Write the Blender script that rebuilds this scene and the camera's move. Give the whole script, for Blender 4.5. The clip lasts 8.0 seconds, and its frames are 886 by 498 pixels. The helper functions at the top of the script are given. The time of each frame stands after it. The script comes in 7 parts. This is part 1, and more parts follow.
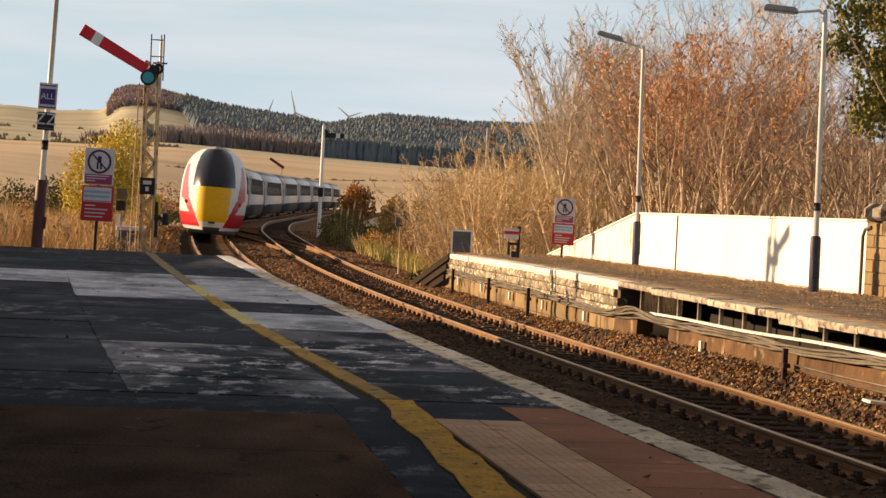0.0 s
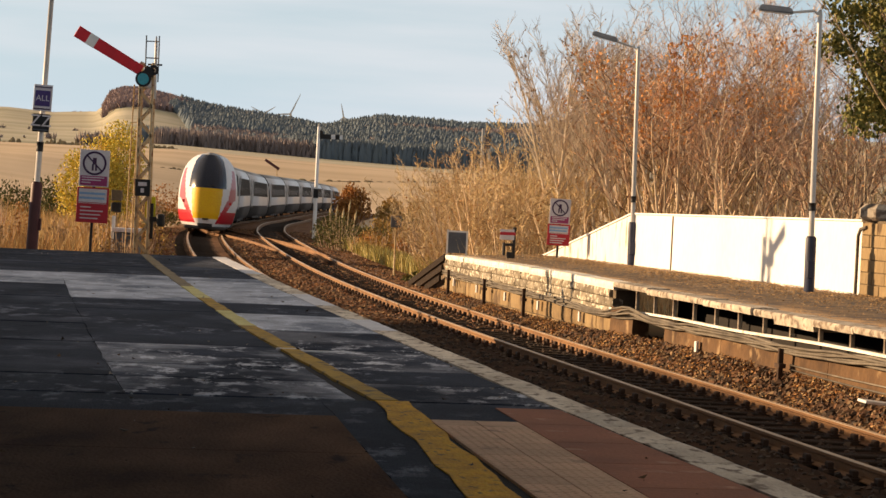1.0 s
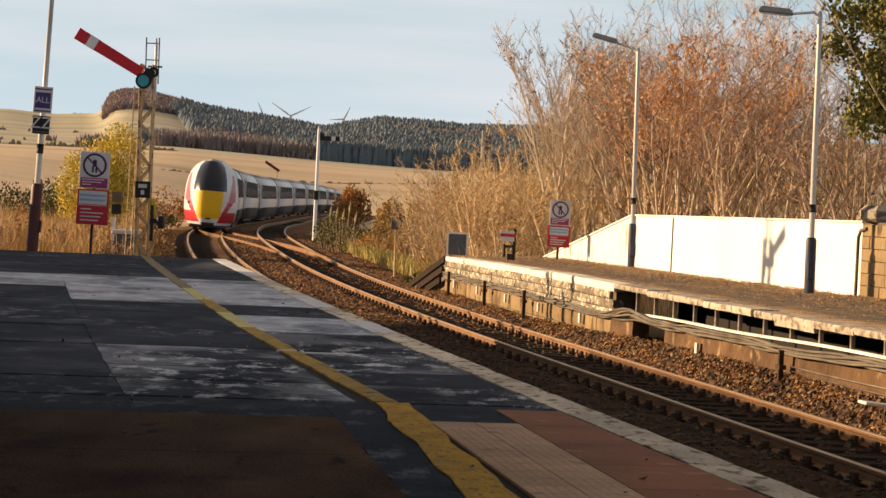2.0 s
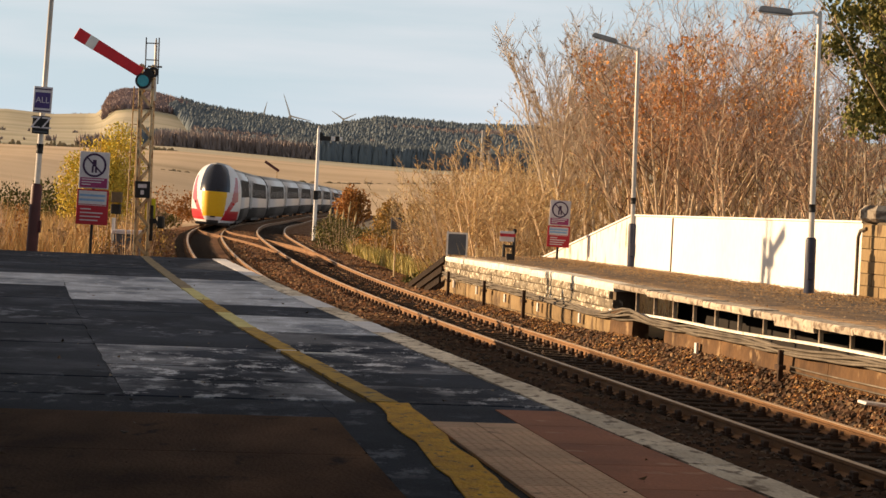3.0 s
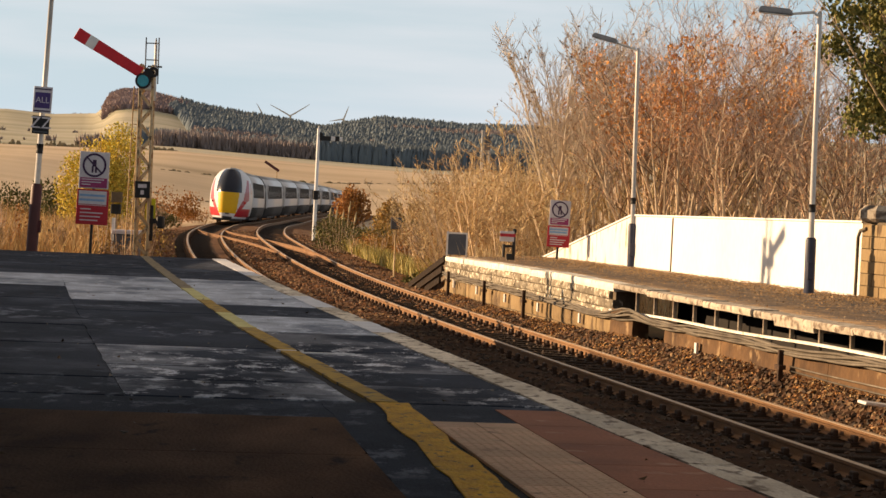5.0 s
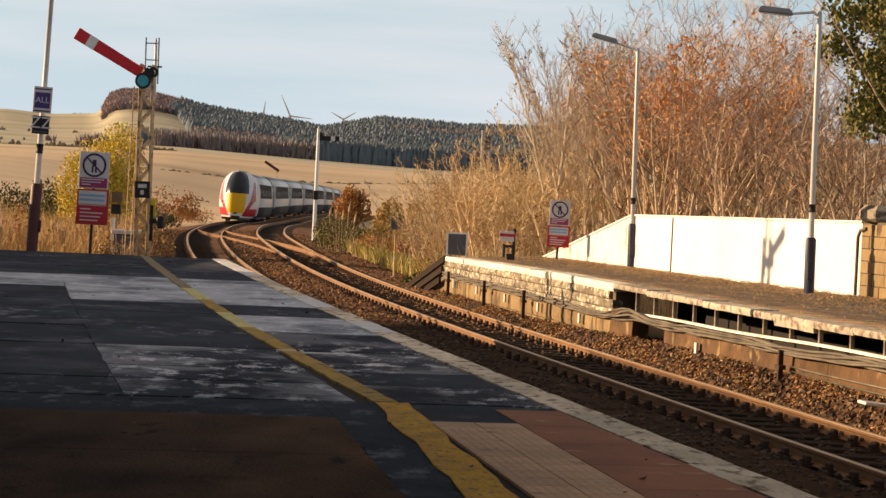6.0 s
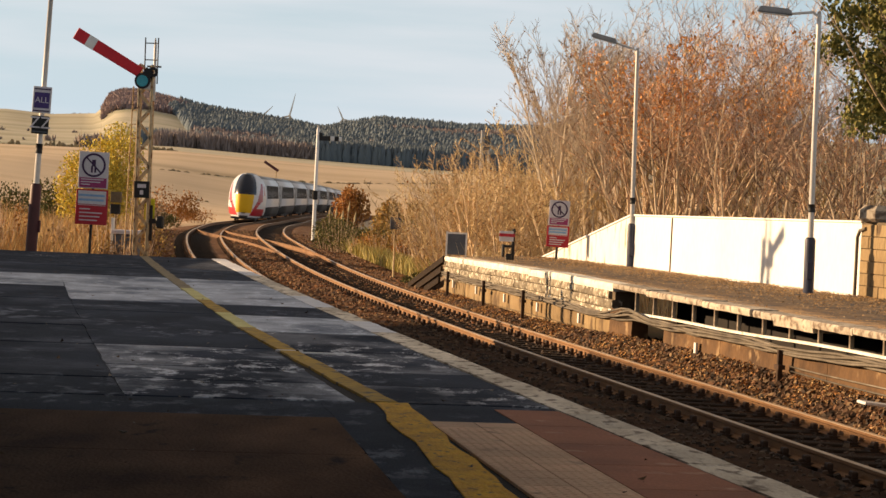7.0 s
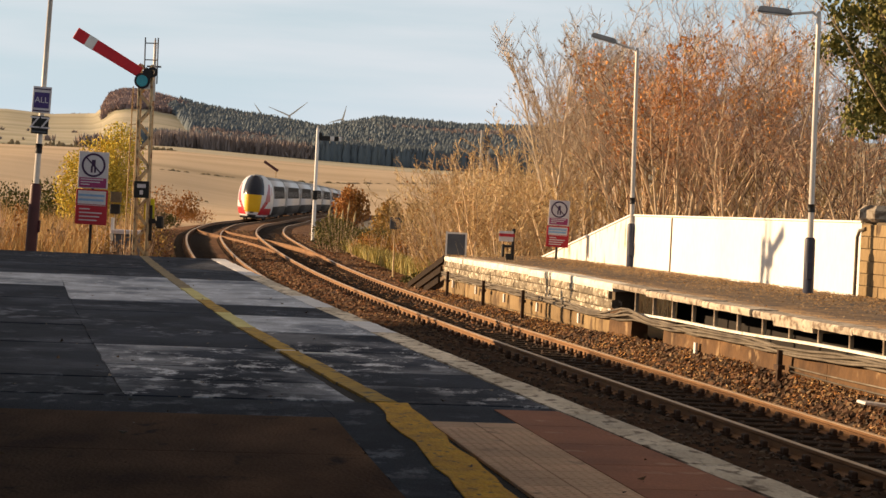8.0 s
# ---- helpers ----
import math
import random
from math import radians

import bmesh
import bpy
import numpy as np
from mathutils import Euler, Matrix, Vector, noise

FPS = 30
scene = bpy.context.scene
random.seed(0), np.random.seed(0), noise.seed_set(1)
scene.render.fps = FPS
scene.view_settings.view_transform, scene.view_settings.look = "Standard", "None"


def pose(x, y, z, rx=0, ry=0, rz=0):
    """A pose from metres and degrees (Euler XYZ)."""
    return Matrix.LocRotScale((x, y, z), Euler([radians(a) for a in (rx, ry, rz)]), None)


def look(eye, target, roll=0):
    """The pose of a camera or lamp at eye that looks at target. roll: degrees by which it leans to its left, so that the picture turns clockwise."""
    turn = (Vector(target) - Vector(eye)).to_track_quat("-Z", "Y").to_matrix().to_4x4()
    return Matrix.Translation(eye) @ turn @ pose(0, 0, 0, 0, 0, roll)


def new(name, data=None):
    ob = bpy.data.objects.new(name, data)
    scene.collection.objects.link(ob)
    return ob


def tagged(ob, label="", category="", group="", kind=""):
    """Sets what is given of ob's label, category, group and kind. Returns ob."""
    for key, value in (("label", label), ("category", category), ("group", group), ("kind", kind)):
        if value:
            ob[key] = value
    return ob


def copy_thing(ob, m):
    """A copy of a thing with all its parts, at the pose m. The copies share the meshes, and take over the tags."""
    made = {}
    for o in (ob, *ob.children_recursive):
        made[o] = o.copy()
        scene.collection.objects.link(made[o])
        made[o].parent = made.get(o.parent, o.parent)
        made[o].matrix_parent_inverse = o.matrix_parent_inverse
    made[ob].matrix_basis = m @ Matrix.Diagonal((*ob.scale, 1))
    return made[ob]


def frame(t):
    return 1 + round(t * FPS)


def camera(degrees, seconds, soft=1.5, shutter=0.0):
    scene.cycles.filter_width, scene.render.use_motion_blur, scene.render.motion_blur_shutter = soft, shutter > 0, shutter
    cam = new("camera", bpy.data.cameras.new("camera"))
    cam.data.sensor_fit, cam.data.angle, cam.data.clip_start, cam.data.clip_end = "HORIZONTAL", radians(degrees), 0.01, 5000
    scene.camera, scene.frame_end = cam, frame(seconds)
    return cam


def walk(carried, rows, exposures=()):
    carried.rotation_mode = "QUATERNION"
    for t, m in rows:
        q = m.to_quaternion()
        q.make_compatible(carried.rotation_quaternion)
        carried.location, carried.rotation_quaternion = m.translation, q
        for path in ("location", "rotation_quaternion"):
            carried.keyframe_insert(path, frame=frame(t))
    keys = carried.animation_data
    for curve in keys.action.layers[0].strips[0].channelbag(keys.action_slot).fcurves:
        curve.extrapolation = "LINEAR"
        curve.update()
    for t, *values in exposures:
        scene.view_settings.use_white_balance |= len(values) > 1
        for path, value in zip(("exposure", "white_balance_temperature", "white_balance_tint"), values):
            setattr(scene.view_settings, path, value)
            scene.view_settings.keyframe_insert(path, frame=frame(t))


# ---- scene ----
# ---------------------------------------------------------------- camera
cam = camera(22.03, 8.0, soft=1.5)
F_LEN, EYE = 4029.5, (0.0, 0.0, 1.50)


def aim(dx, dy, roll=2.76):
    """The camera's pose, with the picture pushed dx to the right and dy down by the holder's sway."""
    yaw, tilt = dx / F_LEN, math.atan((346.7 - 441.0 + dy) / F_LEN)
    return look(EYE, (EYE[0] - math.sin(yaw) * 50, EYE[1] + math.cos(yaw) * 50, EYE[2] + 50 * math.tan(tilt)), roll)


SHAKE = [(0.0, 9.5, -5.0, 2.92), (0.1, 4.5, -2.5, 2.88), (0.2, 5.5, -2.0, 2.86), (0.3, 9, 0.5, 2.86), (0.4, 9.5, 2, 2.85),
         (0.5, 3, -11.5, 2.82), (0.6, 5, -10, 2.82), (0.7, 3.5, -9.5, 2.80), (0.8, 2, -7, 2.80), (0.9, 2.5, -5, 2.80),
         (1.0, 1.5, -3, 2.80), (1.1, 3, -0.5, 2.78), (1.2, 5.5, 0.5, 2.78), (1.3, 4, 1, 2.77), (1.4, 4, 1, 2.77),
         (1.5, 2.7, 0, 2.76), (1.7, 2.2, 0, 2.76), (2.8, 1.6, 0, 2.76), (4.7, 1.5, 0, 2.76), (6.5, 1.2, 0, 2.76),
         (7.0, 0.4, 0, 2.76), (8.0, 0, 0, 2.76)]
walk(cam, [(t, aim(dx, dy, r)) for t, dx, dy, r in SHAKE], exposures=[(0.0, 0.78, 8000, 17), (8.0, 0.78, 8000, 17)])

# ---------------------------------------------------------------- sky and sun
SUN_EL, SUN_AZ = radians(12.7), radians(288.0)
world = bpy.data.worlds.new("sky")
scene.world = world
world.use_nodes = True
wn, wl = world.node_tree.nodes, world.node_tree.links
wn.clear()
sky = wn.new("ShaderNodeTexSky")
sky.sky_type, sky.sun_disc = "NISHITA", False
sky.sun_elevation, sky.sun_rotation = SUN_EL, SUN_AZ
sky.air_density, sky.dust_density, sky.ozone_density = 1.0, 0.3, 3.5
coord, stretch, cloud, ramp, mix = [wn.new("ShaderNode" + k) for k in ("TexCoord", "Mapping", "TexNoise", "ValToRGB", "MixRGB")]
stretch.inputs["Scale"].default_value = (2.0, 2.0, 22.0)
cloud.inputs["Scale"].default_value, cloud.inputs["Detail"].default_value = 2.2, 7.0
ramp.color_ramp.elements[0].position, ramp.color_ramp.elements[1].position = 0.42, 0.72
ramp.color_ramp.elements[1].color = (0.75, 0.75, 0.75, 1)
mix.inputs["Color2"].default_value = (4.75, 5.75, 6.95, 1)
veil, height, rise = wn.new("ShaderNodeMixRGB"), wn.new("ShaderNodeSeparateXYZ"), wn.new("ShaderNodeMapRange")
veil.inputs["Color2"].default_value = (3.55, 5.15, 6.75, 1)
rise.inputs["From Min"].default_value, rise.inputs["From Max"].default_value = 0.03, 0.24
rise.inputs["To Min"].default_value, rise.inputs["To Max"].default_value = 0.92, 0.06
high, over = wn.new("ShaderNodeMixRGB"), wn.new("ShaderNodeMapRange")
high.inputs["Color2"].default_value = (2.5, 2.3, 2.05, 1)
over.inputs["From Min"].default_value, over.inputs["From Max"].default_value, over.inputs["To Max"].default_value = 0.18, 0.5, 0.85
bg, wo = wn.new("ShaderNodeBackground"), wn.new("ShaderNodeOutputWorld")
bg.inputs["Strength"].default_value = 0.083
for a, b in ((coord.outputs["Generated"], stretch.inputs["Vector"]), (stretch.outputs["Vector"], cloud.inputs["Vector"]),
             (cloud.outputs["Fac"], ramp.inputs["Fac"]), (ramp.outputs["Color"], mix.inputs["Fac"]), (coord.outputs["Generated"], height.inputs["Vector"]), (height.outputs["Z"], rise.inputs["Value"]),
             (rise.outputs["Result"], veil.inputs["Fac"]), (sky.outputs["Color"], veil.inputs["Color1"]), (veil.outputs["Color"], mix.inputs["Color1"]),
             (height.outputs["Z"], over.inputs["Value"]), (over.outputs["Result"], high.inputs["Fac"]), (mix.outputs["Color"], high.inputs["Color1"]), (high.outputs["Color"], bg.inputs["Color"]), (bg.outputs["Background"], wo.inputs["Surface"])):
    wl.new(a, b)
sun_data = bpy.data.lights.new("sun", "SUN")
sun_data.energy, sun_data.angle, sun_data.color = 5.0, radians(0.5), (1.0, 0.77, 0.51)
sun = new("sun", sun_data)
SUN_DIR = Vector((math.sin(SUN_AZ) * math.cos(SUN_EL), math.cos(SUN_AZ) * math.cos(SUN_EL), math.sin(SUN_EL)))
sun.matrix_world = look(tuple(SUN_DIR * 100), (0, 0, 0))


# ---------------------------------------------------------------- materials
def mat(name, c1, c2=None, rough=0.8, metal=0.0, scale=4.0, fine=40.0, bump=0.2, stretch_by=(1, 1, 1), c3=None, spots=0.62, vary=0.0, emit=0.0, trans=0.0, spec=0.35, patch=0.0):
    """A procedural surface: c1 to c2 by broad noise, fine grain over it, c3 in worn spots; vary: brightness from piece to piece."""
    m = bpy.data.materials.new(name)
    m.use_nodes = True
    nt = m.node_tree
    n, l = nt.nodes, nt.links
    bsdf = n["Principled BSDF"]
    bsdf.inputs["Roughness"].default_value, bsdf.inputs["Metallic"].default_value = rough, metal
    bsdf.inputs["Specular IOR Level"].default_value = spec
    c2 = c2 or tuple(v * 0.75 for v in c1)
    tc, mp = n.new("ShaderNodeTexCoord"), n.new("ShaderNodeMapping")
    mp.inputs["Scale"].default_value = stretch_by
    l.new(tc.outputs["Object"], mp.inputs["Vector"])
    big, small = n.new("ShaderNodeTexNoise"), n.new("ShaderNodeTexNoise")
    big.inputs["Scale"].default_value, big.inputs["Detail"].default_value = scale, 5
    small.inputs["Scale"].default_value, small.inputs["Detail"].default_value = fine, 3
    l.new(mp.outputs["Vector"], big.inputs["Vector"]), l.new(mp.outputs["Vector"], small.inputs["Vector"])
    r = n.new("ShaderNodeValToRGB")
    r.color_ramp.elements[0].position, r.color_ramp.elements[1].position = 0.33, 0.67
    r.color_ramp.elements[0].color, r.color_ramp.elements[1].color = (*c1, 1), (*c2, 1)
    l.new(big.outputs["Fac"], r.inputs["Fac"])
    col = r.outputs["Color"]
    grain = n.new("ShaderNodeMixRGB")
    grain.blend_type, grain.inputs["Fac"].default_value = "OVERLAY", 0.35
    l.new(col, grain.inputs["Color1"]), l.new(small.outputs["Fac"], grain.inputs["Color2"])
    col = grain.outputs["Color"]
    if c3:
        sp, rs, mx = n.new("ShaderNodeTexNoise"), n.new("ShaderNodeValToRGB"), n.new("ShaderNodeMixRGB")
        sp.inputs["Scale"].default_value, sp.inputs["Detail"].default_value = scale * 2.7, 6
        l.new(mp.outputs["Vector"], sp.inputs["Vector"]), l.new(sp.outputs["Fac"], rs.inputs["Fac"])
        rs.color_ramp.elements[0].position, rs.color_ramp.elements[1].position = spots - 0.05, spots + 0.05
        mx.inputs["Color2"].default_value = (*c3, 1)
        fac = rs.outputs["Color"]
        if patch:
            pn, pr, pm = n.new("ShaderNodeTexNoise"), n.new("ShaderNodeMapRange"), n.new("ShaderNodeMath")
            pn.inputs["Scale"].default_value, pn.inputs["Detail"].default_value = patch, 3
            pr.inputs["From Min"].default_value, pr.inputs["From Max"].default_value = 0.38, 0.54
            pm.operation = "MULTIPLY"
            l.new(tc.outputs["Object"], pn.inputs["Vector"]), l.new(pn.outputs["Fac"], pr.inputs["Value"])
            l.new(pr.outputs["Result"], pm.inputs[0]), l.new(fac, pm.inputs[1])
            fac = pm.outputs["Value"]
        l.new(fac, mx.inputs["Fac"]), l.new(col, mx.inputs["Color1"])
        col = mx.outputs["Color"]
    if vary:
        oi, ma, hs = n.new("ShaderNodeObjectInfo"), n.new("ShaderNodeMapRange"), n.new("ShaderNodeHueSaturation")
        ma.inputs["To Min"].default_value, ma.inputs["To Max"].default_value = 1 - vary, 1 + vary
        l.new(oi.outputs["Random"], ma.inputs["Value"]), l.new(ma.outputs["Result"], hs.inputs["Value"]), l.new(col, hs.inputs["Color"])
        col = hs.outputs["Color"]
    l.new(col, bsdf.inputs["Base Color"])
    if bump:
        b = n.new("ShaderNodeBump")
        b.inputs["Strength"].default_value, b.inputs["Distance"].default_value = bump, 0.02
        l.new(small.outputs["Fac"], b.inputs["Height"]), l.new(b.outputs["Normal"], bsdf.inputs["Normal"])
    if emit:
        bsdf.inputs["Emission Color"].default_value, bsdf.inputs["Emission Strength"].default_value = (*c1, 1), emit
    if trans:
        bsdf.inputs["Transmission Weight"].default_value = trans
    return m


def frosted(name, dark, light, rime, soft, crisp, cover=0.5, seed=0.0):
    """Tarmac with rime: soft veils drawn out across the slab and crisp flecks inside them."""
    m = bpy.data.materials.new(name)
    m.use_nodes = True
    n, l = m.node_tree.nodes, m.node_tree.links
    bsdf = n["Principled BSDF"]
    bsdf.inputs["Roughness"].default_value, bsdf.inputs["Specular IOR Level"].default_value = 0.85, 0.08
    tc = n.new("ShaderNodeTexCoord")

    def nz(scale, st, detail, a, b, rough=0.6):
        mp, t, r = n.new("ShaderNodeMapping"), n.new("ShaderNodeTexNoise"), n.new("ShaderNodeMapRange")
        mp.inputs["Scale"].default_value, mp.inputs["Location"].default_value = st, (seed, seed * 1.7, 0)
        t.inputs["Scale"].default_value, t.inputs["Detail"].default_value, t.inputs["Roughness"].default_value = scale, detail, rough
        r.inputs["From Min"].default_value, r.inputs["From Max"].default_value = a, b
        l.new(tc.outputs["Object"], mp.inputs["Vector"]), l.new(mp.outputs["Vector"], t.inputs["Vector"]), l.new(t.outputs["Fac"], r.inputs["Value"])
        return r.outputs["Result"]

    def math_of(kind, a, b):
        x = n.new("ShaderNodeMath")
        x.operation, x.use_clamp = kind, True
        for k, v in enumerate((a, b)):
            if isinstance(v, float):
                x.inputs[k].default_value = v
            else:
                l.new(v, x.inputs[k])
        return x.outputs["Value"]

    def mixc(fac, a, b):
        x = n.new("ShaderNodeMixRGB")
        l.new(fac, x.inputs["Fac"])
        for k, v in (("Color1", a), ("Color2", b)):
            if isinstance(v, tuple):
                x.inputs[k].default_value = (*v, 1)
            else:
                l.new(v, x.inputs[k])
        return x.outputs["Color"]

    grain = nz(55.0, (1, 1, 1), 3, 0.3, 0.7)
    col = mixc(nz(0.9, (0.9, 0.6, 1), 7, 0.32, 0.68), dark, light)
    veil = nz(0.9, (0.8, 0.65, 1), 7, cover, cover + 0.22)
    fleck = math_of("MULTIPLY", nz(2.6, (1.3, 0.7, 1), 12, 0.53, 0.585, 0.75), nz(0.7, (0.7, 0.5, 1), 3, cover - 0.06, cover + 0.10))
    amount = math_of("ADD", math_of("MULTIPLY", veil, soft), math_of("MULTIPLY", fleck, crisp))
    col = mixc(amount, col, rime)
    worn = n.new("ShaderNodeMixRGB")
    worn.blend_type, worn.inputs["Fac"].default_value = "OVERLAY", 0.3
    l.new(col, worn.inputs["Color1"]), l.new(grain, worn.inputs["Color2"])
    l.new(worn.outputs["Color"], bsdf.inputs["Base Color"])
    b = n.new("ShaderNodeBump")
    b.inputs["Strength"].default_value, b.inputs["Distance"].default_value = 0.4, 0.02
    l.new(grain, b.inputs["Height"]), l.new(b.outputs["Normal"], bsdf.inputs["Normal"])
    return m


def island_mat(name, cols, rough=0.9):
    """For joined pieces: each island takes one colour of the ramp."""
    m = bpy.data.materials.new(name)
    m.use_nodes = True
    n, l = m.node_tree.nodes, m.node_tree.links
    bsdf = n["Principled BSDF"]
    bsdf.inputs["Roughness"].default_value = rough
    g, r = n.new("ShaderNodeNewGeometry"), n.new("ShaderNodeValToRGB")
    e = r.color_ramp.elements
    while len(e) < len(cols):
        e.new(0.5)
    for i, c in enumerate(cols):
        e[i].position, e[i].color = i / max(1, len(cols) - 1), (*c, 1)
    l.new(g.outputs["Random Per Island"], r.inputs["Fac"]), l.new(r.outputs["Color"], bsdf.inputs["Base Color"])
    return m


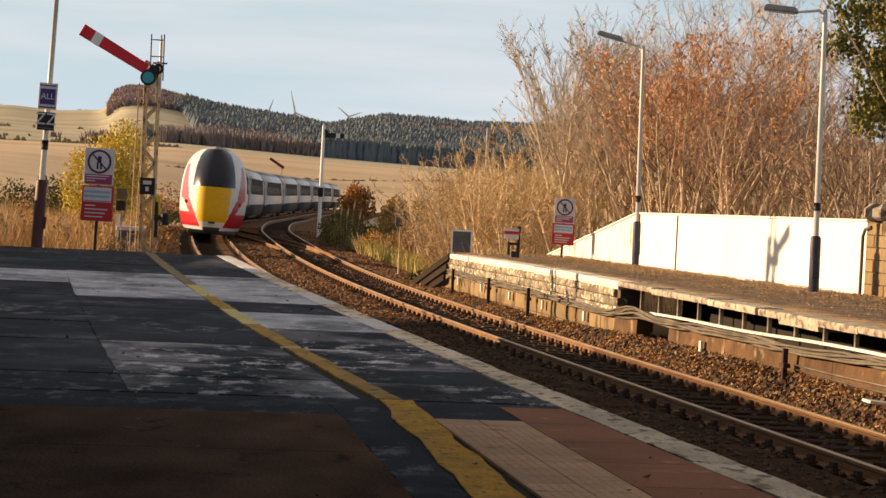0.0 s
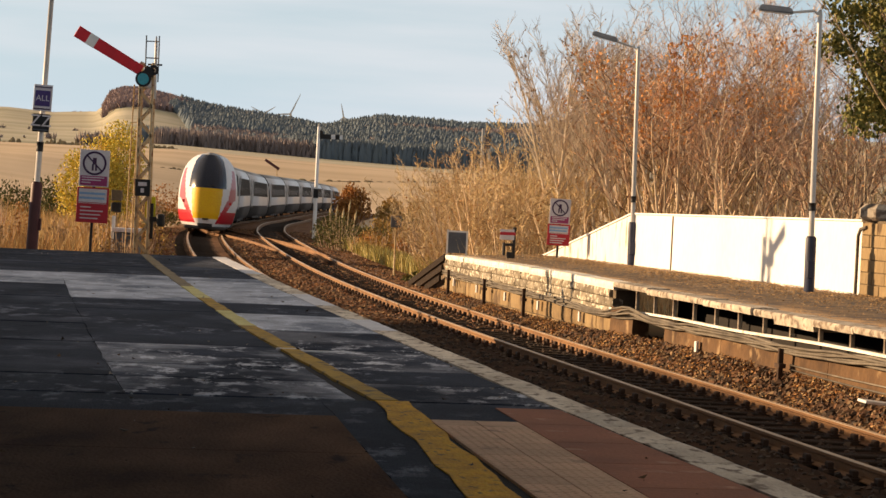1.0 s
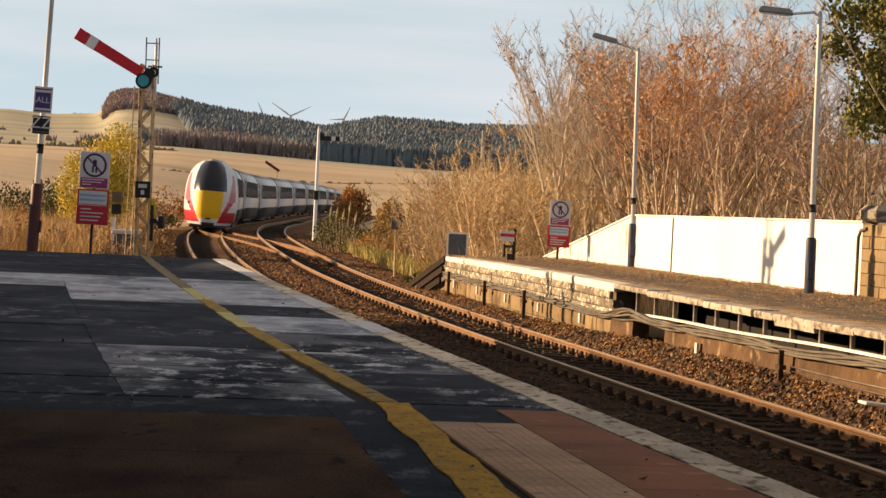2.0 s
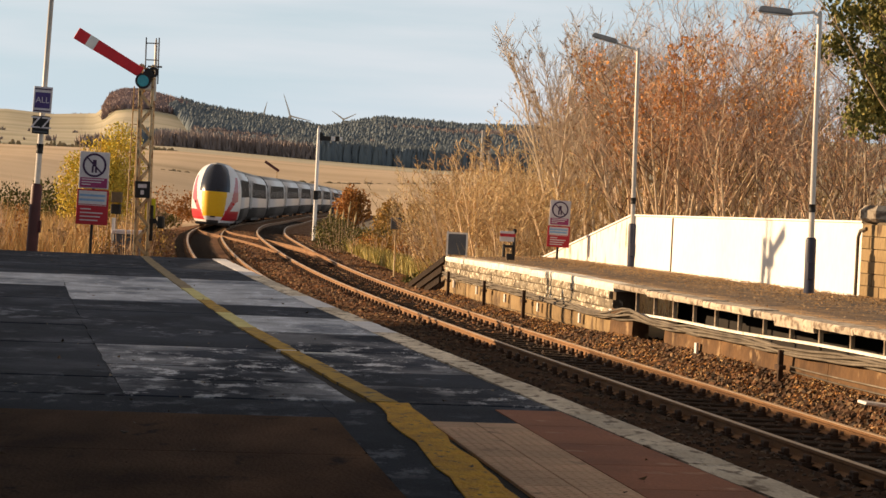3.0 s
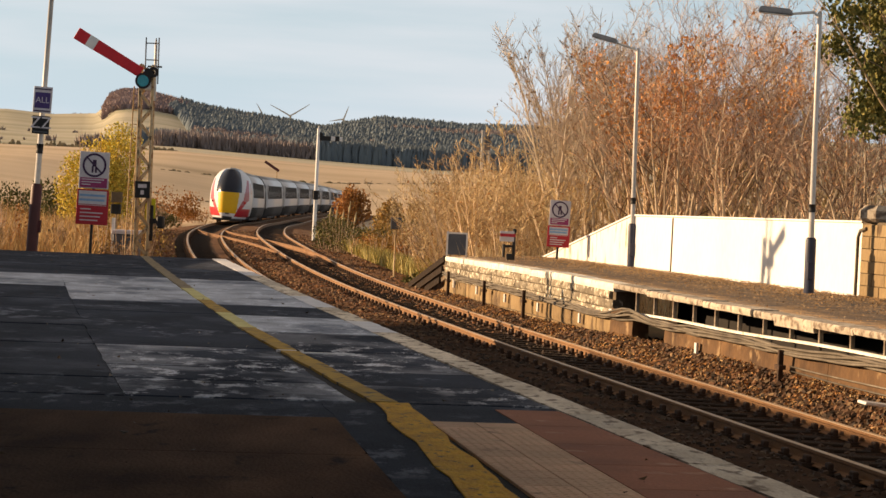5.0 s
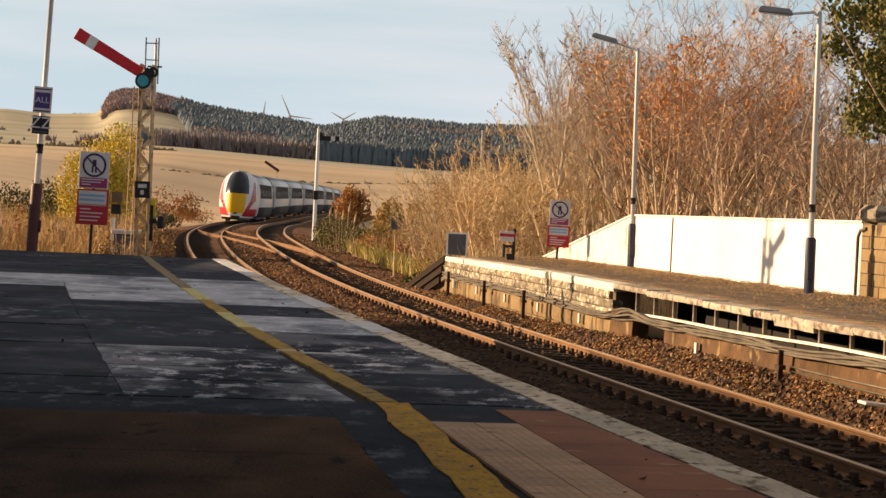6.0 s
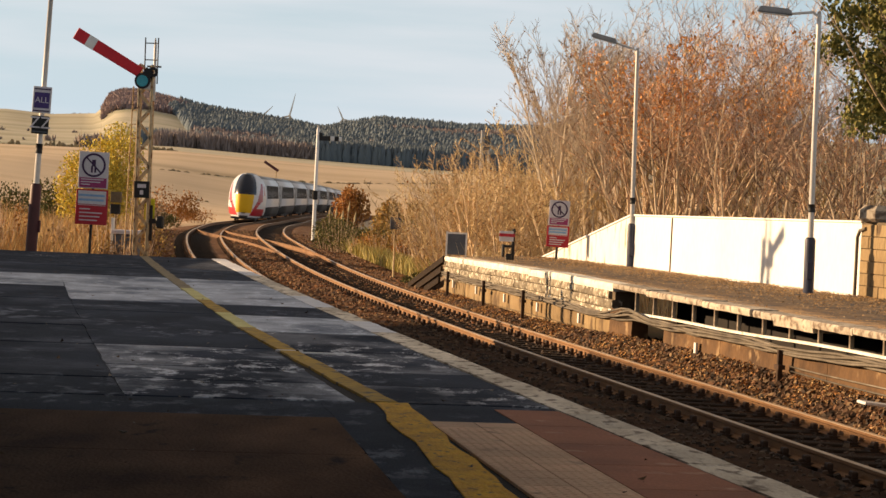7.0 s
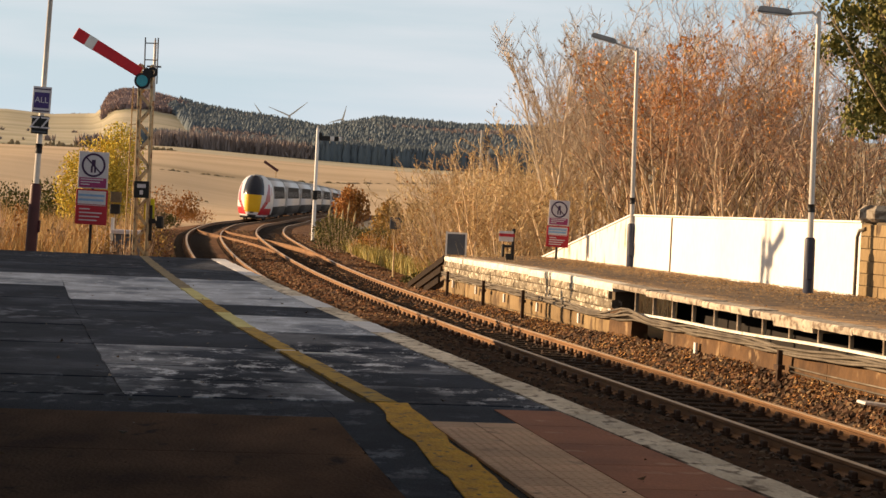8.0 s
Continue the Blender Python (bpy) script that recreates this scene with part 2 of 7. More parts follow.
M = {
    "tarmac": frosted("tarmac", (0.016, 0.021, 0.033), (0.046, 0.057, 0.082), (0.34, 0.38, 0.47), 0.22, 0.40, 0.52, 1.0),
    "frost": frosted("frosted_tarmac", (0.098, 0.120, 0.163), (0.205, 0.24, 0.305), (0.63, 0.69, 0.79), 0.75, 0.55, 0.36, 2.0),
    "streaks": frosted("streaked_tarmac", (0.014, 0.019, 0.032), (0.058, 0.073, 0.108), (0.66, 0.71, 0.80), 0.62, 0.90, 0.44, 3.0),
    "flecks": frosted("flecked_tarmac", (0.014, 0.019, 0.032), (0.042, 0.053, 0.080), (0.70, 0.73, 0.80), 0.28, 0.95, 0.47, 4.0),
    "paving": mat("brown_paving", (0.075, 0.038, 0.022), (0.185, 0.098, 0.056), 0.9, 0, 1.6, 45, 0.5, (1.0, 0.45, 1), (0.042, 0.026, 0.018), 0.66, spec=0.04),
    "maroon_paving": mat("maroon_paving", (0.40, 0.150, 0.075), (0.26, 0.100, 0.052), 0.85, 0, 1.2, 40, 0.25, (1, 1, 1), (0.50, 0.27, 0.17), 0.66, 0.12),
    "tactile": mat("buff_tactile_paving", (0.76, 0.49, 0.32), (0.60, 0.385, 0.25), 0.85, 0, 1.6, 40, 0.2, (1, 1, 1), (0.36, 0.22, 0.15), 0.66, 0.1),
    "yellow_line": mat("worn_yellow_paint", (0.80, 0.43, 0.010), (0.56, 0.28, 0.010), 0.8, 0, 5.0, 34, 0.6, (1.2, 0.6, 1), (0.22, 0.13, 0.03), 0.63),
    "dull_yellow": mat("faded_yellow_paint", (0.30, 0.235, 0.13), (0.20, 0.155, 0.09), 0.8, 0, 2.5, 25, 0.3, (1, 1, 1), (0.08, 0.07, 0.055), 0.62),
    "mid_yellow": mat("scuffed_yellow_paint", (0.46, 0.285, 0.035), (0.33, 0.20, 0.03), 0.8, 0, 2.5, 25, 0.3, (1, 1, 1), (0.10, 0.085, 0.05), 0.60),
    "pale_yellow": mat("frosted_yellow_paint", (0.62, 0.56, 0.20), (0.48, 0.42, 0.12), 0.6, 0, 2.5, 25, 0.3),
    "edge_white": mat("worn_white_coping", (0.78, 0.69, 0.56), (0.52, 0.44, 0.34), 0.85, 0, 2.5, 25, 0.5, (1.3, 0.6, 1), (0.22, 0.165, 0.115), 0.58, 0.16),
    "edge_bright": mat("fresh_white_coping", (0.70, 0.71, 0.74), (0.55, 0.56, 0.60), 0.7, 0, 2, 25, 0.2),
    "concrete": mat("weathered_concrete", (0.17, 0.092, 0.042), (0.055, 0.028, 0.014), 0.9, 0, 1.7, 14, 0.7, (0.8, 0.8, 0.7), (0.30, 0.20, 0.11), 0.63),
    "cable": mat("weathered_cable", (0.17, 0.145, 0.115), (0.08, 0.066, 0.052), 0.8, 0, 2.0, 20, 0.2, (1, 1, 1), None, 0.6, 0.3),
    "stone": mat("platform_stone", (0.33, 0.285, 0.215), (0.125, 0.100, 0.070), 0.9, 0, 2.6, 18, 1.0, (1, 1, 1.6), (0.66, 0.60, 0.49), 0.585, 0.22),
    "mortar": mat("dark_mortar", (0.17, 0.13, 0.085), (0.10, 0.075, 0.05), 0.95, 0, 3, 30, 0.4),
    "opp_edge": mat("whitewashed_coping", (0.84, 0.82, 0.77), (0.70, 0.66, 0.57), 0.85, 0, 2.2, 14, 0.4, (1, 1, 1), (0.44, 0.38, 0.30), 0.635, 0.06),
    "opp_worn": mat("worn_timber_coping", (0.52, 0.46, 0.38), (0.31, 0.26, 0.205), 0.9, 0, 2.6, 16, 0.5, (1, 1, 1), (0.17, 0.13, 0.10), 0.57, 0.22),
    "slab": mat("tan_concrete_slab", (0.30, 0.215, 0.115), (0.19, 0.125, 0.062), 0.9, 0, 1.1, 16, 0.5, (1, 1, 0.5), (0.11, 0.07, 0.038), 0.60, 0.12),
    "opp_top": mat("mossy_platform", (0.27, 0.185, 0.115), (0.165, 0.122, 0.088), 0.95, 0, 1.4, 26, 1.0, (1, 1, 1), (0.105, 0.094, 0.090), 0.55, spec=0.1),
    "fence": mat("white_painted_wall", (0.84, 0.84, 0.84), (0.77, 0.77, 0.755), 0.7, 0, 0.6, 12, 0.12, (1, 1, 0.4)),
    "fence_peel": mat("peeling_white_paint", (0.82, 0.81, 0.79), (0.72, 0.69, 0.64), 0.8, 0, 2.2, 12, 0.2, (1, 1, 0.22), (0.34, 0.29, 0.22), 0.60),
    "rail": mat("rusty_rail", (0.25, 0.130, 0.058), (0.17, 0.082, 0.036), 0.75, 0.15, 1.5, 40, 0.2),
    "rail_head": mat("polished_rail_head", (0.56, 0.42, 0.29), (0.44, 0.31, 0.20), 0.5, 0.3, 1.0, 30, 0.05),
    "sleeper": mat("weathered_timber_sleeper", (0.036, 0.024, 0.017), (0.020, 0.014, 0.011), 0.9, 0, 3, 40, 0.5, (1, 6, 1), None, 0.6, 0.25, spec=0.12),
    "chair": mat("rusty_chair", (0.075, 0.042, 0.028), (0.045, 0.028, 0.02), 0.85, 0.2, 8, 60, 0.4),
    # ballast between the platforms: its shade is put into this darker colour
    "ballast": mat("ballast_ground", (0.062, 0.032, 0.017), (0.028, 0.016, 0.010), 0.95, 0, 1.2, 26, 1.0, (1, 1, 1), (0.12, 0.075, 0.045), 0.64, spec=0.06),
    "stones": island_mat("ballast_stones", [(0.020, 0.012, 0.008), (0.16, 0.060, 0.022), (0.24, 0.100, 0.036), (0.030, 0.016, 0.009), (0.34, 0.20, 0.10), (0.05, 0.024, 0.012), (0.20, 0.09, 0.04), (0.016, 0.010, 0.007)]),
    # lighter copy for the sunlit bed beyond the platforms
    "lit_ballast": mat("reddish_ballast", (0.20, 0.100, 0.052), (0.105, 0.054, 0.030), 0.95, 0, 1.2, 26, 1.0, (1, 1, 1), (0.30, 0.19, 0.115), 0.62, spec=0.1),
    "shoulder_stones": island_mat("shoulder_stones", [(0.016, 0.010, 0.007), (0.11, 0.045, 0.018), (0.19, 0.085, 0.032), (0.024, 0.013, 0.008), (0.27, 0.17, 0.09), (0.035, 0.018, 0.010), (0.13, 0.06, 0.028), (0.014, 0.009, 0.006)]),
    # darker copy of the stones, shade painted in
    "shaded_stones": island_mat("shaded_stones", [(0.014, 0.009, 0.006), (0.045, 0.024, 0.013), (0.075, 0.04, 0.022), (0.018, 0.011, 0.007), (0.10, 0.065, 0.04)]),
    # near black; on the board in the far platform's hollow it paints the shade
    "void": mat("near_black", (0.016, 0.012, 0.010), (0.010, 0.008, 0.007), 0.9, 0, 3, 30, 0.3),
    "pole_white": mat("galvanised_white_pole", (0.62, 0.60, 0.57), (0.50, 0.48, 0.45), 0.5, 0.1, 2, 40, 0.05),
    "pole_navy": mat("navy_painted_steel", (0.045, 0.052, 0.085), (0.03, 0.036, 0.06), 0.5, 0, 3, 40, 0.1),
    "pole_maroon": mat("maroon_painted_steel", (0.075, 0.018, 0.022), (0.05, 0.013, 0.017), 0.5, 0, 3, 40, 0.1),
    "black": mat("black_paint", (0.012, 0.012, 0.013), (0.02, 0.02, 0.02), 0.6, 0, 3, 40, 0.1),
    "grey": mat("grey_paint", (0.10, 0.11, 0.13), (0.07, 0.08, 0.10), 0.6, 0, 3, 40, 0.1),
    "lamp_grey": mat("grey_lantern", (0.30, 0.31, 0.32), (0.20, 0.21, 0.22), 0.4, 0.3, 4, 40, 0.1),
    "white": mat("white_enamel", (0.78, 0.78, 0.77), (0.70, 0.70, 0.69), 0.5, 0, 2, 40, 0.03),
    "sign_white": mat("sign_white", (0.66, 0.63, 0.66), (0.58, 0.55, 0.58), 0.5, 0, 2, 40, 0.02),
    "sign_red": mat("sign_red", (0.52, 0.030, 0.045), (0.44, 0.025, 0.04), 0.5, 0, 2, 40, 0.02),
    "sign_plum": mat("sign_plum", (0.36, 0.045, 0.16), (0.30, 0.04, 0.13), 0.5, 0, 2, 40, 0.02),
    "sign_purple": mat("sign_purple", (0.075, 0.045, 0.20), (0.06, 0.035, 0.16), 0.5, 0, 2, 40, 0.02),
    "sign_ink": mat("sign_ink", (0.055, 0.02, 0.07), (0.045, 0.018, 0.06), 0.5, 0, 2, 40, 0.02),
    "sign_blue": mat("sign_blue", (0.22, 0.42, 0.66), (0.2, 0.38, 0.6), 0.5, 0, 2, 40, 0.02),
    "arm_red": mat("signal_red_enamel", (0.66, 0.018, 0.030), (0.56, 0.015, 0.026), 0.45, 0, 3, 40, 0.03),
    "lens": mat("blue_green_lens", (0.015, 0.33, 0.40), (0.012, 0.28, 0.35), 0.2, 0, 3, 40, 0.0),
    "mast": mat("cream_lattice_steel", (0.58, 0.46, 0.29), (0.42, 0.29, 0.16), 0.7, 0, 5, 40, 0.2, (1, 1, 0.5), (0.22, 0.10, 0.045), 0.60),
    "hi_yellow": mat("yellow_plate", (0.62, 0.58, 0.03), (0.52, 0.48, 0.03), 0.6, 0, 3, 40, 0.05),
    "bark": mat("pale_bark", (0.62, 0.49, 0.33), (0.44, 0.33, 0.21), 0.9, 0, 3, 30, 0.4, (1, 1, 0.3), None, 0.6, 0.2),
    "twig": mat("brown_twigs", (0.47, 0.345, 0.255), (0.36, 0.25, 0.18), 0.9, 0, 0.5, 10, 0.0, (1, 1, 1), None, 0.6, 0.25),
    "twig_tan": mat("tan_twigs", (0.60, 0.48, 0.29), (0.47, 0.37, 0.215), 0.9, 0, 0.5, 10, 0.0, (1, 1, 1), None, 0.6, 0.2),
}


# ---------------------------------------------------------------- building helpers
def mesh_of(name, bm, material):
    me = bpy.data.meshes.new(name)
    bm.to_mesh(me)
    bm.free()
    for m in material if isinstance(material, (list, tuple)) else [material]:
        me.materials.append(m)
    return me


def part(name, bm, material, parent=None, label="", at=None):
    ob = new(name, mesh_of(name, bm, material))
    if parent is not None:
        ob.parent = parent
    if at is not None:
        ob.matrix_basis = at
    return tagged(ob, label)


def thing(name, label, category, at=None, group="", kind=""):
    ob = new(name)
    ob.empty_display_size = 0.2
    if at is not None:
        ob.matrix_basis = at
    return tagged(ob, label, category, group, kind)


def box(bm, x0, x1, y0, y1, z0, z1, m=None, bevel=0.0, index=0):
    r = bmesh.ops.create_cube(bm, size=1)
    v = r["verts"]
    mx = Matrix.Translation(((x0 + x1) / 2, (y0 + y1) / 2, (z0 + z1) / 2)) @ Matrix.Diagonal((x1 - x0, y1 - y0, z1 - z0, 1))
    bmesh.ops.transform(bm, matrix=(m @ mx) if m else mx, verts=v)
    faces = list({f for q in v for f in q.link_faces})
    for f in faces:
        f.material_index = index
    if bevel:
        e = list({e for q in v for e in q.link_edges})
        bmesh.ops.bevel(bm, geom=e, offset=bevel, segments=1, affect="EDGES")
    return bm


def B():
    return bmesh.new()


def tube(bm, pts, radii, n=8, cap=True, index=0):
    """A tapered round bar through pts."""
    rings = []
    pts = [Vector(p) for p in pts]
    if not hasattr(radii, "__len__"):
        radii = [radii] * len(pts)
    for i, p in enumerate(pts):
        d = (pts[min(i + 1, len(pts) - 1)] - pts[max(i - 1, 0)]).normalized()
        a = d.cross(Vector((0, 1, 0)) if abs(d.y) < 0.9 else Vector((1, 0, 0))).normalized()
        b = d.cross(a)
        rings.append([bm.verts.new(p + (a * math.cos(k * 2 * math.pi / n) + b * math.sin(k * 2 * math.pi / n)) * radii[i]) for k in range(n)])
    for r0, r1 in zip(rings[:-1], rings[1:]):
        for k in range(n):
            f = bm.faces.new((r0[k], r0[(k + 1) % n], r1[(k + 1) % n], r1[k]))
            f.material_index, f.smooth = index, n > 5
    if cap:
        bm.faces.new(rings[0]).material_index = index
        bm.faces.new(rings[-1][::-1]).material_index = index
    return bm


def sweep(bm, profile, stations, index=0, close=True, cap=True):
    """Carries a profile of (across, up) along stations of (point, across vector)."""
    rings = []
    for p, a in stations:
        rings.append([bm.verts.new((p[0] + a[0] * u, p[1] + a[1] * u, p[2] + w)) for u, w in profile])
    n = len(profile)
    for r0, r1 in zip(rings[:-1], rings[1:]):
        for k in range(n if close else n - 1):
            bm.faces.new((r0[k], r0[(k + 1) % n], r1[(k + 1) % n], r1[k])).material_index = index
    if cap and close:
        bm.faces.new(rings[0])
        bm.faces.new(rings[-1][::-1])
    return bm


def disc(bm, r, y, n=28, z=0.0, x=0.0, r_in=0.0, depth=0.01, index=0):
    """A round plate or ring that faces -y."""
    a = [2 * math.pi * k / n for k in range(n)]
    if r_in:
        f0 = [bm.verts.new((x + r * math.cos(t), y, z + r * math.sin(t))) for t in a]
        f1 = [bm.verts.new((x + r_in * math.cos(t), y, z + r_in * math.sin(t))) for t in a]
        b0 = [bm.verts.new((x + r * math.cos(t), y + depth, z + r * math.sin(t))) for t in a]
        b1 = [bm.verts.new((x + r_in * math.cos(t), y + depth, z + r_in * math.sin(t))) for t in a]
        for k in range(n):
            j = (k + 1) % n
            for q in ((f0[k], f0[j], f1[j], f1[k]), (b0[j], b0[k], b1[k], b1[j]), (f0[j], f0[k], b0[k], b0[j]), (f1[k], f1[j], b1[j], b1[k])):
                bm.faces.new(q).material_index = index
        return bm
    f0 = [bm.verts.new((x + r * math.cos(t), y, z + r * math.sin(t))) for t in a]
    b0 = [bm.verts.new((x + r * math.cos(t), y + depth, z + r * math.sin(t))) for t in a]
    bm.faces.new(f0).material_index = index
    bm.faces.new(b0[::-1]).material_index = index
    for k in range(n):
        j = (k + 1) % n
        bm.faces.new((f0[j], f0[k], b0[k], b0[j])).material_index = index
    return bm


def lettering(text, size, material, parent, at, name="lettering"):
    cu = bpy.data.curves.new(name, "FONT")
    cu.body, cu.size, cu.align_x, cu.align_y, cu.extrude = text, size, "CENTER", "CENTER", 0.002
    tmp = bpy.data.objects.new(name, cu)
    me = bpy.data.meshes.new_from_object(tmp)
    bpy.data.objects.remove(tmp)
    me.materials.clear()
    me.materials.append(material)
    ob = new(name, me)
    ob.parent = parent
    ob.matrix_basis = at
    return ob


# ---------------------------------------------------------------- the line of the railway
GAP, GAUGE, CANT = 3.286, 1.505, 0.05


def line_x(y):
    if y > 180:
        return line_x(180) - 2.42 * (1 - math.exp(-(y - 180) / 120))
    u = y / 100
    return 9.385 - 0.2172 * y + 4.0703 * u ** 2 + 1.4354 * u ** 3 - 0.3813 * u ** 4


def line_slope(y):
    if y > 180:
        return -0.0202 * math.exp(-(y - 180) / 120)
    u = y / 100
    return -0.2172 + (8.1406 * u + 4.3062 * u ** 2 - 1.5252 * u ** 3) / 100


def line_z(y):
    u = max(y - 30, 0) / 100
    return -0.9315 - 0.2087 * u + 0.2002 * u ** 2 - 0.0656 * u ** 3 + 0.16 * math.exp(-((y - 98) / 24) ** 2) - 0.22 * smooth(140, 185, y)


def on_line(off, y, z=None):
    """The point off metres to the right of the far track's middle, and the unit vector across."""
    s = line_slope(y)
    k = math.hypot(1, s)
    a = Vector((1 / k, -s / k, 0))
    return Vector((line_x(y) + off / k, y - off * s / k, line_z(y) if z is None else z)), a


def stations(off, y0, y1, step, z=None, dz=0.0):
    n = max(2, int(abs(y1 - y0) / step) + 1)
    out = []
    for i in range(n):
        p, a = on_line(off, y0 + (y1 - y0) * i / (n - 1), z)
        p.z += dz
        out.append((p, a))
    return out


EDGE_NEAR, EDGE_FAR = -GAP - 1.413, 1.578


# ---------------------------------------------------------------- land to the horizon
def smooth(a, b, v):
    t = min(1, max(0, (v - a) / (b - a)))
    return t * t * (3 - 2 * t)


def ramp_of(table, v):
    for (a, p), (b, q) in zip(table[:-1], table[1:]):
        if v <= b:
            t = min(1, max(0, (v - a) / (b - a)))
            return p + (q - p) * t
    return table[-1][1]


RIDGE = [(-0.30, 100), (-0.195, 112), (-0.175, 106), (-0.153, 112), (-0.149, 140), (-0.143, 148), (-0.135, 148), (-0.122, 138), (-0.11, 124), (-0.088, 113),
         (-0.07, 105), (-0.055, 96), (-0.045, 106), (-0.03, 118), (-0.01, 116), (0.005, 112), (0.02, 114), (0.2, 126)]
FIELD = [(-0.30, 60), (-0.195, 56), (-0.12, 57), (-0.06, 46), (0.0, 38), (0.2, 36)]


def land_z(x, y):
    d = math.hypot(x, y)
    if y < 5:
        return -1.25
    u = x / max(y, 1)
    near = -1.22 + 0.10 * noise.noise((x * 0.13, y * 0.13, 0))
    side = x - line_x(min(y, 260))
    near += 0.35 * smooth(5, 9, side) * smooth(40, 60, y) + 0.25 * smooth(6, 12, -side - GAP) * smooth(50, 60, y)
    f = 1.5 + 680 * ramp_of(FIELD, u) / F_LEN
    z = near + (f - near) * smooth(150, 720, y) ** 1.1 + 0.5 * noise.noise((x * 0.012, y * 0.012, 3)) * smooth(180, 400, y)
    if y < 560:
        lim = min(y, 445)
        d_line = abs(x - line_x(lim) + GAP / 2)
        flat = line_z(lim) - 0.55
        k = smooth(5.5, 75, d_line) if y < 380 else 1 - (1 - smooth(5.5, 75, d_line)) * (1 - smooth(380, 560, y))
        if y > 120:
            z = flat + (z - flat) * k
    if y > 720:
        top = 1.5 + 2600 * ramp_of(RIDGE, u) / F_LEN
        mid = 1.5 + 1250 * (ramp_of(FIELD, u) + 4) / F_LEN
        z = f + (mid - f) * smooth(720, 1250, y) + (top - mid) * smooth(1250, 2600, y) + 2.0 * noise.noise((x * 0.006, y * 0.006, 7)) * smooth(800, 1500, y)
        z -= 60 * smooth(2700, 4600, y)
    return z


def make_land():
    ys = [-40, -20, 0, 6] + list(np.linspace(10, 120, 56)) + list(np.linspace(126, 720, 60)) + list(np.linspace(750, 2800, 70)) + [3200, 3800, 4600]
    us = np.linspace(-1, 1, 181)
    verts, faces = [], []
    for y in ys:
        half = max(60, abs(y) * 0.42 + 40)
        for u in us:
            x = half * u
            verts.append((x, y, land_z(x, y)))
    n = len(us)
    for j in range(len(ys) - 1):
        for i in range(n - 1):
            faces.append((j * n + i, j * n + i + 1, (j + 1) * n + i + 1, (j + 1) * n + i))
    me = bpy.data.meshes.new("ground")
    me.from_pydata(verts, [], faces)
    for q in me.polygons:
        q.use_smooth = True
    ob = new("ground", me)
    m = bpy.data.materials.new("land")
    m.use_nodes = True
    nt = m.node_tree
    nd, l = nt.nodes, nt.links
    bs = nd["Principled BSDF"]
    bs.inputs["Roughness"].default_value = 0.95
    geo, sep = nd.new("ShaderNodeNewGeometry"), nd.new("ShaderNodeSeparateXYZ")
    l.new(geo.outputs["Position"], sep.inputs["Vector"])

    def nz(scale, st=(1, 1, 1), detail=4):
        mp, t = nd.new("ShaderNodeMapping"), nd.new("ShaderNodeTexNoise")
        mp.inputs["Scale"].default_value = st
        t.inputs["Scale"].default_value, t.inputs["Detail"].default_value = scale, detail
        l.new(geo.outputs["Position"], mp.inputs["Vector"]), l.new(mp.outputs["Vector"], t.inputs["Vector"])
        return t.outputs["Fac"]

    def cr(fac, stops):
        r = nd.new("ShaderNodeValToRGB")
        e = r.color_ramp.elements
        while len(e) < len(stops):
            e.new(0.5)
        for i, (pp, c) in enumerate(stops):
            e[i].position, e[i].color = pp, (*c, 1)
        l.new(fac, r.inputs["Fac"])
        return r.outputs["Color"]

    def mixc(fac, a, b):
        x = nd.new("ShaderNodeMixRGB")
        l.new(fac, x.inputs["Fac"]), l.new(a, x.inputs["Color1"]), l.new(b, x.inputs["Color2"])
        return x.outputs["Color"]

    def step(out, a, b):
        r = nd.new("ShaderNodeMapRange")
        r.inputs["From Min"].default_value, r.inputs["From Max"].default_value = a, b
        l.new(out, r.inputs["Value"])
        return r.outputs["Result"]

    rough_near = cr(nz(0.9, detail=8), [(0.3, (0.10, 0.062, 0.032)), (0.5, (0.22, 0.145, 0.07)), (0.7, (0.13, 0.11, 0.04))])
    stubble = cr(nz(0.02, (0.35, 1.6, 1), 7), [(0.30, (0.45, 0.33, 0.21)), (0.5, (0.60, 0.455, 0.305)), (0.62, (0.54, 0.41, 0.27)), (0.72, (0.38, 0.285, 0.175))])
    upland = cr(nz(0.004, (0.6, 1.8, 1), 6), [(0.35, (0.28, 0.265, 0.175)), (0.5, (0.46, 0.415, 0.31)), (0.65, (0.21, 0.215, 0.14))])
    col = mixc(step(sep.outputs["Y"], 120, 200), rough_near, stubble)
    col = mixc(step(sep.outputs["Y"], 760, 900), col, upland)
    l.new(col, bs.inputs["Base Color"])
    bp = nd.new("ShaderNodeBump")
    bp.inputs["Strength"].default_value, bp.inputs["Distance"].default_value = 0.6, 0.1
    l.new(nz(6.0), bp.inputs["Height"]), l.new(bp.outputs["Normal"], bs.inputs["Normal"])
    me.materials.append(m)
    tagged(ob, "rough railway land rising through stubble fields to far hills", "ground", kind="structure")


make_land()


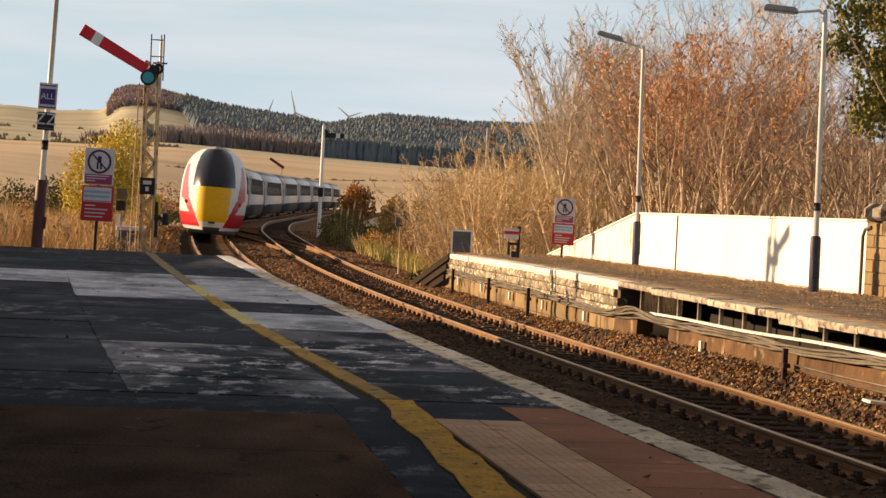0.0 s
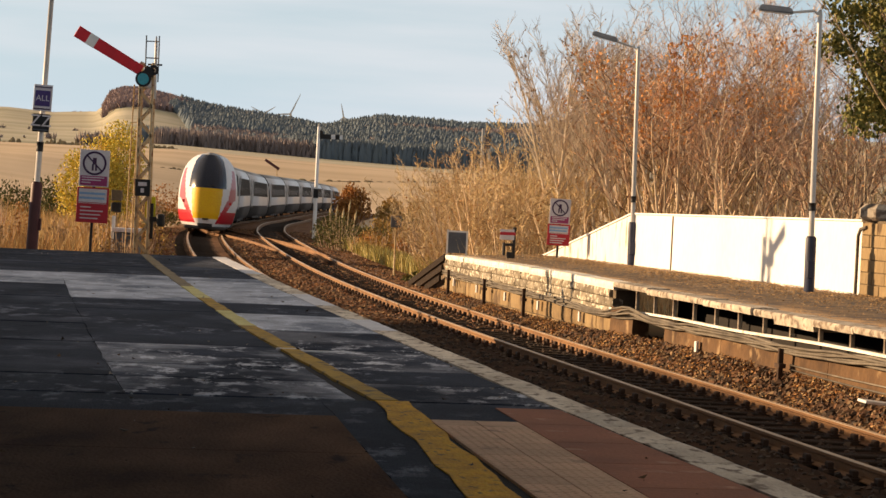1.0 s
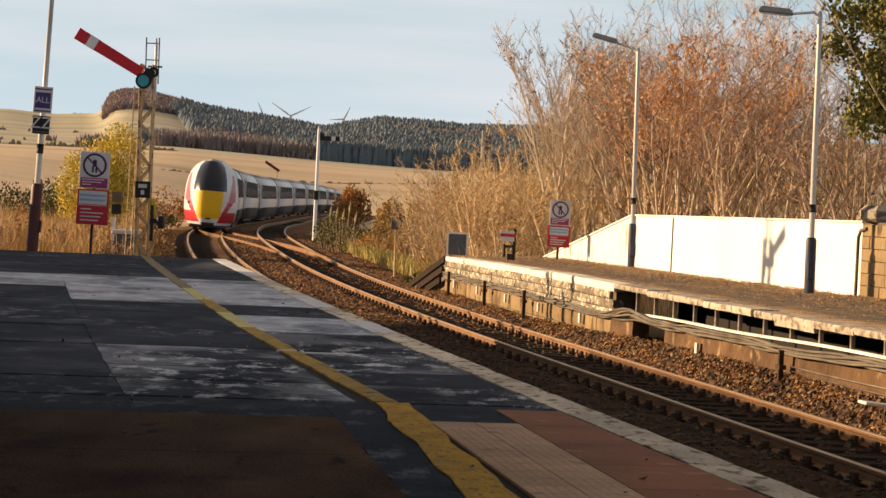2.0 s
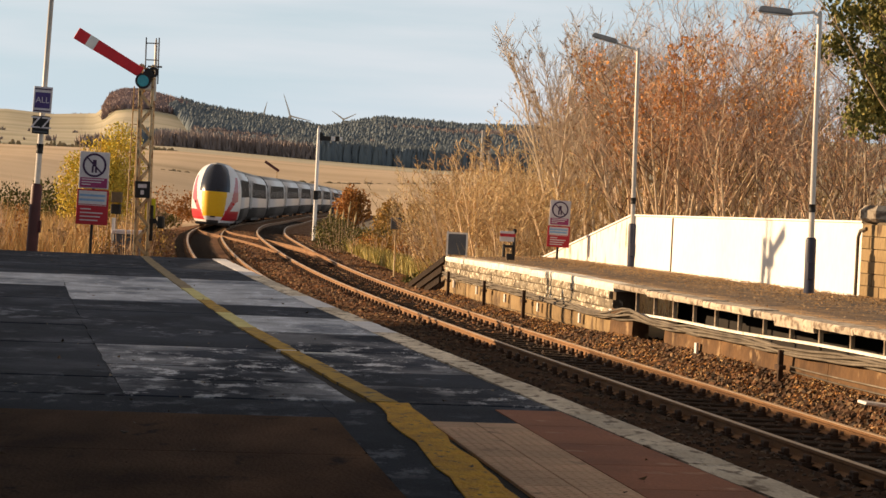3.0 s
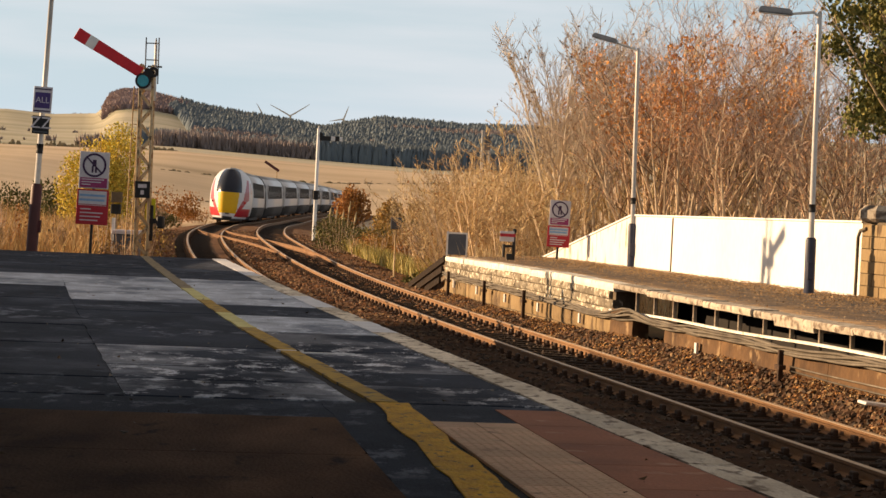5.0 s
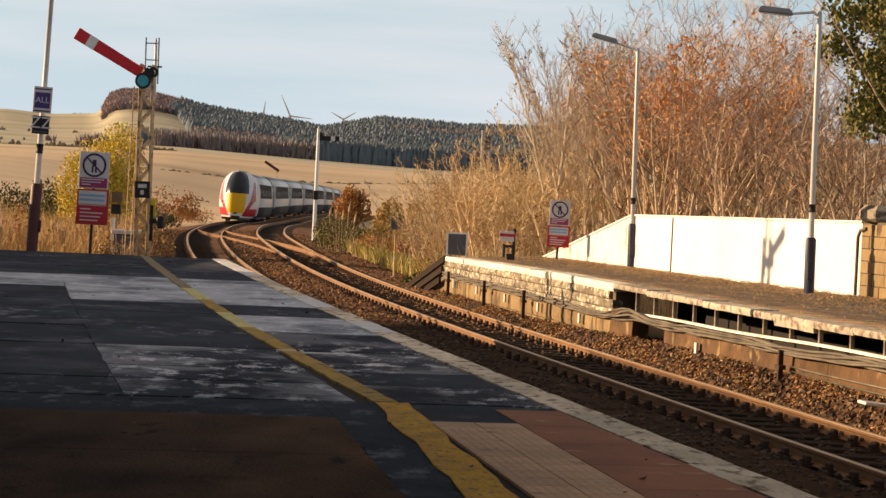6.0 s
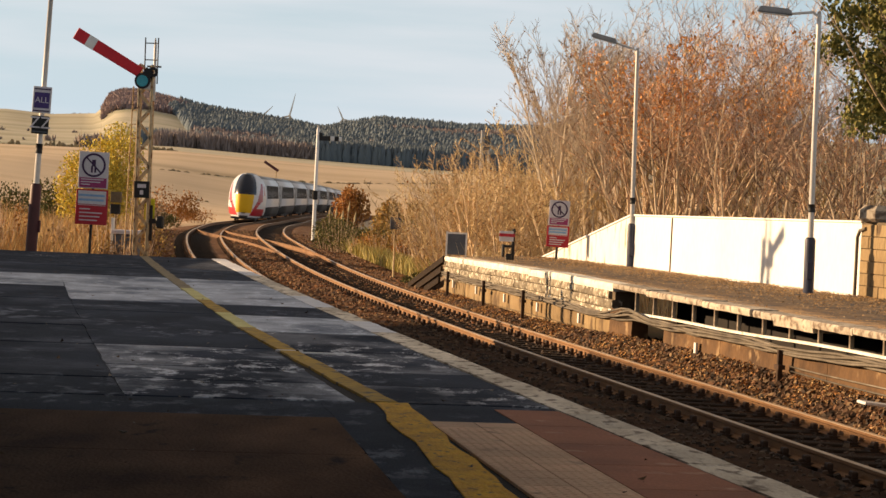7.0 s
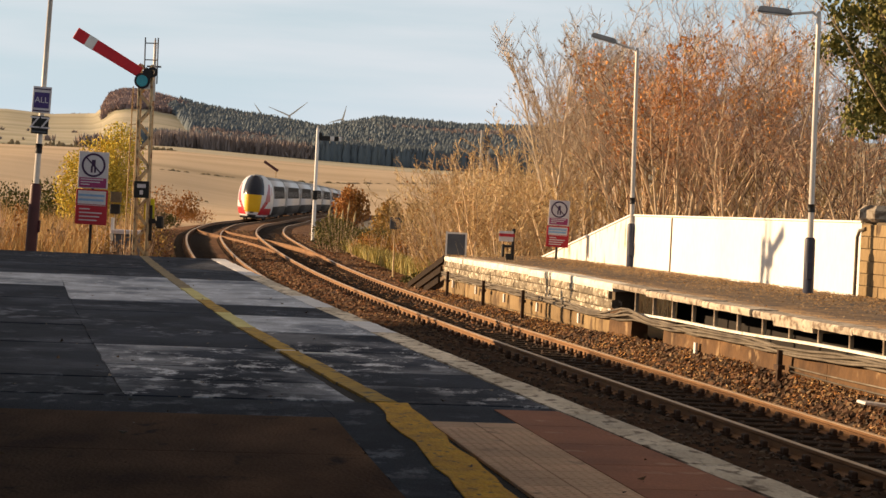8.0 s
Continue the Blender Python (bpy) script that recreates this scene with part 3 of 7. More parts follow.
def make_trackbed():
    # two colours of one bed: shaded up to y 44, sunlit beyond
    for y_from, y_to, count, look_of, label in ((2, 44, 60, "ballast", "ballast bed between the platforms, coloured dark for shade"), (44, 447, 130, "lit_ballast", "brown stony ballast bed under the tracks")):
        bm, rows = B(), []
        for i in range(count):
            y = y_from + (y_to - y_from) * (i / (count - 1)) ** (1.6 if y_from > 40 else 1.0)
            up = 0.20 * (1 - smooth(34, 47, y)) - 0.14 * smooth(57, 64, y)
            prof = [(-6.6, -0.42), (-5.2, -0.19), (-3.3, -0.165), (-1.6, -0.085), (-1.0, -0.09), (-0.9, -0.14), (-0.5, -0.19), (0.0, -0.19), (1.05, -0.16), (1.3, -0.05 + up * 0.4), (1.56, 0.02 + up), (2.6, -0.04 + up), (4.2, -0.34), (4.2, -0.9), (-6.6, -0.9)]
            p, a = on_line(0, y)
            rows.append([bm.verts.new((p.x + a.x * u, p.y + a.y * u, p.z + w + 0.015 * noise.noise((u * 3, y, 0)))) for u, w in prof])
        n = len(rows[0])
        for r0, r1 in zip(rows[:-1], rows[1:]):
            for k in range(n):
                bm.faces.new((r0[k], r0[(k + 1) % n], r1[(k + 1) % n], r1[k]))
        bmesh.ops.recalc_face_normals(bm, faces=bm.faces)
        tagged(part("track_bed", bm, M[look_of]), label, "ballast", kind="structure")


def scatter_stones(name, label, seed, count, place, s0, s1, material="stones"):
    """Loose ballast stones, each a small uneven block."""
    r = random.Random(seed)
    verts, faces = [], []
    base = [(-1, -1, -0.5), (1, -1, -0.5), (1, 1, -0.5), (-1, 1, -0.5), (-0.6, -0.6, 0.6), (0.7, -0.6, 0.5), (0.6, 0.7, 0.6), (-0.7, 0.6, 0.5)]
    quads = [(0, 3, 2, 1), (4, 5, 6, 7), (0, 1, 5, 4), (1, 2, 6, 5), (2, 3, 7, 6), (3, 0, 4, 7)]
    for _ in range(count):
        p = place(r)
        s = r.uniform(s0, s1)
        m = Euler((r.uniform(-0.5, 0.5), r.uniform(-0.5, 0.5), r.uniform(0, 6.3))).to_matrix()
        b = len(verts)
        for q in base:
            verts.append(tuple(Vector(p) + m @ Vector((q[0] * s * r.uniform(0.6, 1.1), q[1] * s * r.uniform(0.6, 1.1), q[2] * s * r.uniform(0.6, 1.2)))))
        faces += [tuple(b + k for k in f) for f in quads]
    me = bpy.data.meshes.new(name)
    me.from_pydata(verts, [], faces)
    me.materials.append(M[material])
    tagged(new(name, me), label, "ballast", kind="stuff")


def shoulder_stone(r):
    y = 16 + 42 * r.random() ** 1.2
    u = r.uniform(0.95, 1.62)
    up = 0.20 * (1 - smooth(34, 47, y))
    w = np.interp(u, [0.95, 1.05, 1.3, 1.56], [-0.16, -0.15, -0.05 + up * 0.4, 0.02 + up])
    p, a = on_line(u, y)
    return (p.x, p.y, p.z + float(w) + 0.01)


def between_stone(r, y0, y1):
    y = y0 + (y1 - y0) * r.random() ** 1.2
    u = r.choice((r.uniform(-2.5, -0.9), r.uniform(-2.5, -0.9), r.uniform(1.0, 2.6), r.uniform(-6.2, -4.2), r.uniform(-0.6, 0.6)))
    p, a = on_line(u, y)
    if u > 1:
        up = 0.20 * (1 - smooth(34, 47, y)) - 0.14 * smooth(57, 64, y)
        return (p.x, p.y, p.z + float(np.interp(u, [1.0, 1.05, 1.3, 1.56, 2.6], [-0.16, -0.15, -0.05 + up * 0.4, 0.02 + up, -0.04 + up])))
    return (p.x, p.y, p.z - (0.085 if -2.6 < u < -0.8 else 0.17))


scatter_stones("shoulder_ballast", "sunlit loose brown ballast stones beside the far platform", 41, 9500, shoulder_stone, 0.018, 0.055, "shoulder_stones")
# stones up to y 44 carry painted shade, those beyond are lighter
scatter_stones("loose_ballast", "ballast stones between the tracks, coloured dark for shade", 42, 4200, lambda r: between_stone(r, 14, 44), 0.025, 0.055, "shaded_stones")
scatter_stones("lit_ballast", "loose reddish-brown ballast stones beyond the platform", 43, 9000, lambda r: between_stone(r, 44, 130), 0.025, 0.06, "stones")


make_trackbed()

# rail: flat foot, web and head
RAIL = [(-0.07, -0.16), (0.07, -0.16), (0.07, -0.148), (0.014, -0.125), (0.012, -0.05), (0.036, -0.036), (0.036, -0.006), (0.03, 0.0),
        (-0.03, 0.0), (-0.036, -0.006), (-0.036, -0.036), (-0.012, -0.05), (-0.014, -0.125), (-0.07, -0.148)]


def rail_bar(bm, st):
    rings = [[bm.verts.new((p[0] + a[0] * u, p[1] + a[1] * u, p[2] + w)) for u, w in RAIL] for p, a in st]
    n = len(RAIL)
    for r0, r1 in zip(rings[:-1], rings[1:]):
        for k in range(n):
            bm.faces.new((r0[k], r0[(k + 1) % n], r1[(k + 1) % n], r1[k])).material_index = 1 if k in (6, 7, 8) else 0
    bm.faces.new(rings[0])
    bm.faces.new(rings[-1][::-1])


def sleeper_mesh():
    bm = B()
    box(bm, -1.25, 1.25, -0.125, 0.125, -0.30, -0.165, bevel=0.012)
    return mesh_of("sleeper", bm, M["sleeper"])


def chair_mesh():
    bm = B()
    box(bm, -0.17, 0.17, -0.085, 0.085, -0.166, -0.135)
    box(bm, 0.06, 0.12, -0.06, 0.06, -0.14, -0.06, bevel=0.012)
    box(bm, -0.12, -0.06, -0.06, 0.06, -0.14, -0.06, bevel=0.012)
    for sx in (-0.145, 0.145):
        box(bm, sx - 0.018, sx + 0.018, -0.02, 0.02, -0.14, -0.105)
    return mesh_of("chair", bm, M["chair"])


SLEEPER, CHAIR = sleeper_mesh(), chair_mesh()


def make_track(off, y_from, y_parts, y_to, label):
    tr = thing("railway_track", label, "railway track", kind="structure")
    for side in (-1, 1):
        bm = B()
        rail_bar(bm, stations(off + side * GAUGE / 2, y_from, 440, 1.5, dz=CANT if side < 0 else 0))
        part("rail", bm, [M["rail"], M["rail_head"]], tr)
    y, rnd = y_from, random.Random(5)
    far = B()
    while y < y_to:
        p, a = on_line(off, y)
        ang = math.atan2(a.y, a.x) + rnd.uniform(-0.012, 0.012)
        tip = math.atan2(CANT, GAUGE)
        m = Matrix.Translation(p + Vector((0, 0, CANT / 2))) @ Matrix.Rotation(ang, 4, "Z") @ Matrix.Rotation(tip, 4, "Y")
        if y < y_parts:
            s = new("sleeper", SLEEPER)
            s.parent, s.matrix_basis = tr, m
            for sx in (-1, 1):
                c = new("chair", CHAIR)
                c.parent, c.matrix_basis = s, Matrix.Translation((sx * GAUGE / 2, 0, 0))
        else:
            box(far, -1.25, 1.25, -0.125, 0.125, -0.30, -0.165, m)
        y += 0.63
    if y_parts < y_to:
        tagged(part("far_sleepers", far, M["sleeper"], tr), kind="stuff")
    else:
        far.free()
    return tr


make_track(0, 8, 125, 200, "rusty curved railway track on timber sleepers")
make_track(-GAP, 10, 120, 200, "railway track beside the platform, curving away")


def make_crossover():
    """Two rails that cross from the near track to the far one."""
    tr = thing("crossover_rails", "rusty crossover rails linking the two tracks", "railway track", kind="structure")
    for side in (-1, 1):
        st = []
        for i in range(41):
            t = i / 40
            y = 128 - 48 * t
            k = t * t * (3 - 2 * t)
            p, a = on_line(-GAP + GAP * k + side * GAUGE / 2, y)
            p.z += 0.004 + CANT * 0.5
            st.append((p, a))
        bm = B()
        rail_bar(bm, st)
        part("rail", bm, [M["rail"], M["rail"]], tr)


make_crossover()


# ---------------------------------------------------------------- near platform
def make_platform():
    """The platform's body, and surface bands laid across it."""
    pl = thing("platform", "dark tarmac station platform with frosted patches", "platform", kind="structure")
    y_end = 46.9
    bm = B()
    st = stations(EDGE_NEAR, -20, y_end, 1.0, z=-0.012)
    prof = [(-16, 0), (-0.02, 0), (-0.06, -1.3), (-16, -1.3)]
    sweep(bm, prof, st)
    part("platform_body", bm, M["void"], pl)
    return pl


PLATFORM = make_platform()


def band(name, off0, off1, y0, y1, top, material, wobble=0.0, seed=1, label=""):
    """A thin layer of surfacing between two offsets from the edge, following it."""
    bm, rnd = B(), random.Random(seed)
    n = max(2, int(abs(y1 - y0) / 0.4) + 1)
    rows = []
    for i in range(n):
        y = y0 + (y1 - y0) * i / (n - 1)
        w0, w1 = (rnd.uniform(-wobble, wobble) for _ in "ab")
        t = i / (n - 1)
        o0 = off0[0] + (off0[1] - off0[0]) * t if isinstance(off0, tuple) else off0
        o1 = off1[0] + (off1[1] - off1[0]) * t if isinstance(off1, tuple) else off1
        p, a = on_line(EDGE_NEAR + o0 + w0, y, top)
        q, a = on_line(EDGE_NEAR + o1 + w1, y, top)
        rows.append([bm.verts.new(v) for v in (p, q, q - Vector((0, 0, 0.05)), p - Vector((0, 0, 0.05)))])
    for r0, r1 in zip(rows[:-1], rows[1:]):
        for k in range(4):
            bm.faces.new((r0[k], r0[(k + 1) % 4], r1[(k + 1) % 4], r1[k]))
    bm.faces.new(rows[0]), bm.faces.new(rows[-1][::-1])
    return part(name, bm, material, PLATFORM, label)


# ---------------------------------------------------------------- far platform
OPP_Z, Y_NOTCH, Y_OPP_END = 0.10, 39.85, 57.5
WALL_END, WALL_TURN, WALL_NEAR = Vector((2.52, 57.9, 0)), Vector((4.21, 51.4, 0)), Vector((7.31, 39.86, 0))


def opp_z(y):
    """The far platform's edge falls a little towards its end."""
    return OPP_Z - 0.0085 * max(0.0, y - 45)


def beam_z(y):
    return -0.17 - 0.0135 * (y - 27)


def make_far_platform():
    op = thing("far_platform", "disused stone platform with whitewashed coping and mossy top", "platform", kind="structure")
    # deck between the coping and the wall at the back
    bm = B()
    rows, across = [], 8
    for i in range(90):
        y = 10 + (Y_OPP_END - 10) * i / 89
        p, a = on_line(EDGE_FAR + 0.40, y, opp_z(y) - 0.01)
        t = (p.y - WALL_NEAR.y) / (WALL_TURN.y - WALL_NEAR.y)
        bx = max(WALL_NEAR.x + (WALL_TURN.x - WALL_NEAR.x) * t + 0.3, p.x + 0.4)
        row = []
        for k in range(across + 1):
            f = k / across
            x = p.x + (bx - p.x) * f
            z = p.z + (OPP_Z - 0.01 - p.z) * f + min(f * 3, 1) * (0.035 * noise.noise((x * 0.9, y * 0.7, 2)) + 0.012 * noise.noise((x * 4, y * 3, 5)))
            row.append(bm.verts.new((x, p.y, z)))
        row += [bm.verts.new((bx, p.y, p.z - 0.12)), bm.verts.new((p.x, p.y, p.z - 0.12))]
        rows.append(row)
    n = len(rows[0])
    for r0, r1 in zip(rows[:-1], rows[1:]):
        for k in range(n):
            bm.faces.new((r0[k], r0[(k + 1) % n], r1[(k + 1) % n], r1[k])).smooth = k < across
    bm.faces.new(rows[0]), bm.faces.new(rows[-1][::-1])
    bmesh.ops.recalc_face_normals(bm, faces=bm.faces)
    part("deck", bm, M["opp_top"], op)
    rnd = random.Random(11)
    # coping slabs: long and painted over the stone face, worn and patched with hanging boards over the hollow
    y = 14.0
    while y < Y_OPP_END - 0.2:
        ln = rnd.uniform(0.8, 1.6) if y < Y_NOTCH else rnd.uniform(1.6, 2.9)
        y1 = min(y + ln, Y_OPP_END)
        if y < Y_NOTCH < y1:
            y1 = Y_NOTCH
        bm = B()
        drop, out = rnd.uniform(0.0, 0.022), rnd.uniform(-0.02, 0.03)
        th = rnd.choice((0.085, 0.095, 0.105, 0.16)) if y < Y_NOTCH else 0.125 + rnd.uniform(-0.01, 0.015)
        st = [(Vector((p.x, p.y, opp_z(p.y) - drop + rnd.uniform(-0.004, 0.004))), a) for p, a in stations(EDGE_FAR, y + 0.006, y1 - 0.006, 0.35)]
        prof = [(out + 0.012, 0), (0.41, 0), (0.41, -th), (out + 0.006, -th), (out - 0.006, -th * 0.55), (out - 0.004, -0.018)]
        sweep(bm, prof, st)
        part("coping_slab", bm, M["opp_edge" if y >= Y_NOTCH else "opp_worn"], op)
        y = y1
    # stone face: two rough courses of long stones, a ledge, and plain slabs below
    bm = B()
    sweep(bm, [(0.07, -0.1), (0.45, -0.1), (0.45, -1.35), (0.07, -1.35)], [(Vector((p.x, p.y, opp_z(p.y))), a) for p, a in stations(EDGE_FAR, Y_NOTCH + 0.02, Y_OPP_END - 0.02, 1)])
    part("wall_core", bm, M["mortar"], op)
    z = -0.13
    for course, (h, l0, l1, base) in enumerate(((0.155, 0.7, 1.7, 0.0), (0.165, 0.5, 1.5, 0.004), (0.15, 0.8, 1.9, 0.0), (0.34, 1.25, 1.4, 0.030), (0.42, 1.25, 1.4, 0.026))):
        y = Y_NOTCH + (0.0 if course % 2 else 0.3) - rnd.uniform(0, 0.4)
        while y < Y_OPP_END:
            ln = rnd.uniform(l0, l1)
            y0, y1 = max(y, Y_NOTCH), min(y + ln, Y_OPP_END)
            if y1 - y0 > 0.1:
                bm, o = B(), base + rnd.uniform(0.0, 0.020 if course < 3 else 0.006)
                rough = 0.02 if course < 3 else 0.003
                rings = []
                cnt = max(3, int((y1 - y0) / 0.14))
                for q in range(cnt + 1):
                    yy = y0 + 0.012 + (y1 - y0 - 0.024) * q / cnt
                    p, a = on_line(EDGE_FAR, yy, opp_z(yy))
                    end = 0.012 if q in (0, cnt) and course < 3 else 0.0
                    ring = []
                    for u, w in ((0.2, -0.006), (o + end + 0.006, -0.010), (o + end - 0.004, -h * 0.3), (o + end - 0.006, -h * 0.7), (o + end + 0.006, -h + 0.008), (0.2, -h + 0.006)):
                        if u < 0.15:
                            u += rough * noise.noise((yy * 5, w * 9, course * 7.0))
                        ring.append(bm.verts.new((p.x + a.x * u, p.y + a.y * u, p.z + z + w)))
                    rings.append(ring)
                for r0, r1 in zip(rings[:-1], rings[1:]):
                    for k in range(6):
                        bm.faces.new((r0[k], r0[(k + 1) % 6], r1[(k + 1) % 6], r1[k]))
                bm.faces.new(rings[0]), bm.faces.new(rings[-1][::-1])
                bmesh.ops.recalc_face_normals(bm, faces=bm.faces)
                part("stone_block" if course < 3 else "wall_slab", bm, M["stone" if course < 3 else "slab"], op)
            y += ln
        z -= h
    # hollow under the deck on the near stretch: back board coloured black for shade, posts, beam, cables, low wall
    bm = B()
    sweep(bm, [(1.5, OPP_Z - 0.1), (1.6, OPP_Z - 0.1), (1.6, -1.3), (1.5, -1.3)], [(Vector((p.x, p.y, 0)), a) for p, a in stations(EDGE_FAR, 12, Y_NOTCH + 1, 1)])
    part("shade_board", bm, M["void"], op)
    y = 15.0
    while y < Y_NOTCH - 0.4:
        p, a = on_line(EDGE_FAR + 0.10, y, 0)
        bm = B()
        box(bm, -0.03, 0.03, -0.025, 0.025, beam_z(y) - 0.04, OPP_Z - 0.09, bevel=0.006)
        part("prop", bm, M["opp_worn"], op, at=Matrix.Translation((p.x, p.y, 0)) @ Matrix.Rotation(math.atan2(a.y, a.x), 4, "Z"))
        y += 1.12
    bm = B()
    sweep(bm, [(0.02, 0), (0.09, 0), (0.09, -0.036), (0.02, -0.036)], [(Vector((p.x, p.y, beam_z(p.y) + 0.01 * math.sin(p.y * 0.9))), a) for p, a in stations(EDGE_FAR, 12, Y_NOTCH + 0.6, 0.8)])
    part("cable_beam", bm, M["opp_edge"], op, "pale weathered beam along the platform face")
    for k in range(9):
        bm, pts = B(), []
        ph = rnd.uniform(0, 6)
        out, lev = 0.10 - 0.04 * (k % 3), 0.035 * (k // 3) + 0.012 * (k % 3)
        for i in range(90):
            y = 13 + i * (Y_OPP_END - 0.4 - 13) / 89
            p, a = on_line(EDGE_FAR - out, y, 0)
            sag = 0.115 * math.exp(-((y - 38.3) / 0.95) ** 2) - 0.04 * math.exp(-((y - 41.2) / 1.2) ** 2) - 0.05 * math.exp(-((y - 30.2) / 1.6) ** 2)
            pts.append((p.x, p.y, beam_z(min(y, 40)) - 0.07 - lev + sag * (1 - 0.3 * (k % 3)) + 0.018 * math.sin(y * 1.3 + ph) + 0.010 * math.sin(y * 2.9 + ph)))
        tube(bm, pts, 0.019, 6)
        part("cable", bm, M["cable"], op)
    for y0, y1, top in ((12, 24, -0.30), (24.02, 29, -0.36), (29.02, 33.5, -0.42), (33.52, 36.5, -0.46), (38.45, Y_NOTCH + 0.1, -0.34)):
        bm = B()
        sweep(bm, [(0.02, top), (0.3, top - 0.02), (0.3, -1.3), (-0.02, -1.3)], [(Vector((p.x, p.y, 0)), a) for p, a in stations(EDGE_FAR, y0, y1, 0.8)])
        part("low_wall", bm, M["concrete"], op)
    for y in (22.0, 30.4, 46.6, 51.0, 55.9):
        p, a = on_line(EDGE_FAR - 0.14, y, 0)
        bm = B()
        box(bm, -0.035, 0.035, -0.03, 0.03, -1.15, -0.36, bevel=0.006)
        box(bm, -0.05, 0.05, -0.09, 0.09, -0.62, -0.56)
        part("cable_stake", bm, M["chair"], op, "rusty iron stake", at=Matrix.Translation((p.x, p.y, 0)) @ Matrix.Rotation(math.atan2(a.y, a.x), 4, "Z"))
    for y in (34.5, 42.0, 45.6, 49.0, 52.4, 55.6):
        p, a = on_line(EDGE_FAR - 0.05, y, 0)
        bm = B()
        box(bm, -0.02, 0.02, -0.05, 0.05, -0.74, -0.56)
        part("marker_plate", bm, M["white"], op, at=Matrix.Translation((p.x, p.y, 0)) @ Matrix.Rotation(math.atan2(a.y, a.x), 4, "Z"))
    for k, (zz, y_to) in enumerate(((-0.56, 30.3), (-0.63, 30.3), (-0.72, 28.5))):
        bm, pts = B(), []
        for i in range(24):
            y = 14 + (y_to - 14) * i / 23
            p, a = on_line(EDGE_FAR - 0.035, y, 0)
            pts.append((p.x, p.y, zz + 0.012 * math.sin(y * 0.8 + k)))
        tube(bm, pts, 0.012, 6)
        part("conduit", bm, M["cable"], op, "thin conduit along the low wall")
    # ramp down at the platform's end, held by side boards
    def ramp_z(y):
        return opp_z(Y_OPP_END) - 0.02 - 1.0 * (y - Y_OPP_END) / 6.4
    bm, rows = B(), []
    for i in range(12):
        y = Y_OPP_END + 0.01 + 6.8 * i / 11
        p, a = on_line(EDGE_FAR + 0.06, y, 0)
        t = (p.y - WALL_NEAR.y) / (WALL_TURN.y - WALL_NEAR.y)
        bx = WALL_NEAR.x + (WALL_TURN.x - WALL_NEAR.x) * t + 0.2
        zz = ramp_z(y)
        rows.append([bm.verts.new(v) for v in ((p.x, p.y, zz), ((p.x + bx) / 2, p.y, (zz + OPP_Z) / 2 - 0.1), (bx, p.y, OPP_Z - 0.05 - 0.02 * i), (bx, p.y, -1.4), (p.x, p.y, -1.4))])
    for r0, r1 in zip(rows[:-1], rows[1:]):
        for k in range(5):
            bm.faces.new((r0[k], r0[(k + 1) % 5], r1[(k + 1) % 5], r1[k]))
    bm.faces.new(rows[0]), bm.faces.new(rows[-1][::-1])
    bmesh.ops.recalc_face_normals(bm, faces=bm.faces)
    part("end_ramp", bm, M["opp_top"], op)
    for k in range(3):
        bm = B()
        st = []
        for p, a in stations(EDGE_FAR - 0.02 - 0.05 * k, Y_OPP_END + 0.02, Y_OPP_END + 6.2 - 1.9 * k, 0.8):
            st.append((Vector((p.x, p.y, ramp_z(p.y) - 0.27 * k + 0.05)), a))
        sweep(bm, [(0, 0), (0.06, 0), (0.06, -0.16), (0, -0.16)], st)
        part("end_board", bm, M["sleeper"], op, "dark timber board edging the end ramp")
    return op


make_far_platform()


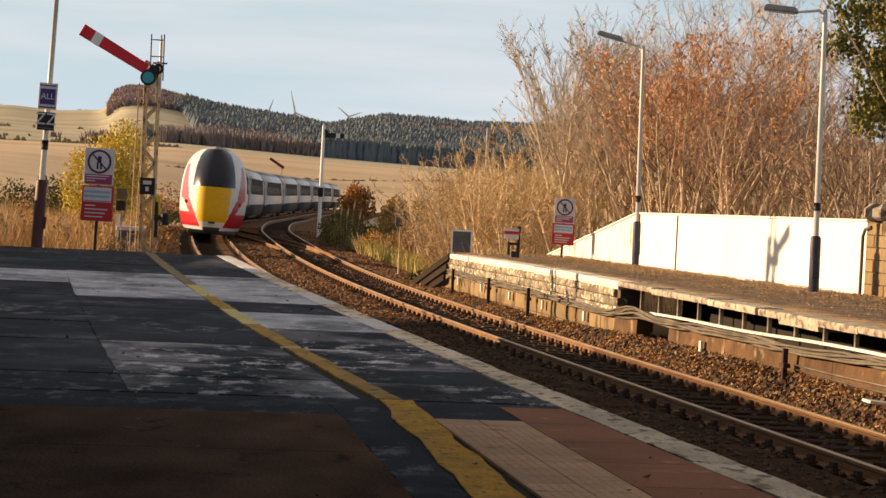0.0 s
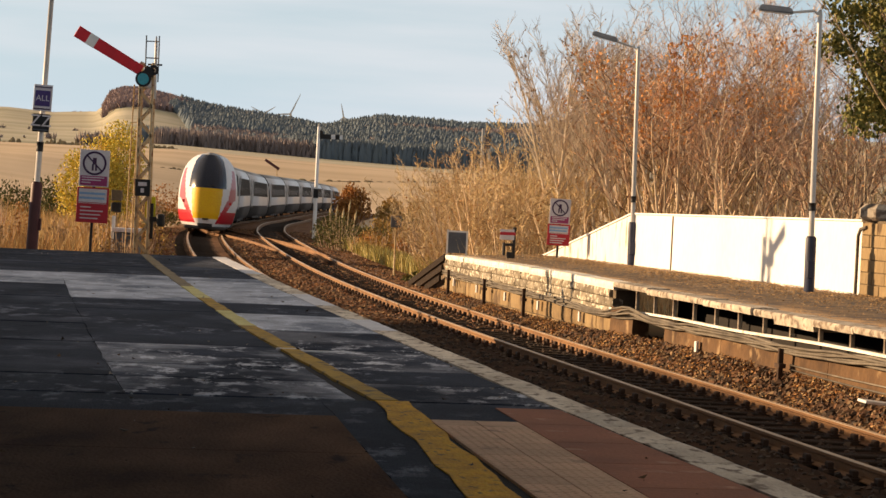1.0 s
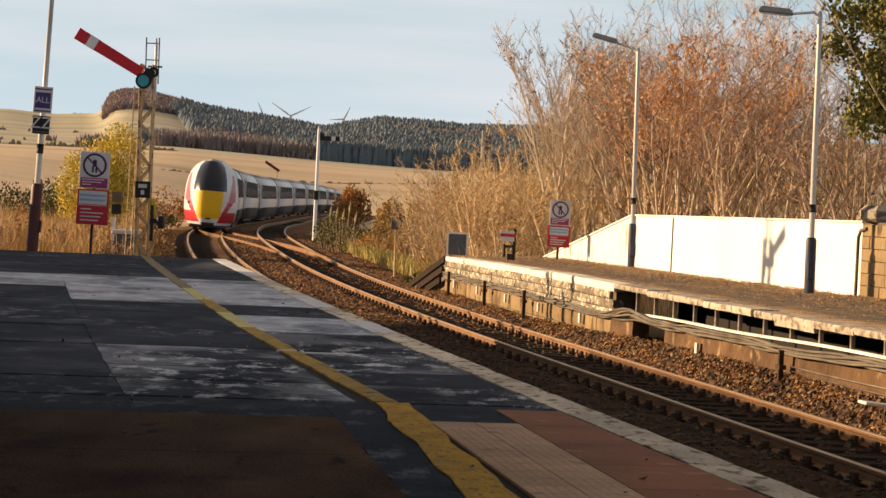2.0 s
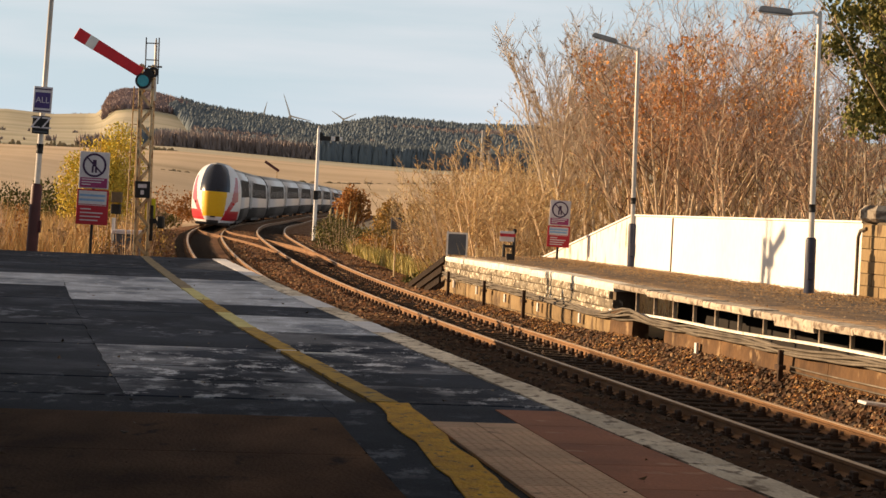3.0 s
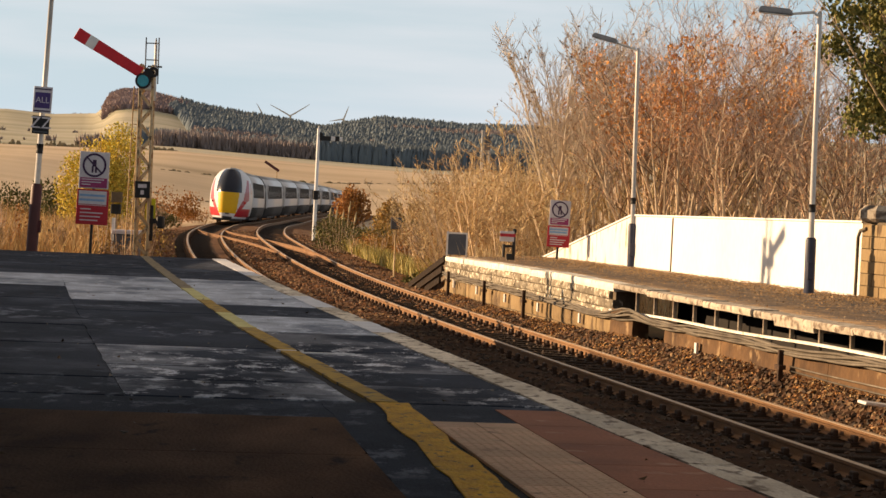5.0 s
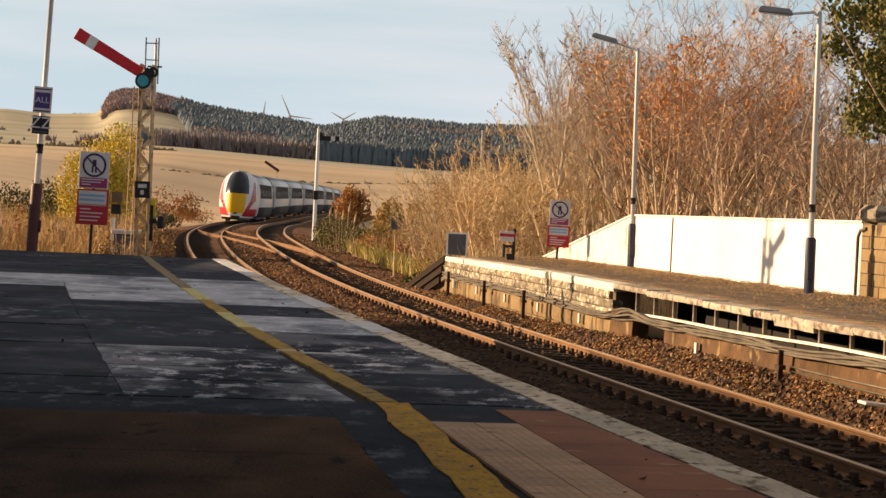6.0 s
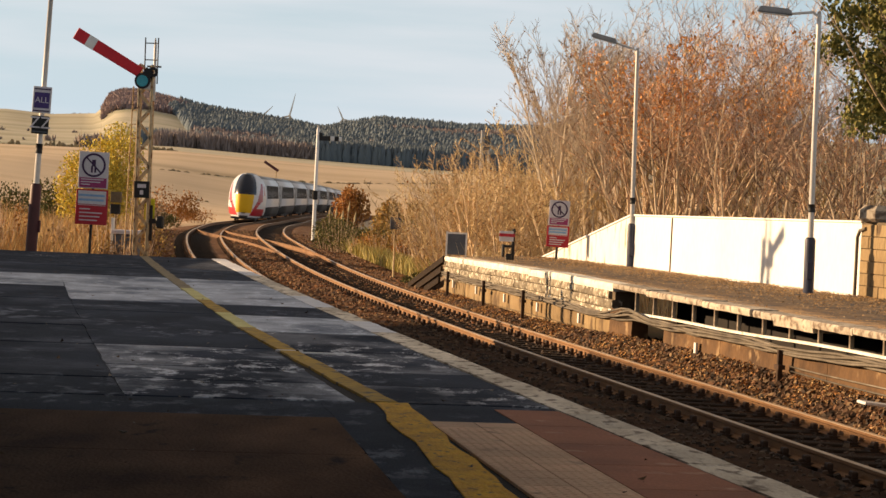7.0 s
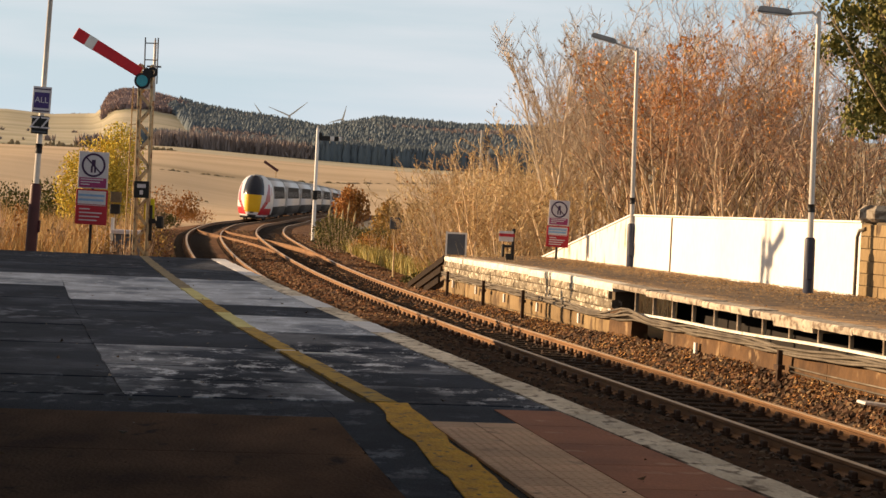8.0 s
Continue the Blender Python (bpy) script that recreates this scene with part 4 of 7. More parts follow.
def make_wall():
    w = thing("platform_wall", "white painted boundary wall with a sloping end", "wall", kind="structure")
    def panel(a, b, za, zb, material, name="wall_panel", foot=0.0):
        bm = B()
        d = (b - a).normalized()
        nrm = Vector((d.y, -d.x, 0)) * -0.07
        v = []
        for q in (Vector((0, 0, 0)), nrm):
            for p, z in ((a, foot), (b, foot), (b, zb), (a, za)):
                v.append(bm.verts.new((p.x + q.x, p.y + q.y, z)))
        for f in ((0, 1, 2, 3), (7, 6, 5, 4), (0, 4, 5, 1), (1, 5, 6, 2), (2, 6, 7, 3), (3, 7, 4, 0)):
            bm.faces.new([v[k] for k in f])
        bmesh.ops.recalc_face_normals(bm, faces=bm.faces)
        return part(name, bm, material, w)
    d = (WALL_NEAR - WALL_TURN).normalized()
    L = (WALL_NEAR - WALL_TURN).length
    panel(WALL_END, WALL_TURN - (WALL_TURN - WALL_END).normalized() * 0.01, 0.03, 1.24, M["fence_peel"], foot=-1.0)
    cuts = [0.0, 2.62, L]
    for s0, s1 in zip(cuts[:-1], cuts[1:]):
        z0, z1 = 1.24 + 0.13 * s0 / L, 1.24 + 0.13 * s1 / L
        panel(WALL_TURN + d * (s0 + 0.012), WALL_TURN + d * (s1 - 0.012), z0, z1, M["fence"])
    bm = B()
    q = WALL_TURN + d * 2.63
    box(bm, -0.012, 0.012, -0.012, 0.012, 0.06, 1.26, Matrix.Translation((q.x, q.y, 0)) @ Matrix.Rotation(math.atan2(d.y, d.x), 4, "Z") @ Matrix.Translation((0, -0.012, 0)))
    part("joint_strip", bm, M["mortar"], w)
    # capping strip
    bm = B()
    n = Vector((d.y, -d.x, 0))
    for a, b, za, zb in ((WALL_END, WALL_TURN, 0.035, 1.25), (WALL_TURN, WALL_NEAR, 1.25, 1.38)):
        e = (b - a).normalized()
        nn = Vector((e.y, -e.x, 0))
        v = [bm.verts.new(Vector((p.x, p.y, z + dz)) + nn * o) for p, z in ((a, za), (b, zb)) for o, dz in ((0.03, 0), (0.03, 0.035), (-0.1, 0.035), (-0.1, 0))]
        for k in range(4):
            bm.faces.new((v[k], v[(k + 1) % 4], v[4 + (k + 1) % 4], v[4 + k]))
        bm.faces.new(v[:4]), bm.faces.new(v[4:][::-1])
    bmesh.ops.recalc_face_normals(bm, faces=bm.faces)
    part("wall_capping", bm, M["fence"], w)


make_wall()


def make_pier():
    p = thing("stone_pier", "weathered stone pier with a broad pale cap beside the white wall", "pier", at=pose(7.52, 39.55, 0, 0, 0, 15))
    bm = B()
    box(bm, -0.13, 0.45, -1.57, 0.27, OPP_Z - 0.05, 1.40)
    part("shaft", bm, M["mortar"], p)
    rnd = random.Random(4)
    z, k = OPP_Z - 0.03, 0
    while z < 1.35:
        h = min(0.215, 1.40 - z)
        y1 = 0.30
        while y1 > -1.58:
            y0 = max(y1 - (rnd.uniform(0.42, 0.66) if y1 < 0.29 or k % 2 else 0.32), -1.6)
            bm, o = B(), rnd.uniform(-0.008, 0.006)
            box(bm, -0.16 - o, 0.0, y0 + 0.006, y1 - 0.006, z + 0.006, z + h - 0.006, bevel=0.008)
            part("stone_block", bm, M["slab"], p)
            y1 = y0
        z, k = z + h, k + 1
    bm = B()
    tube(bm, [(0.12, 0.02, 1.40), (0.12, 0.02, 1.46), (0.12, 0.02, 1.60), (0.12, 0.02, 1.69)], [0.40, 0.46, 0.46, 0.36], 8)
    for f in bm.faces:
        f.smooth = False
    part("cap", bm, M["opp_worn"], p)
    bm = B()
    tube(bm, [(-0.20, 0.36, OPP_Z), (-0.20, 0.36, 1.12), (-0.19, 0.30, 1.24), (-0.17, 0.10, 1.28)], 0.032, 8)
    part("drain_pipe", bm, M["cable"], p)


make_pier()


def lamp_post(x, y, reach, name_label, head_turn, end_z, tilt):
    g = thing("platform_lamp", name_label, "lamp post", at=pose(x, y, OPP_Z, 0, -1.0 if y > 45 else -0.7, 0), group="lamps on the far platform")
    bm = B()
    tube(bm, [(0, 0, -0.02), (0, 0, 0.94), (0, 0, 0.98)], [0.095, 0.095, 0.07], 14)
    box(bm, -0.06, 0.06, -0.11, -0.08, 0.25, 0.55, bevel=0.01)
    part("base_sleeve", bm, M["pole_navy"], g, "navy painted base sleeve")
    bm = B()
    tube(bm, [(0, 0, 0.95), (0, 0, 4.86), (0, 0, 4.92)], [0.052, 0.040, 0.030], 12)
    part("pole", bm, M["pole_white"], g)
    bm = B()
    tube(bm, [(0, 0, 1.42), (0, 0, 1.56)], 0.062, 12)
    part("band", bm, M["black"], g)
    d = Vector((math.cos(head_turn), math.sin(head_turn), 0))
    bm = B()
    tube(bm, [(0, 0, 4.80), d * 0.10 + Vector((0, 0, 4.90)), d * reach + Vector((0, 0, end_z))], [0.03, 0.026, 0.022], 8)
    part("bracket", bm, M["pole_white"], g)
    bm = B()
    m = Matrix.Translation(d * (reach - 0.05) + Vector((0, 0, end_z + 0.01))) @ Matrix.Rotation(head_turn, 4, "Z") @ Matrix.Rotation(radians(-tilt), 4, "Y")
    box(bm, 0, 0.62, -0.13, 0.13, -0.04, 0.07, m)
    for v in bm.verts:
        q = m.inverted() @ v.co
        if q.z > 0:
            q.y *= 0.55
            q.x = 0.06 + q.x * 0.85
        v.co = m @ q
    bmesh.ops.bevel(bm, geom=bm.edges[:], offset=0.018, segments=2, affect="EDGES")
    ln = part("lantern", bm, M["lamp_grey"], g, "grey street-type lantern")
    bm = B()
    box(bm, 0.08, 0.56, -0.095, 0.095, -0.055, -0.041, m)
    part("lens_cover", bm, M["white"], ln)
    return g


def stray_board():
    g = thing("loose_board", "small white board lying on the ballast", "board", at=pose(*(on_line(1.14, 26.2)[0] + Vector((0, 0, 0.235))), 4, 6, 25))
    bm = B()
    box(bm, -0.22, 0.22, -0.09, 0.09, 0, 0.035, bevel=0.006)
    part("board", bm, M["white"], g)


stray_board()


# lettered surface: cross bands, paving, lines; off is measured from the edge, negative inland
def make_platform_surface():
    rnd = random.Random(3)
    # cross slabs of tarmac, some frosted or streaked; columns: behind the seam, to the yellow line, to the edge
    rows = [(17.5, 18.9, "tarmac", "streaks", "flecks"), (18.9, 20.1, "tarmac", "streaks", "tarmac"), (20.1, 22.3, "tarmac", "streaks", "flecks"), (22.3, 24.8, "tarmac", "tarmac", "flecks"),
            (24.8, 27.6, "tarmac", "tarmac", "frost"), (27.6, 29.7, "tarmac", "tarmac", "tarmac"), (29.7, 33.0, "tarmac", "frost", "frost"), (33.0, 36.9, "frost", "frost", "frost"),
            (36.9, 40.2, "tarmac", "tarmac", "tarmac"), (40.2, 43.6, "tarmac", "tarmac", "tarmac"), (43.6, 46.85, "tarmac", "tarmac", "tarmac")]
    for k, (y0, y1, *cols) in enumerate(rows):
        for (off0, off1), m in zip(((-9.5, -3.36), (-3.357, -1.725), (-1.545, -0.29)), cols):
            band("tarmac_slab", off0, off1, y0 + 0.025, y1 - 0.025, rnd.uniform(-0.004, 0.005), M[m], 0.01, k)
    # plain tarmac behind the viewer and at the back of the platform
    band("tarmac_slab", -15.9, -9.53, -19.5, 46.8, -0.004, M["tarmac"], 0.0, 20)
    band("tarmac_slab", -9.5, -0.02, -19.5, 5.88, -0.004, M["tarmac"], 0.0, 21)
    # yellow line
    for y0, y1, m in ((17.5, 25.3, "mid_yellow"), (25.3, 27.9, "pale_yellow"), (27.9, 30.6, "mid_yellow"), (30.6, 33.6, "pale_yellow"), (33.6, 46.5, "dull_yellow")):
        o = -1.60 if y0 < 18 else -1.72
        band("yellow_line", (o, -1.72), (o + 0.18, -1.55), y0, y1, 0.008, M[m], 0.012, int(y0))
    band("yellow_line", (-2.55, -1.60), (-2.26, -1.35), 5, 17.45, 0.008, M["yellow_line"], 0.028, 7)
    # near paving
    band("tarmac_margin", (-2.70, -1.98), (-2.20, -1.36), 6, 17.46, 0.0, M["tarmac"], 0.015, 8)
    band("tarmac_margin", -9.5, -1.9, 16.35, 17.47, -0.003, M["tarmac"], 0.0, 8)
    y = 5.9
    while y < 16.0:
        for c in range(3):
            i0, i1 = -2.70 + 0.72 * (y - 6) / 11.46, -2.70 + 0.72 * (y + 2.1 - 6) / 11.46
            o = -2.3 * c
            band("paving_slab", (i0 - 2.29 + o, i1 - 2.29 + o), (i0 + o, i1 + o), y + 0.004, min(y + 2.09, 16.34), 0.002 + rnd.uniform(0, 0.003), M["paving"], 0.0, 9)
        y += 2.1

    def slant(y):
        return -1.43 - 0.05 * (16.25 - y)
    # tactile paving: buff blocks, then a maroon strip to the coping
    y = 6.95
    while y < 16.0:
        for a, b in ((0.0, 0.295), (0.305, 0.60)):
            y1 = y + 0.31
            band("tactile_slab", (slant(y) + a, slant(y1) + a), (slant(y) + b, slant(y1) + b), y + 0.004, y1 - 0.004, 0.006, M["tactile"], 0.0, 4)
        y += 0.31
    y = 7.0
    while y < 16.9:
        y1 = min(y + 1.02, 17.2)
        band("maroon_slab", (slant(y) + 0.615, slant(y1) + 0.615), -0.30, y + 0.004, y1 - 0.004, 0.003, M["maroon_paving"], 0.0, 6)
        y = y1
    band("tarmac_strip", -1.40, -0.74, 16.28, 17.46, -0.003, M["tarmac"], 0.0, 6)
    band("tarmac_strip", -1.50, -0.28, 17.21, 17.48, -0.006, M["tarmac"], 0.0, 6)
    for y, a, b in ((21.95, -1.5, -1.0), (22.15, -1.7, -1.45)):
        band("white_streak", a, b, y, y + 0.06, 0.0095, M["edge_bright"], 0.0, 3)
    # edge coping
    y, k = 6.0, 0
    while y < 46.7:
        y1 = min(y + 0.92, 46.85)
        bright = any(a < (y + y1) / 2 < b for a, b in ((25.0, 27.4), (30.1, 32.7), (39.3, 47)))
        c = band("coping_slab", -0.28 + rnd.uniform(-0.012, 0.012), 0.0, y + 0.005, y1 - 0.005, 0.004 + rnd.uniform(0, 0.002), M["edge_bright" if bright else "edge_white"], 0.012, k)
        y, k = y1, k + 1


make_platform_surface()


def make_tactile_studs():
    bm = B()
    y = 9.0
    while y < 15.85:
        for i in range(11):
            p, a = on_line(EDGE_NEAR - 1.415 - 0.05 * (16.25 - y) + i * 0.057, y, 0.006)
            v = [bm.verts.new(p + Vector((0.016 * math.cos(t), 0.016 * math.sin(t), 0))) for t in (0.4, 1.97, 3.54, 5.11)]
            w = [bm.verts.new(p + Vector((0.010 * math.cos(t), 0.010 * math.sin(t), 0.0022))) for t in (0.4, 1.97, 3.54, 5.11)]
            bm.faces.new(w)
            for k in range(4):
                bm.faces.new((v[k], v[(k + 1) % 4], w[(k + 1) % 4], w[k]))
        y += 0.067
    tagged(part("studs", bm, M["tactile"], PLATFORM), kind="stuff")


make_tactile_studs()


# station building beside the platform and the awning over its near end; both stand out of the camera's view, added and
# sized to cast the shade
def make_station_building():
    b = thing("station_building", "unseen long low stone building added beside the platform for its shadow", "building", at=pose(-10.4, 20, 0, 0, 0, 11))
    bm = B()
    box(bm, -8.6, 0, -38, 24, -1.2, 3.15)
    part("wall", bm, M["stone"], b)
    bm = B()
    v = [bm.verts.new(q) for q in ((0.2, -38.2, 3.1), (0.2, 24.2, 3.1), (-4.3, 24.2, 3.95), (-4.3, -38.2, 3.95), (-8.8, 24.2, 3.1), (-8.8, -38.2, 3.1))]
    for f in ((0, 1, 2, 3), (3, 2, 4, 5), (0, 5, 4, 1), (1, 4, 2), (0, 3, 5)):
        bm.faces.new([v[k] for k in f])
    part("roof", bm, M["grey"], b)
    a = thing("platform_awning", "unseen dark awning added to shade the near end of the platform", "awning")
    bm = B()
    box(bm, -8.5, 1.2, -18, 17.0, 3.30, 3.5)
    part("roof", bm, M["void"], a)
    for y in (-14, -6, 2.0):
        bm = B()
        tube(bm, [(-2.6, y, 0), (-2.6, y, 3.31)], 0.09, 10)
        part("column", bm, M["pole_navy"], a)
    bm = B()
    box(bm, -12, 14, -19.5, -19.2, -1.2, 5)
    tagged(part("wall_south", bm, M["stone"]), "plain stone wall behind the viewer", "wall", kind="structure")
    # hedge out of view, added only to shade the platform's far end
    h = thing("platform_hedge", "unseen dark hedge added to shade the platform's far end", "hedge")
    bm = B()
    box(bm, -12.6, -11.2, 40.6, 48.5, -1.2, 1.6, bevel=0.15)
    part("foliage", bm, M["void"], h)


make_station_building()
for args in ((4.232, 51.22, 0.50, "tall pale lamp post with a navy base on the far platform", radians(166), 5.03, 15),
             (6.40, 39.7, 0.50, "tall pale lamp post with a navy base beside the white wall", radians(174), 4.86, 5)):
    lamp_post(*args)


# ---------------------------------------------------------------- signals, signs and posts
def warning_sign(x, y, z_foot, w, heights, lean, label):
    """Two boards on a post: heights are foot, red board's bottom, top, and upper board's bottom, top."""
    g = thing("warning_sign", label, "sign", at=pose(x, y, z_foot, 0, lean, 0), group="warning signs at the platform ends")
    r0, r1, s0, s1 = (h - z_foot for h in heights)
    bm = B()
    tube(bm, [(0, 0, 0), (0, 0, s1 - 0.1)], 0.03, 8)
    part("post", bm, M["black"], g)
    bm = B()
    box(bm, -w / 2 - 0.02, w / 2 + 0.02, -0.055, -0.035, r0, r1, bevel=0.004)
    lo = part("lower_board", bm, M["sign_red"], g, "red board with white writing")
    bm = B()
    box(bm, -w / 2 + 0.02, w / 2 - 0.02, -0.062, -0.0555, r0 + (r1 - r0) * 0.58, r1 - 0.03)
    box(bm, -w / 2 + 0.02, w / 2 - 0.02, -0.062, -0.0555, r0 + (r1 - r0) * 0.545, r0 + (r1 - r0) * 0.56)
    part("white_panel", bm, M["sign_white"], lo)
    bm = B()
    for k, (a, b) in enumerate(((0.05, 0.92), (0.05, 0.90))):
        zz = r0 + (r1 - r0) * (0.83 - 0.13 * k)
        box(bm, -w / 2 + a * w, -w / 2 + b * w, -0.066, -0.0625, zz - 0.022, zz + 0.022)
    part("blue_writing", bm, M["sign_blue"], lo)
    bm = B()
    for k, b in enumerate((0.45, 0.86, 0.78, 0.70)):
        zz = r0 + (r1 - r0) * (0.44 - 0.105 * k)
        box(bm, -w / 2 + 0.1 * w, -w / 2 + b * w, -0.060, -0.0555, zz - 0.012, zz + 0.012)
    part("white_writing", bm, M["sign_white"], lo)
    bm = B()
    box(bm, -w / 2, w / 2, -0.055, -0.035, s0, s1, bevel=0.004)
    up = part("upper_board", bm, M["sign_white"], g, "white board with a barred circle")
    bm = B()
    box(bm, -w / 2 + 0.03, w / 2 - 0.03, -0.062, -0.0555, s0 + 0.02, s0 + (s1 - s0) * 0.29)
    part("plum_panel", bm, M["sign_plum"], up)
    bm = B()
    for k in range(3):
        zz = s0 + (s1 - s0) * (0.245 - 0.07 * k)
        box(bm, -w / 2 + 0.06, -w / 2 + w * (0.85, 0.75, 0.4)[k], -0.066, -0.0625, zz - 0.010, zz + 0.010)
    part("writing", bm, M["sign_white"], up)
    zc, rr = s0 + (s1 - s0) * 0.635, w * 0.40
    bm = B()
    disc(bm, rr, -0.063, 30, zc, 0, rr * 0.83, 0.007)
    box(bm, -rr * 0.92, rr * 0.92, -0.068, -0.060, -rr * 0.06, rr * 0.06, Matrix.Translation((0, 0, zc)) @ Matrix.Rotation(radians(45), 4, "Y"))
    part("barred_circle", bm, M["sign_ink"], up)
    bm = B()
    box(bm, -rr * 0.16, rr * 0.16, -0.0605, -0.0555, zc - rr * 0.1, zc + rr * 0.45, bevel=0.002)
    box(bm, -rr * 0.22, -rr * 0.06, -0.0605, -0.0555, zc - rr * 0.62, zc - rr * 0.08, bevel=0.002)
    box(bm, rr * 0.06, rr * 0.22, -0.0605, -0.0555, zc - rr * 0.62, zc - rr * 0.08, bevel=0.002)
    part("plain_symbol", bm, M["sign_ink"], up)
    return g


warning_sign(-7.345, 47.2, -1.2, 0.62, (0.55, 1.28, 1.30, 2.06), 0.7, "red and white warning sign on a post among dry grass")
warning_sign(2.714, 54.6, OPP_Z - 0.05, 0.495, (0.40, 0.908, 0.918, 1.5215), 1.2, "small red and white warning sign on the far platform")


def notice_post():
    g = thing("notice_post", "leaning pale post with a maroon base and two small plates", "post", at=pose(-8.51, 46.8, -1.2, 0, 2.0, 0))
    bm = B()
    tube(bm, [(0, 0, 0), (0, 0, 2.50), (0, 0, 2.55)], [0.125, 0.115, 0.08], 14)
    box(bm, 0.08, 0.15, -0.05, 0.05, 1.55, 1.8, bevel=0.01)
    part("base_sleeve", bm, M["pole_maroon"], g, "maroon painted base sleeve")
    bm = B()
    tube(bm, [(0, 0, 2.5), (0, 0, 7.2)], [0.062, 0.045], 12)
    part("pole", bm, M["pole_white"], g)
    bm = B()
    tube(bm, [(0, 0, 3.17), (0, 0, 3.37)], 0.072, 12)
    part("band", bm, M["black"], g)
    bm = B()
    box(bm, -0.19, 0.19, -0.11, -0.085, 4.00, 4.54, bevel=0.004)
    pl = part("upper_plate", bm, M["sign_white"], g)
    bm = B()
    box(bm, -0.155, 0.155, -0.116, -0.1105, 4.10, 4.42)
    part("purple_panel", bm, M["sign_purple"], pl)
    for z in (4.475, 4.03):
        bm = B()
        box(bm, -0.17, 0.17, -0.116, -0.1105, z, z + 0.025)
        part("dark_rule", bm, M["sign_ink"], pl)
    lettering("ALL", 0.17, M["sign_white"], pl, Matrix.Translation((0, -0.118, 4.26)) @ Matrix.Rotation(radians(90), 4, "X"))
    bm = B()
    box(bm, -0.175, 0.175, -0.11, -0.085, 3.57, 3.94, bevel=0.004)
    pz = part("lower_plate", bm, M["black"], g)
    lettering("ZZ", 0.34, M["sign_white"], pz, Matrix.Translation((0, -0.113, 3.79)) @ Matrix.Rotation(radians(90), 4, "X"))
    bm = B()
    box(bm, -0.15, 0.15, -0.116, -0.1105, 3.60, 3.625)
    part("white_rule", bm, M["grey"], pz)


notice_post()


def semaphore_signal():
    g = thing("semaphore_signal", "tall cream lattice signal with a raised red arm", "railway signal", at=pose(-6.36, 48.0, -1.2, 0, -0.6, 0))
    top = 5.15
    for sx in (-0.13, 0.13):
        for sy in (-0.13, 0.13):
            bm = B()
            box(bm, sx - 0.028, sx + 0.028, sy - 0.028, sy + 0.028, 0, top, bevel=0.006)
            part("mast_angle", bm, M["mast"], g)
    z, k = 0.2, 0
    while z < top - 0.3:
        for sy in (-0.15, 0.15):
            bm = B()
            s = 1 if k % 2 else -1
            m = Matrix.Translation((0, sy, z + 0.16)) @ Matrix.Rotation(s * radians(50), 4, "Y")
            box(bm, -0.2, 0.2, -0.008, 0.008, -0.022, 0.022, m)
            part("lattice_bar", bm, M["mast"], g)
        z, k = z + 0.31, k + 1
    bm = B()
    tube(bm, [(0.16, 0, 4.4), (0.16, 0, 5.55), (0.16, 0, 5.72)], [0.035, 0.03, 0.012], 8)
    part("finial", bm, M["pole_white"], g)
    bm = B()
    for sx in (-0.03, 0.24):
        tube(bm, [(sx, -0.15, 4.75), (sx, -0.15, 5.72)], 0.014, 6)
    for zz in (5.25, 5.6):
        tube(bm, [(-0.03, -0.15, zz), (0.24, -0.15, zz)], 0.012, 6)
    tube(bm, [(0.0, 0.0, 5.12), (0.30, 0.0, 5.12)], 0.02, 6)
    part("guard_rail", bm, M["grey"], g)
    # ladder
    bm = B()
    for sx in (-0.36, -0.24):
        tube(bm, [(sx - 0.06, 0.3, 0), (sx + 0.06, 0.22, 4.7)], 0.014, 6)
    for i in range(15):
        zz = 0.3 + i * 0.3
        tube(bm, [(-0.42 + zz * 0.026, 0.28, zz), (-0.30 + zz * 0.026, 0.28, zz)], 0.010, 5)
    part("ladder", bm, M["mast"], g)
    # arm, raised at 34 degrees towards the left, with its spectacle plate
    arm_at = Matrix.Translation((-0.02, -0.22, 4.93)) @ Matrix.Rotation(radians(29.5), 4, "Y")
    bm = B()
    box(bm, -1.68, -0.10, -0.02, 0.02, -0.135, 0.125)
    for v in bm.verts:
        if v.co.x > -0.5:
            v.co.z = v.co.z * 0.85
    bmesh.ops.bevel(bm, geom=bm.edges[:], offset=0.008, segments=1, affect="EDGES")
    arm = part("arm", bm, M["arm_red"], g, "red arm with a white stripe", at=arm_at)
    bm = B()
    box(bm, -1.40, -1.20, -0.024, -0.0205, -0.134, 0.124)
    part("white_stripe", bm, M["white"], arm)
    bm = B()
    box(bm, -0.06, 0.15, -0.02, 0.02, -0.16, 0.16, bevel=0.02)
    disc(bm, 0.165, -0.03, 24, -0.13, 0.03, 0.115, 0.05)
    disc(bm, 0.11, -0.03, 20, 0.14, 0.12, 0.05, 0.05)
    part("spectacle_plate", bm, M["black"], arm)
    bm = B()
    disc(bm, 0.12, -0.036, 24, -0.13, 0.03, 0, 0.04)
    part("lens", bm, M["lens"], arm, "blue-green glass lens")
    bm = B()
    box(bm, -0.06, 0.12, -0.16, 0.16, 4.62, 4.80, bevel=0.02)
    part("lamp_case", bm, M["white"], g)
    bm = B()
    box(bm, -0.16, 0.16, -0.20, -0.17, 2.35, 2.70, bevel=0.004)
    pl = part("number_plate", bm, M["black"], g, "black plate with pale marks")
    bm = B()
    box(bm, -0.09, 0.09, -0.206, -0.2005, 2.56, 2.64), box(bm, -0.035, 0.035, -0.206, -0.2005, 2.42, 2.51)
    part("pale_marks", bm, M["sign_white"], pl)
    bm = B()
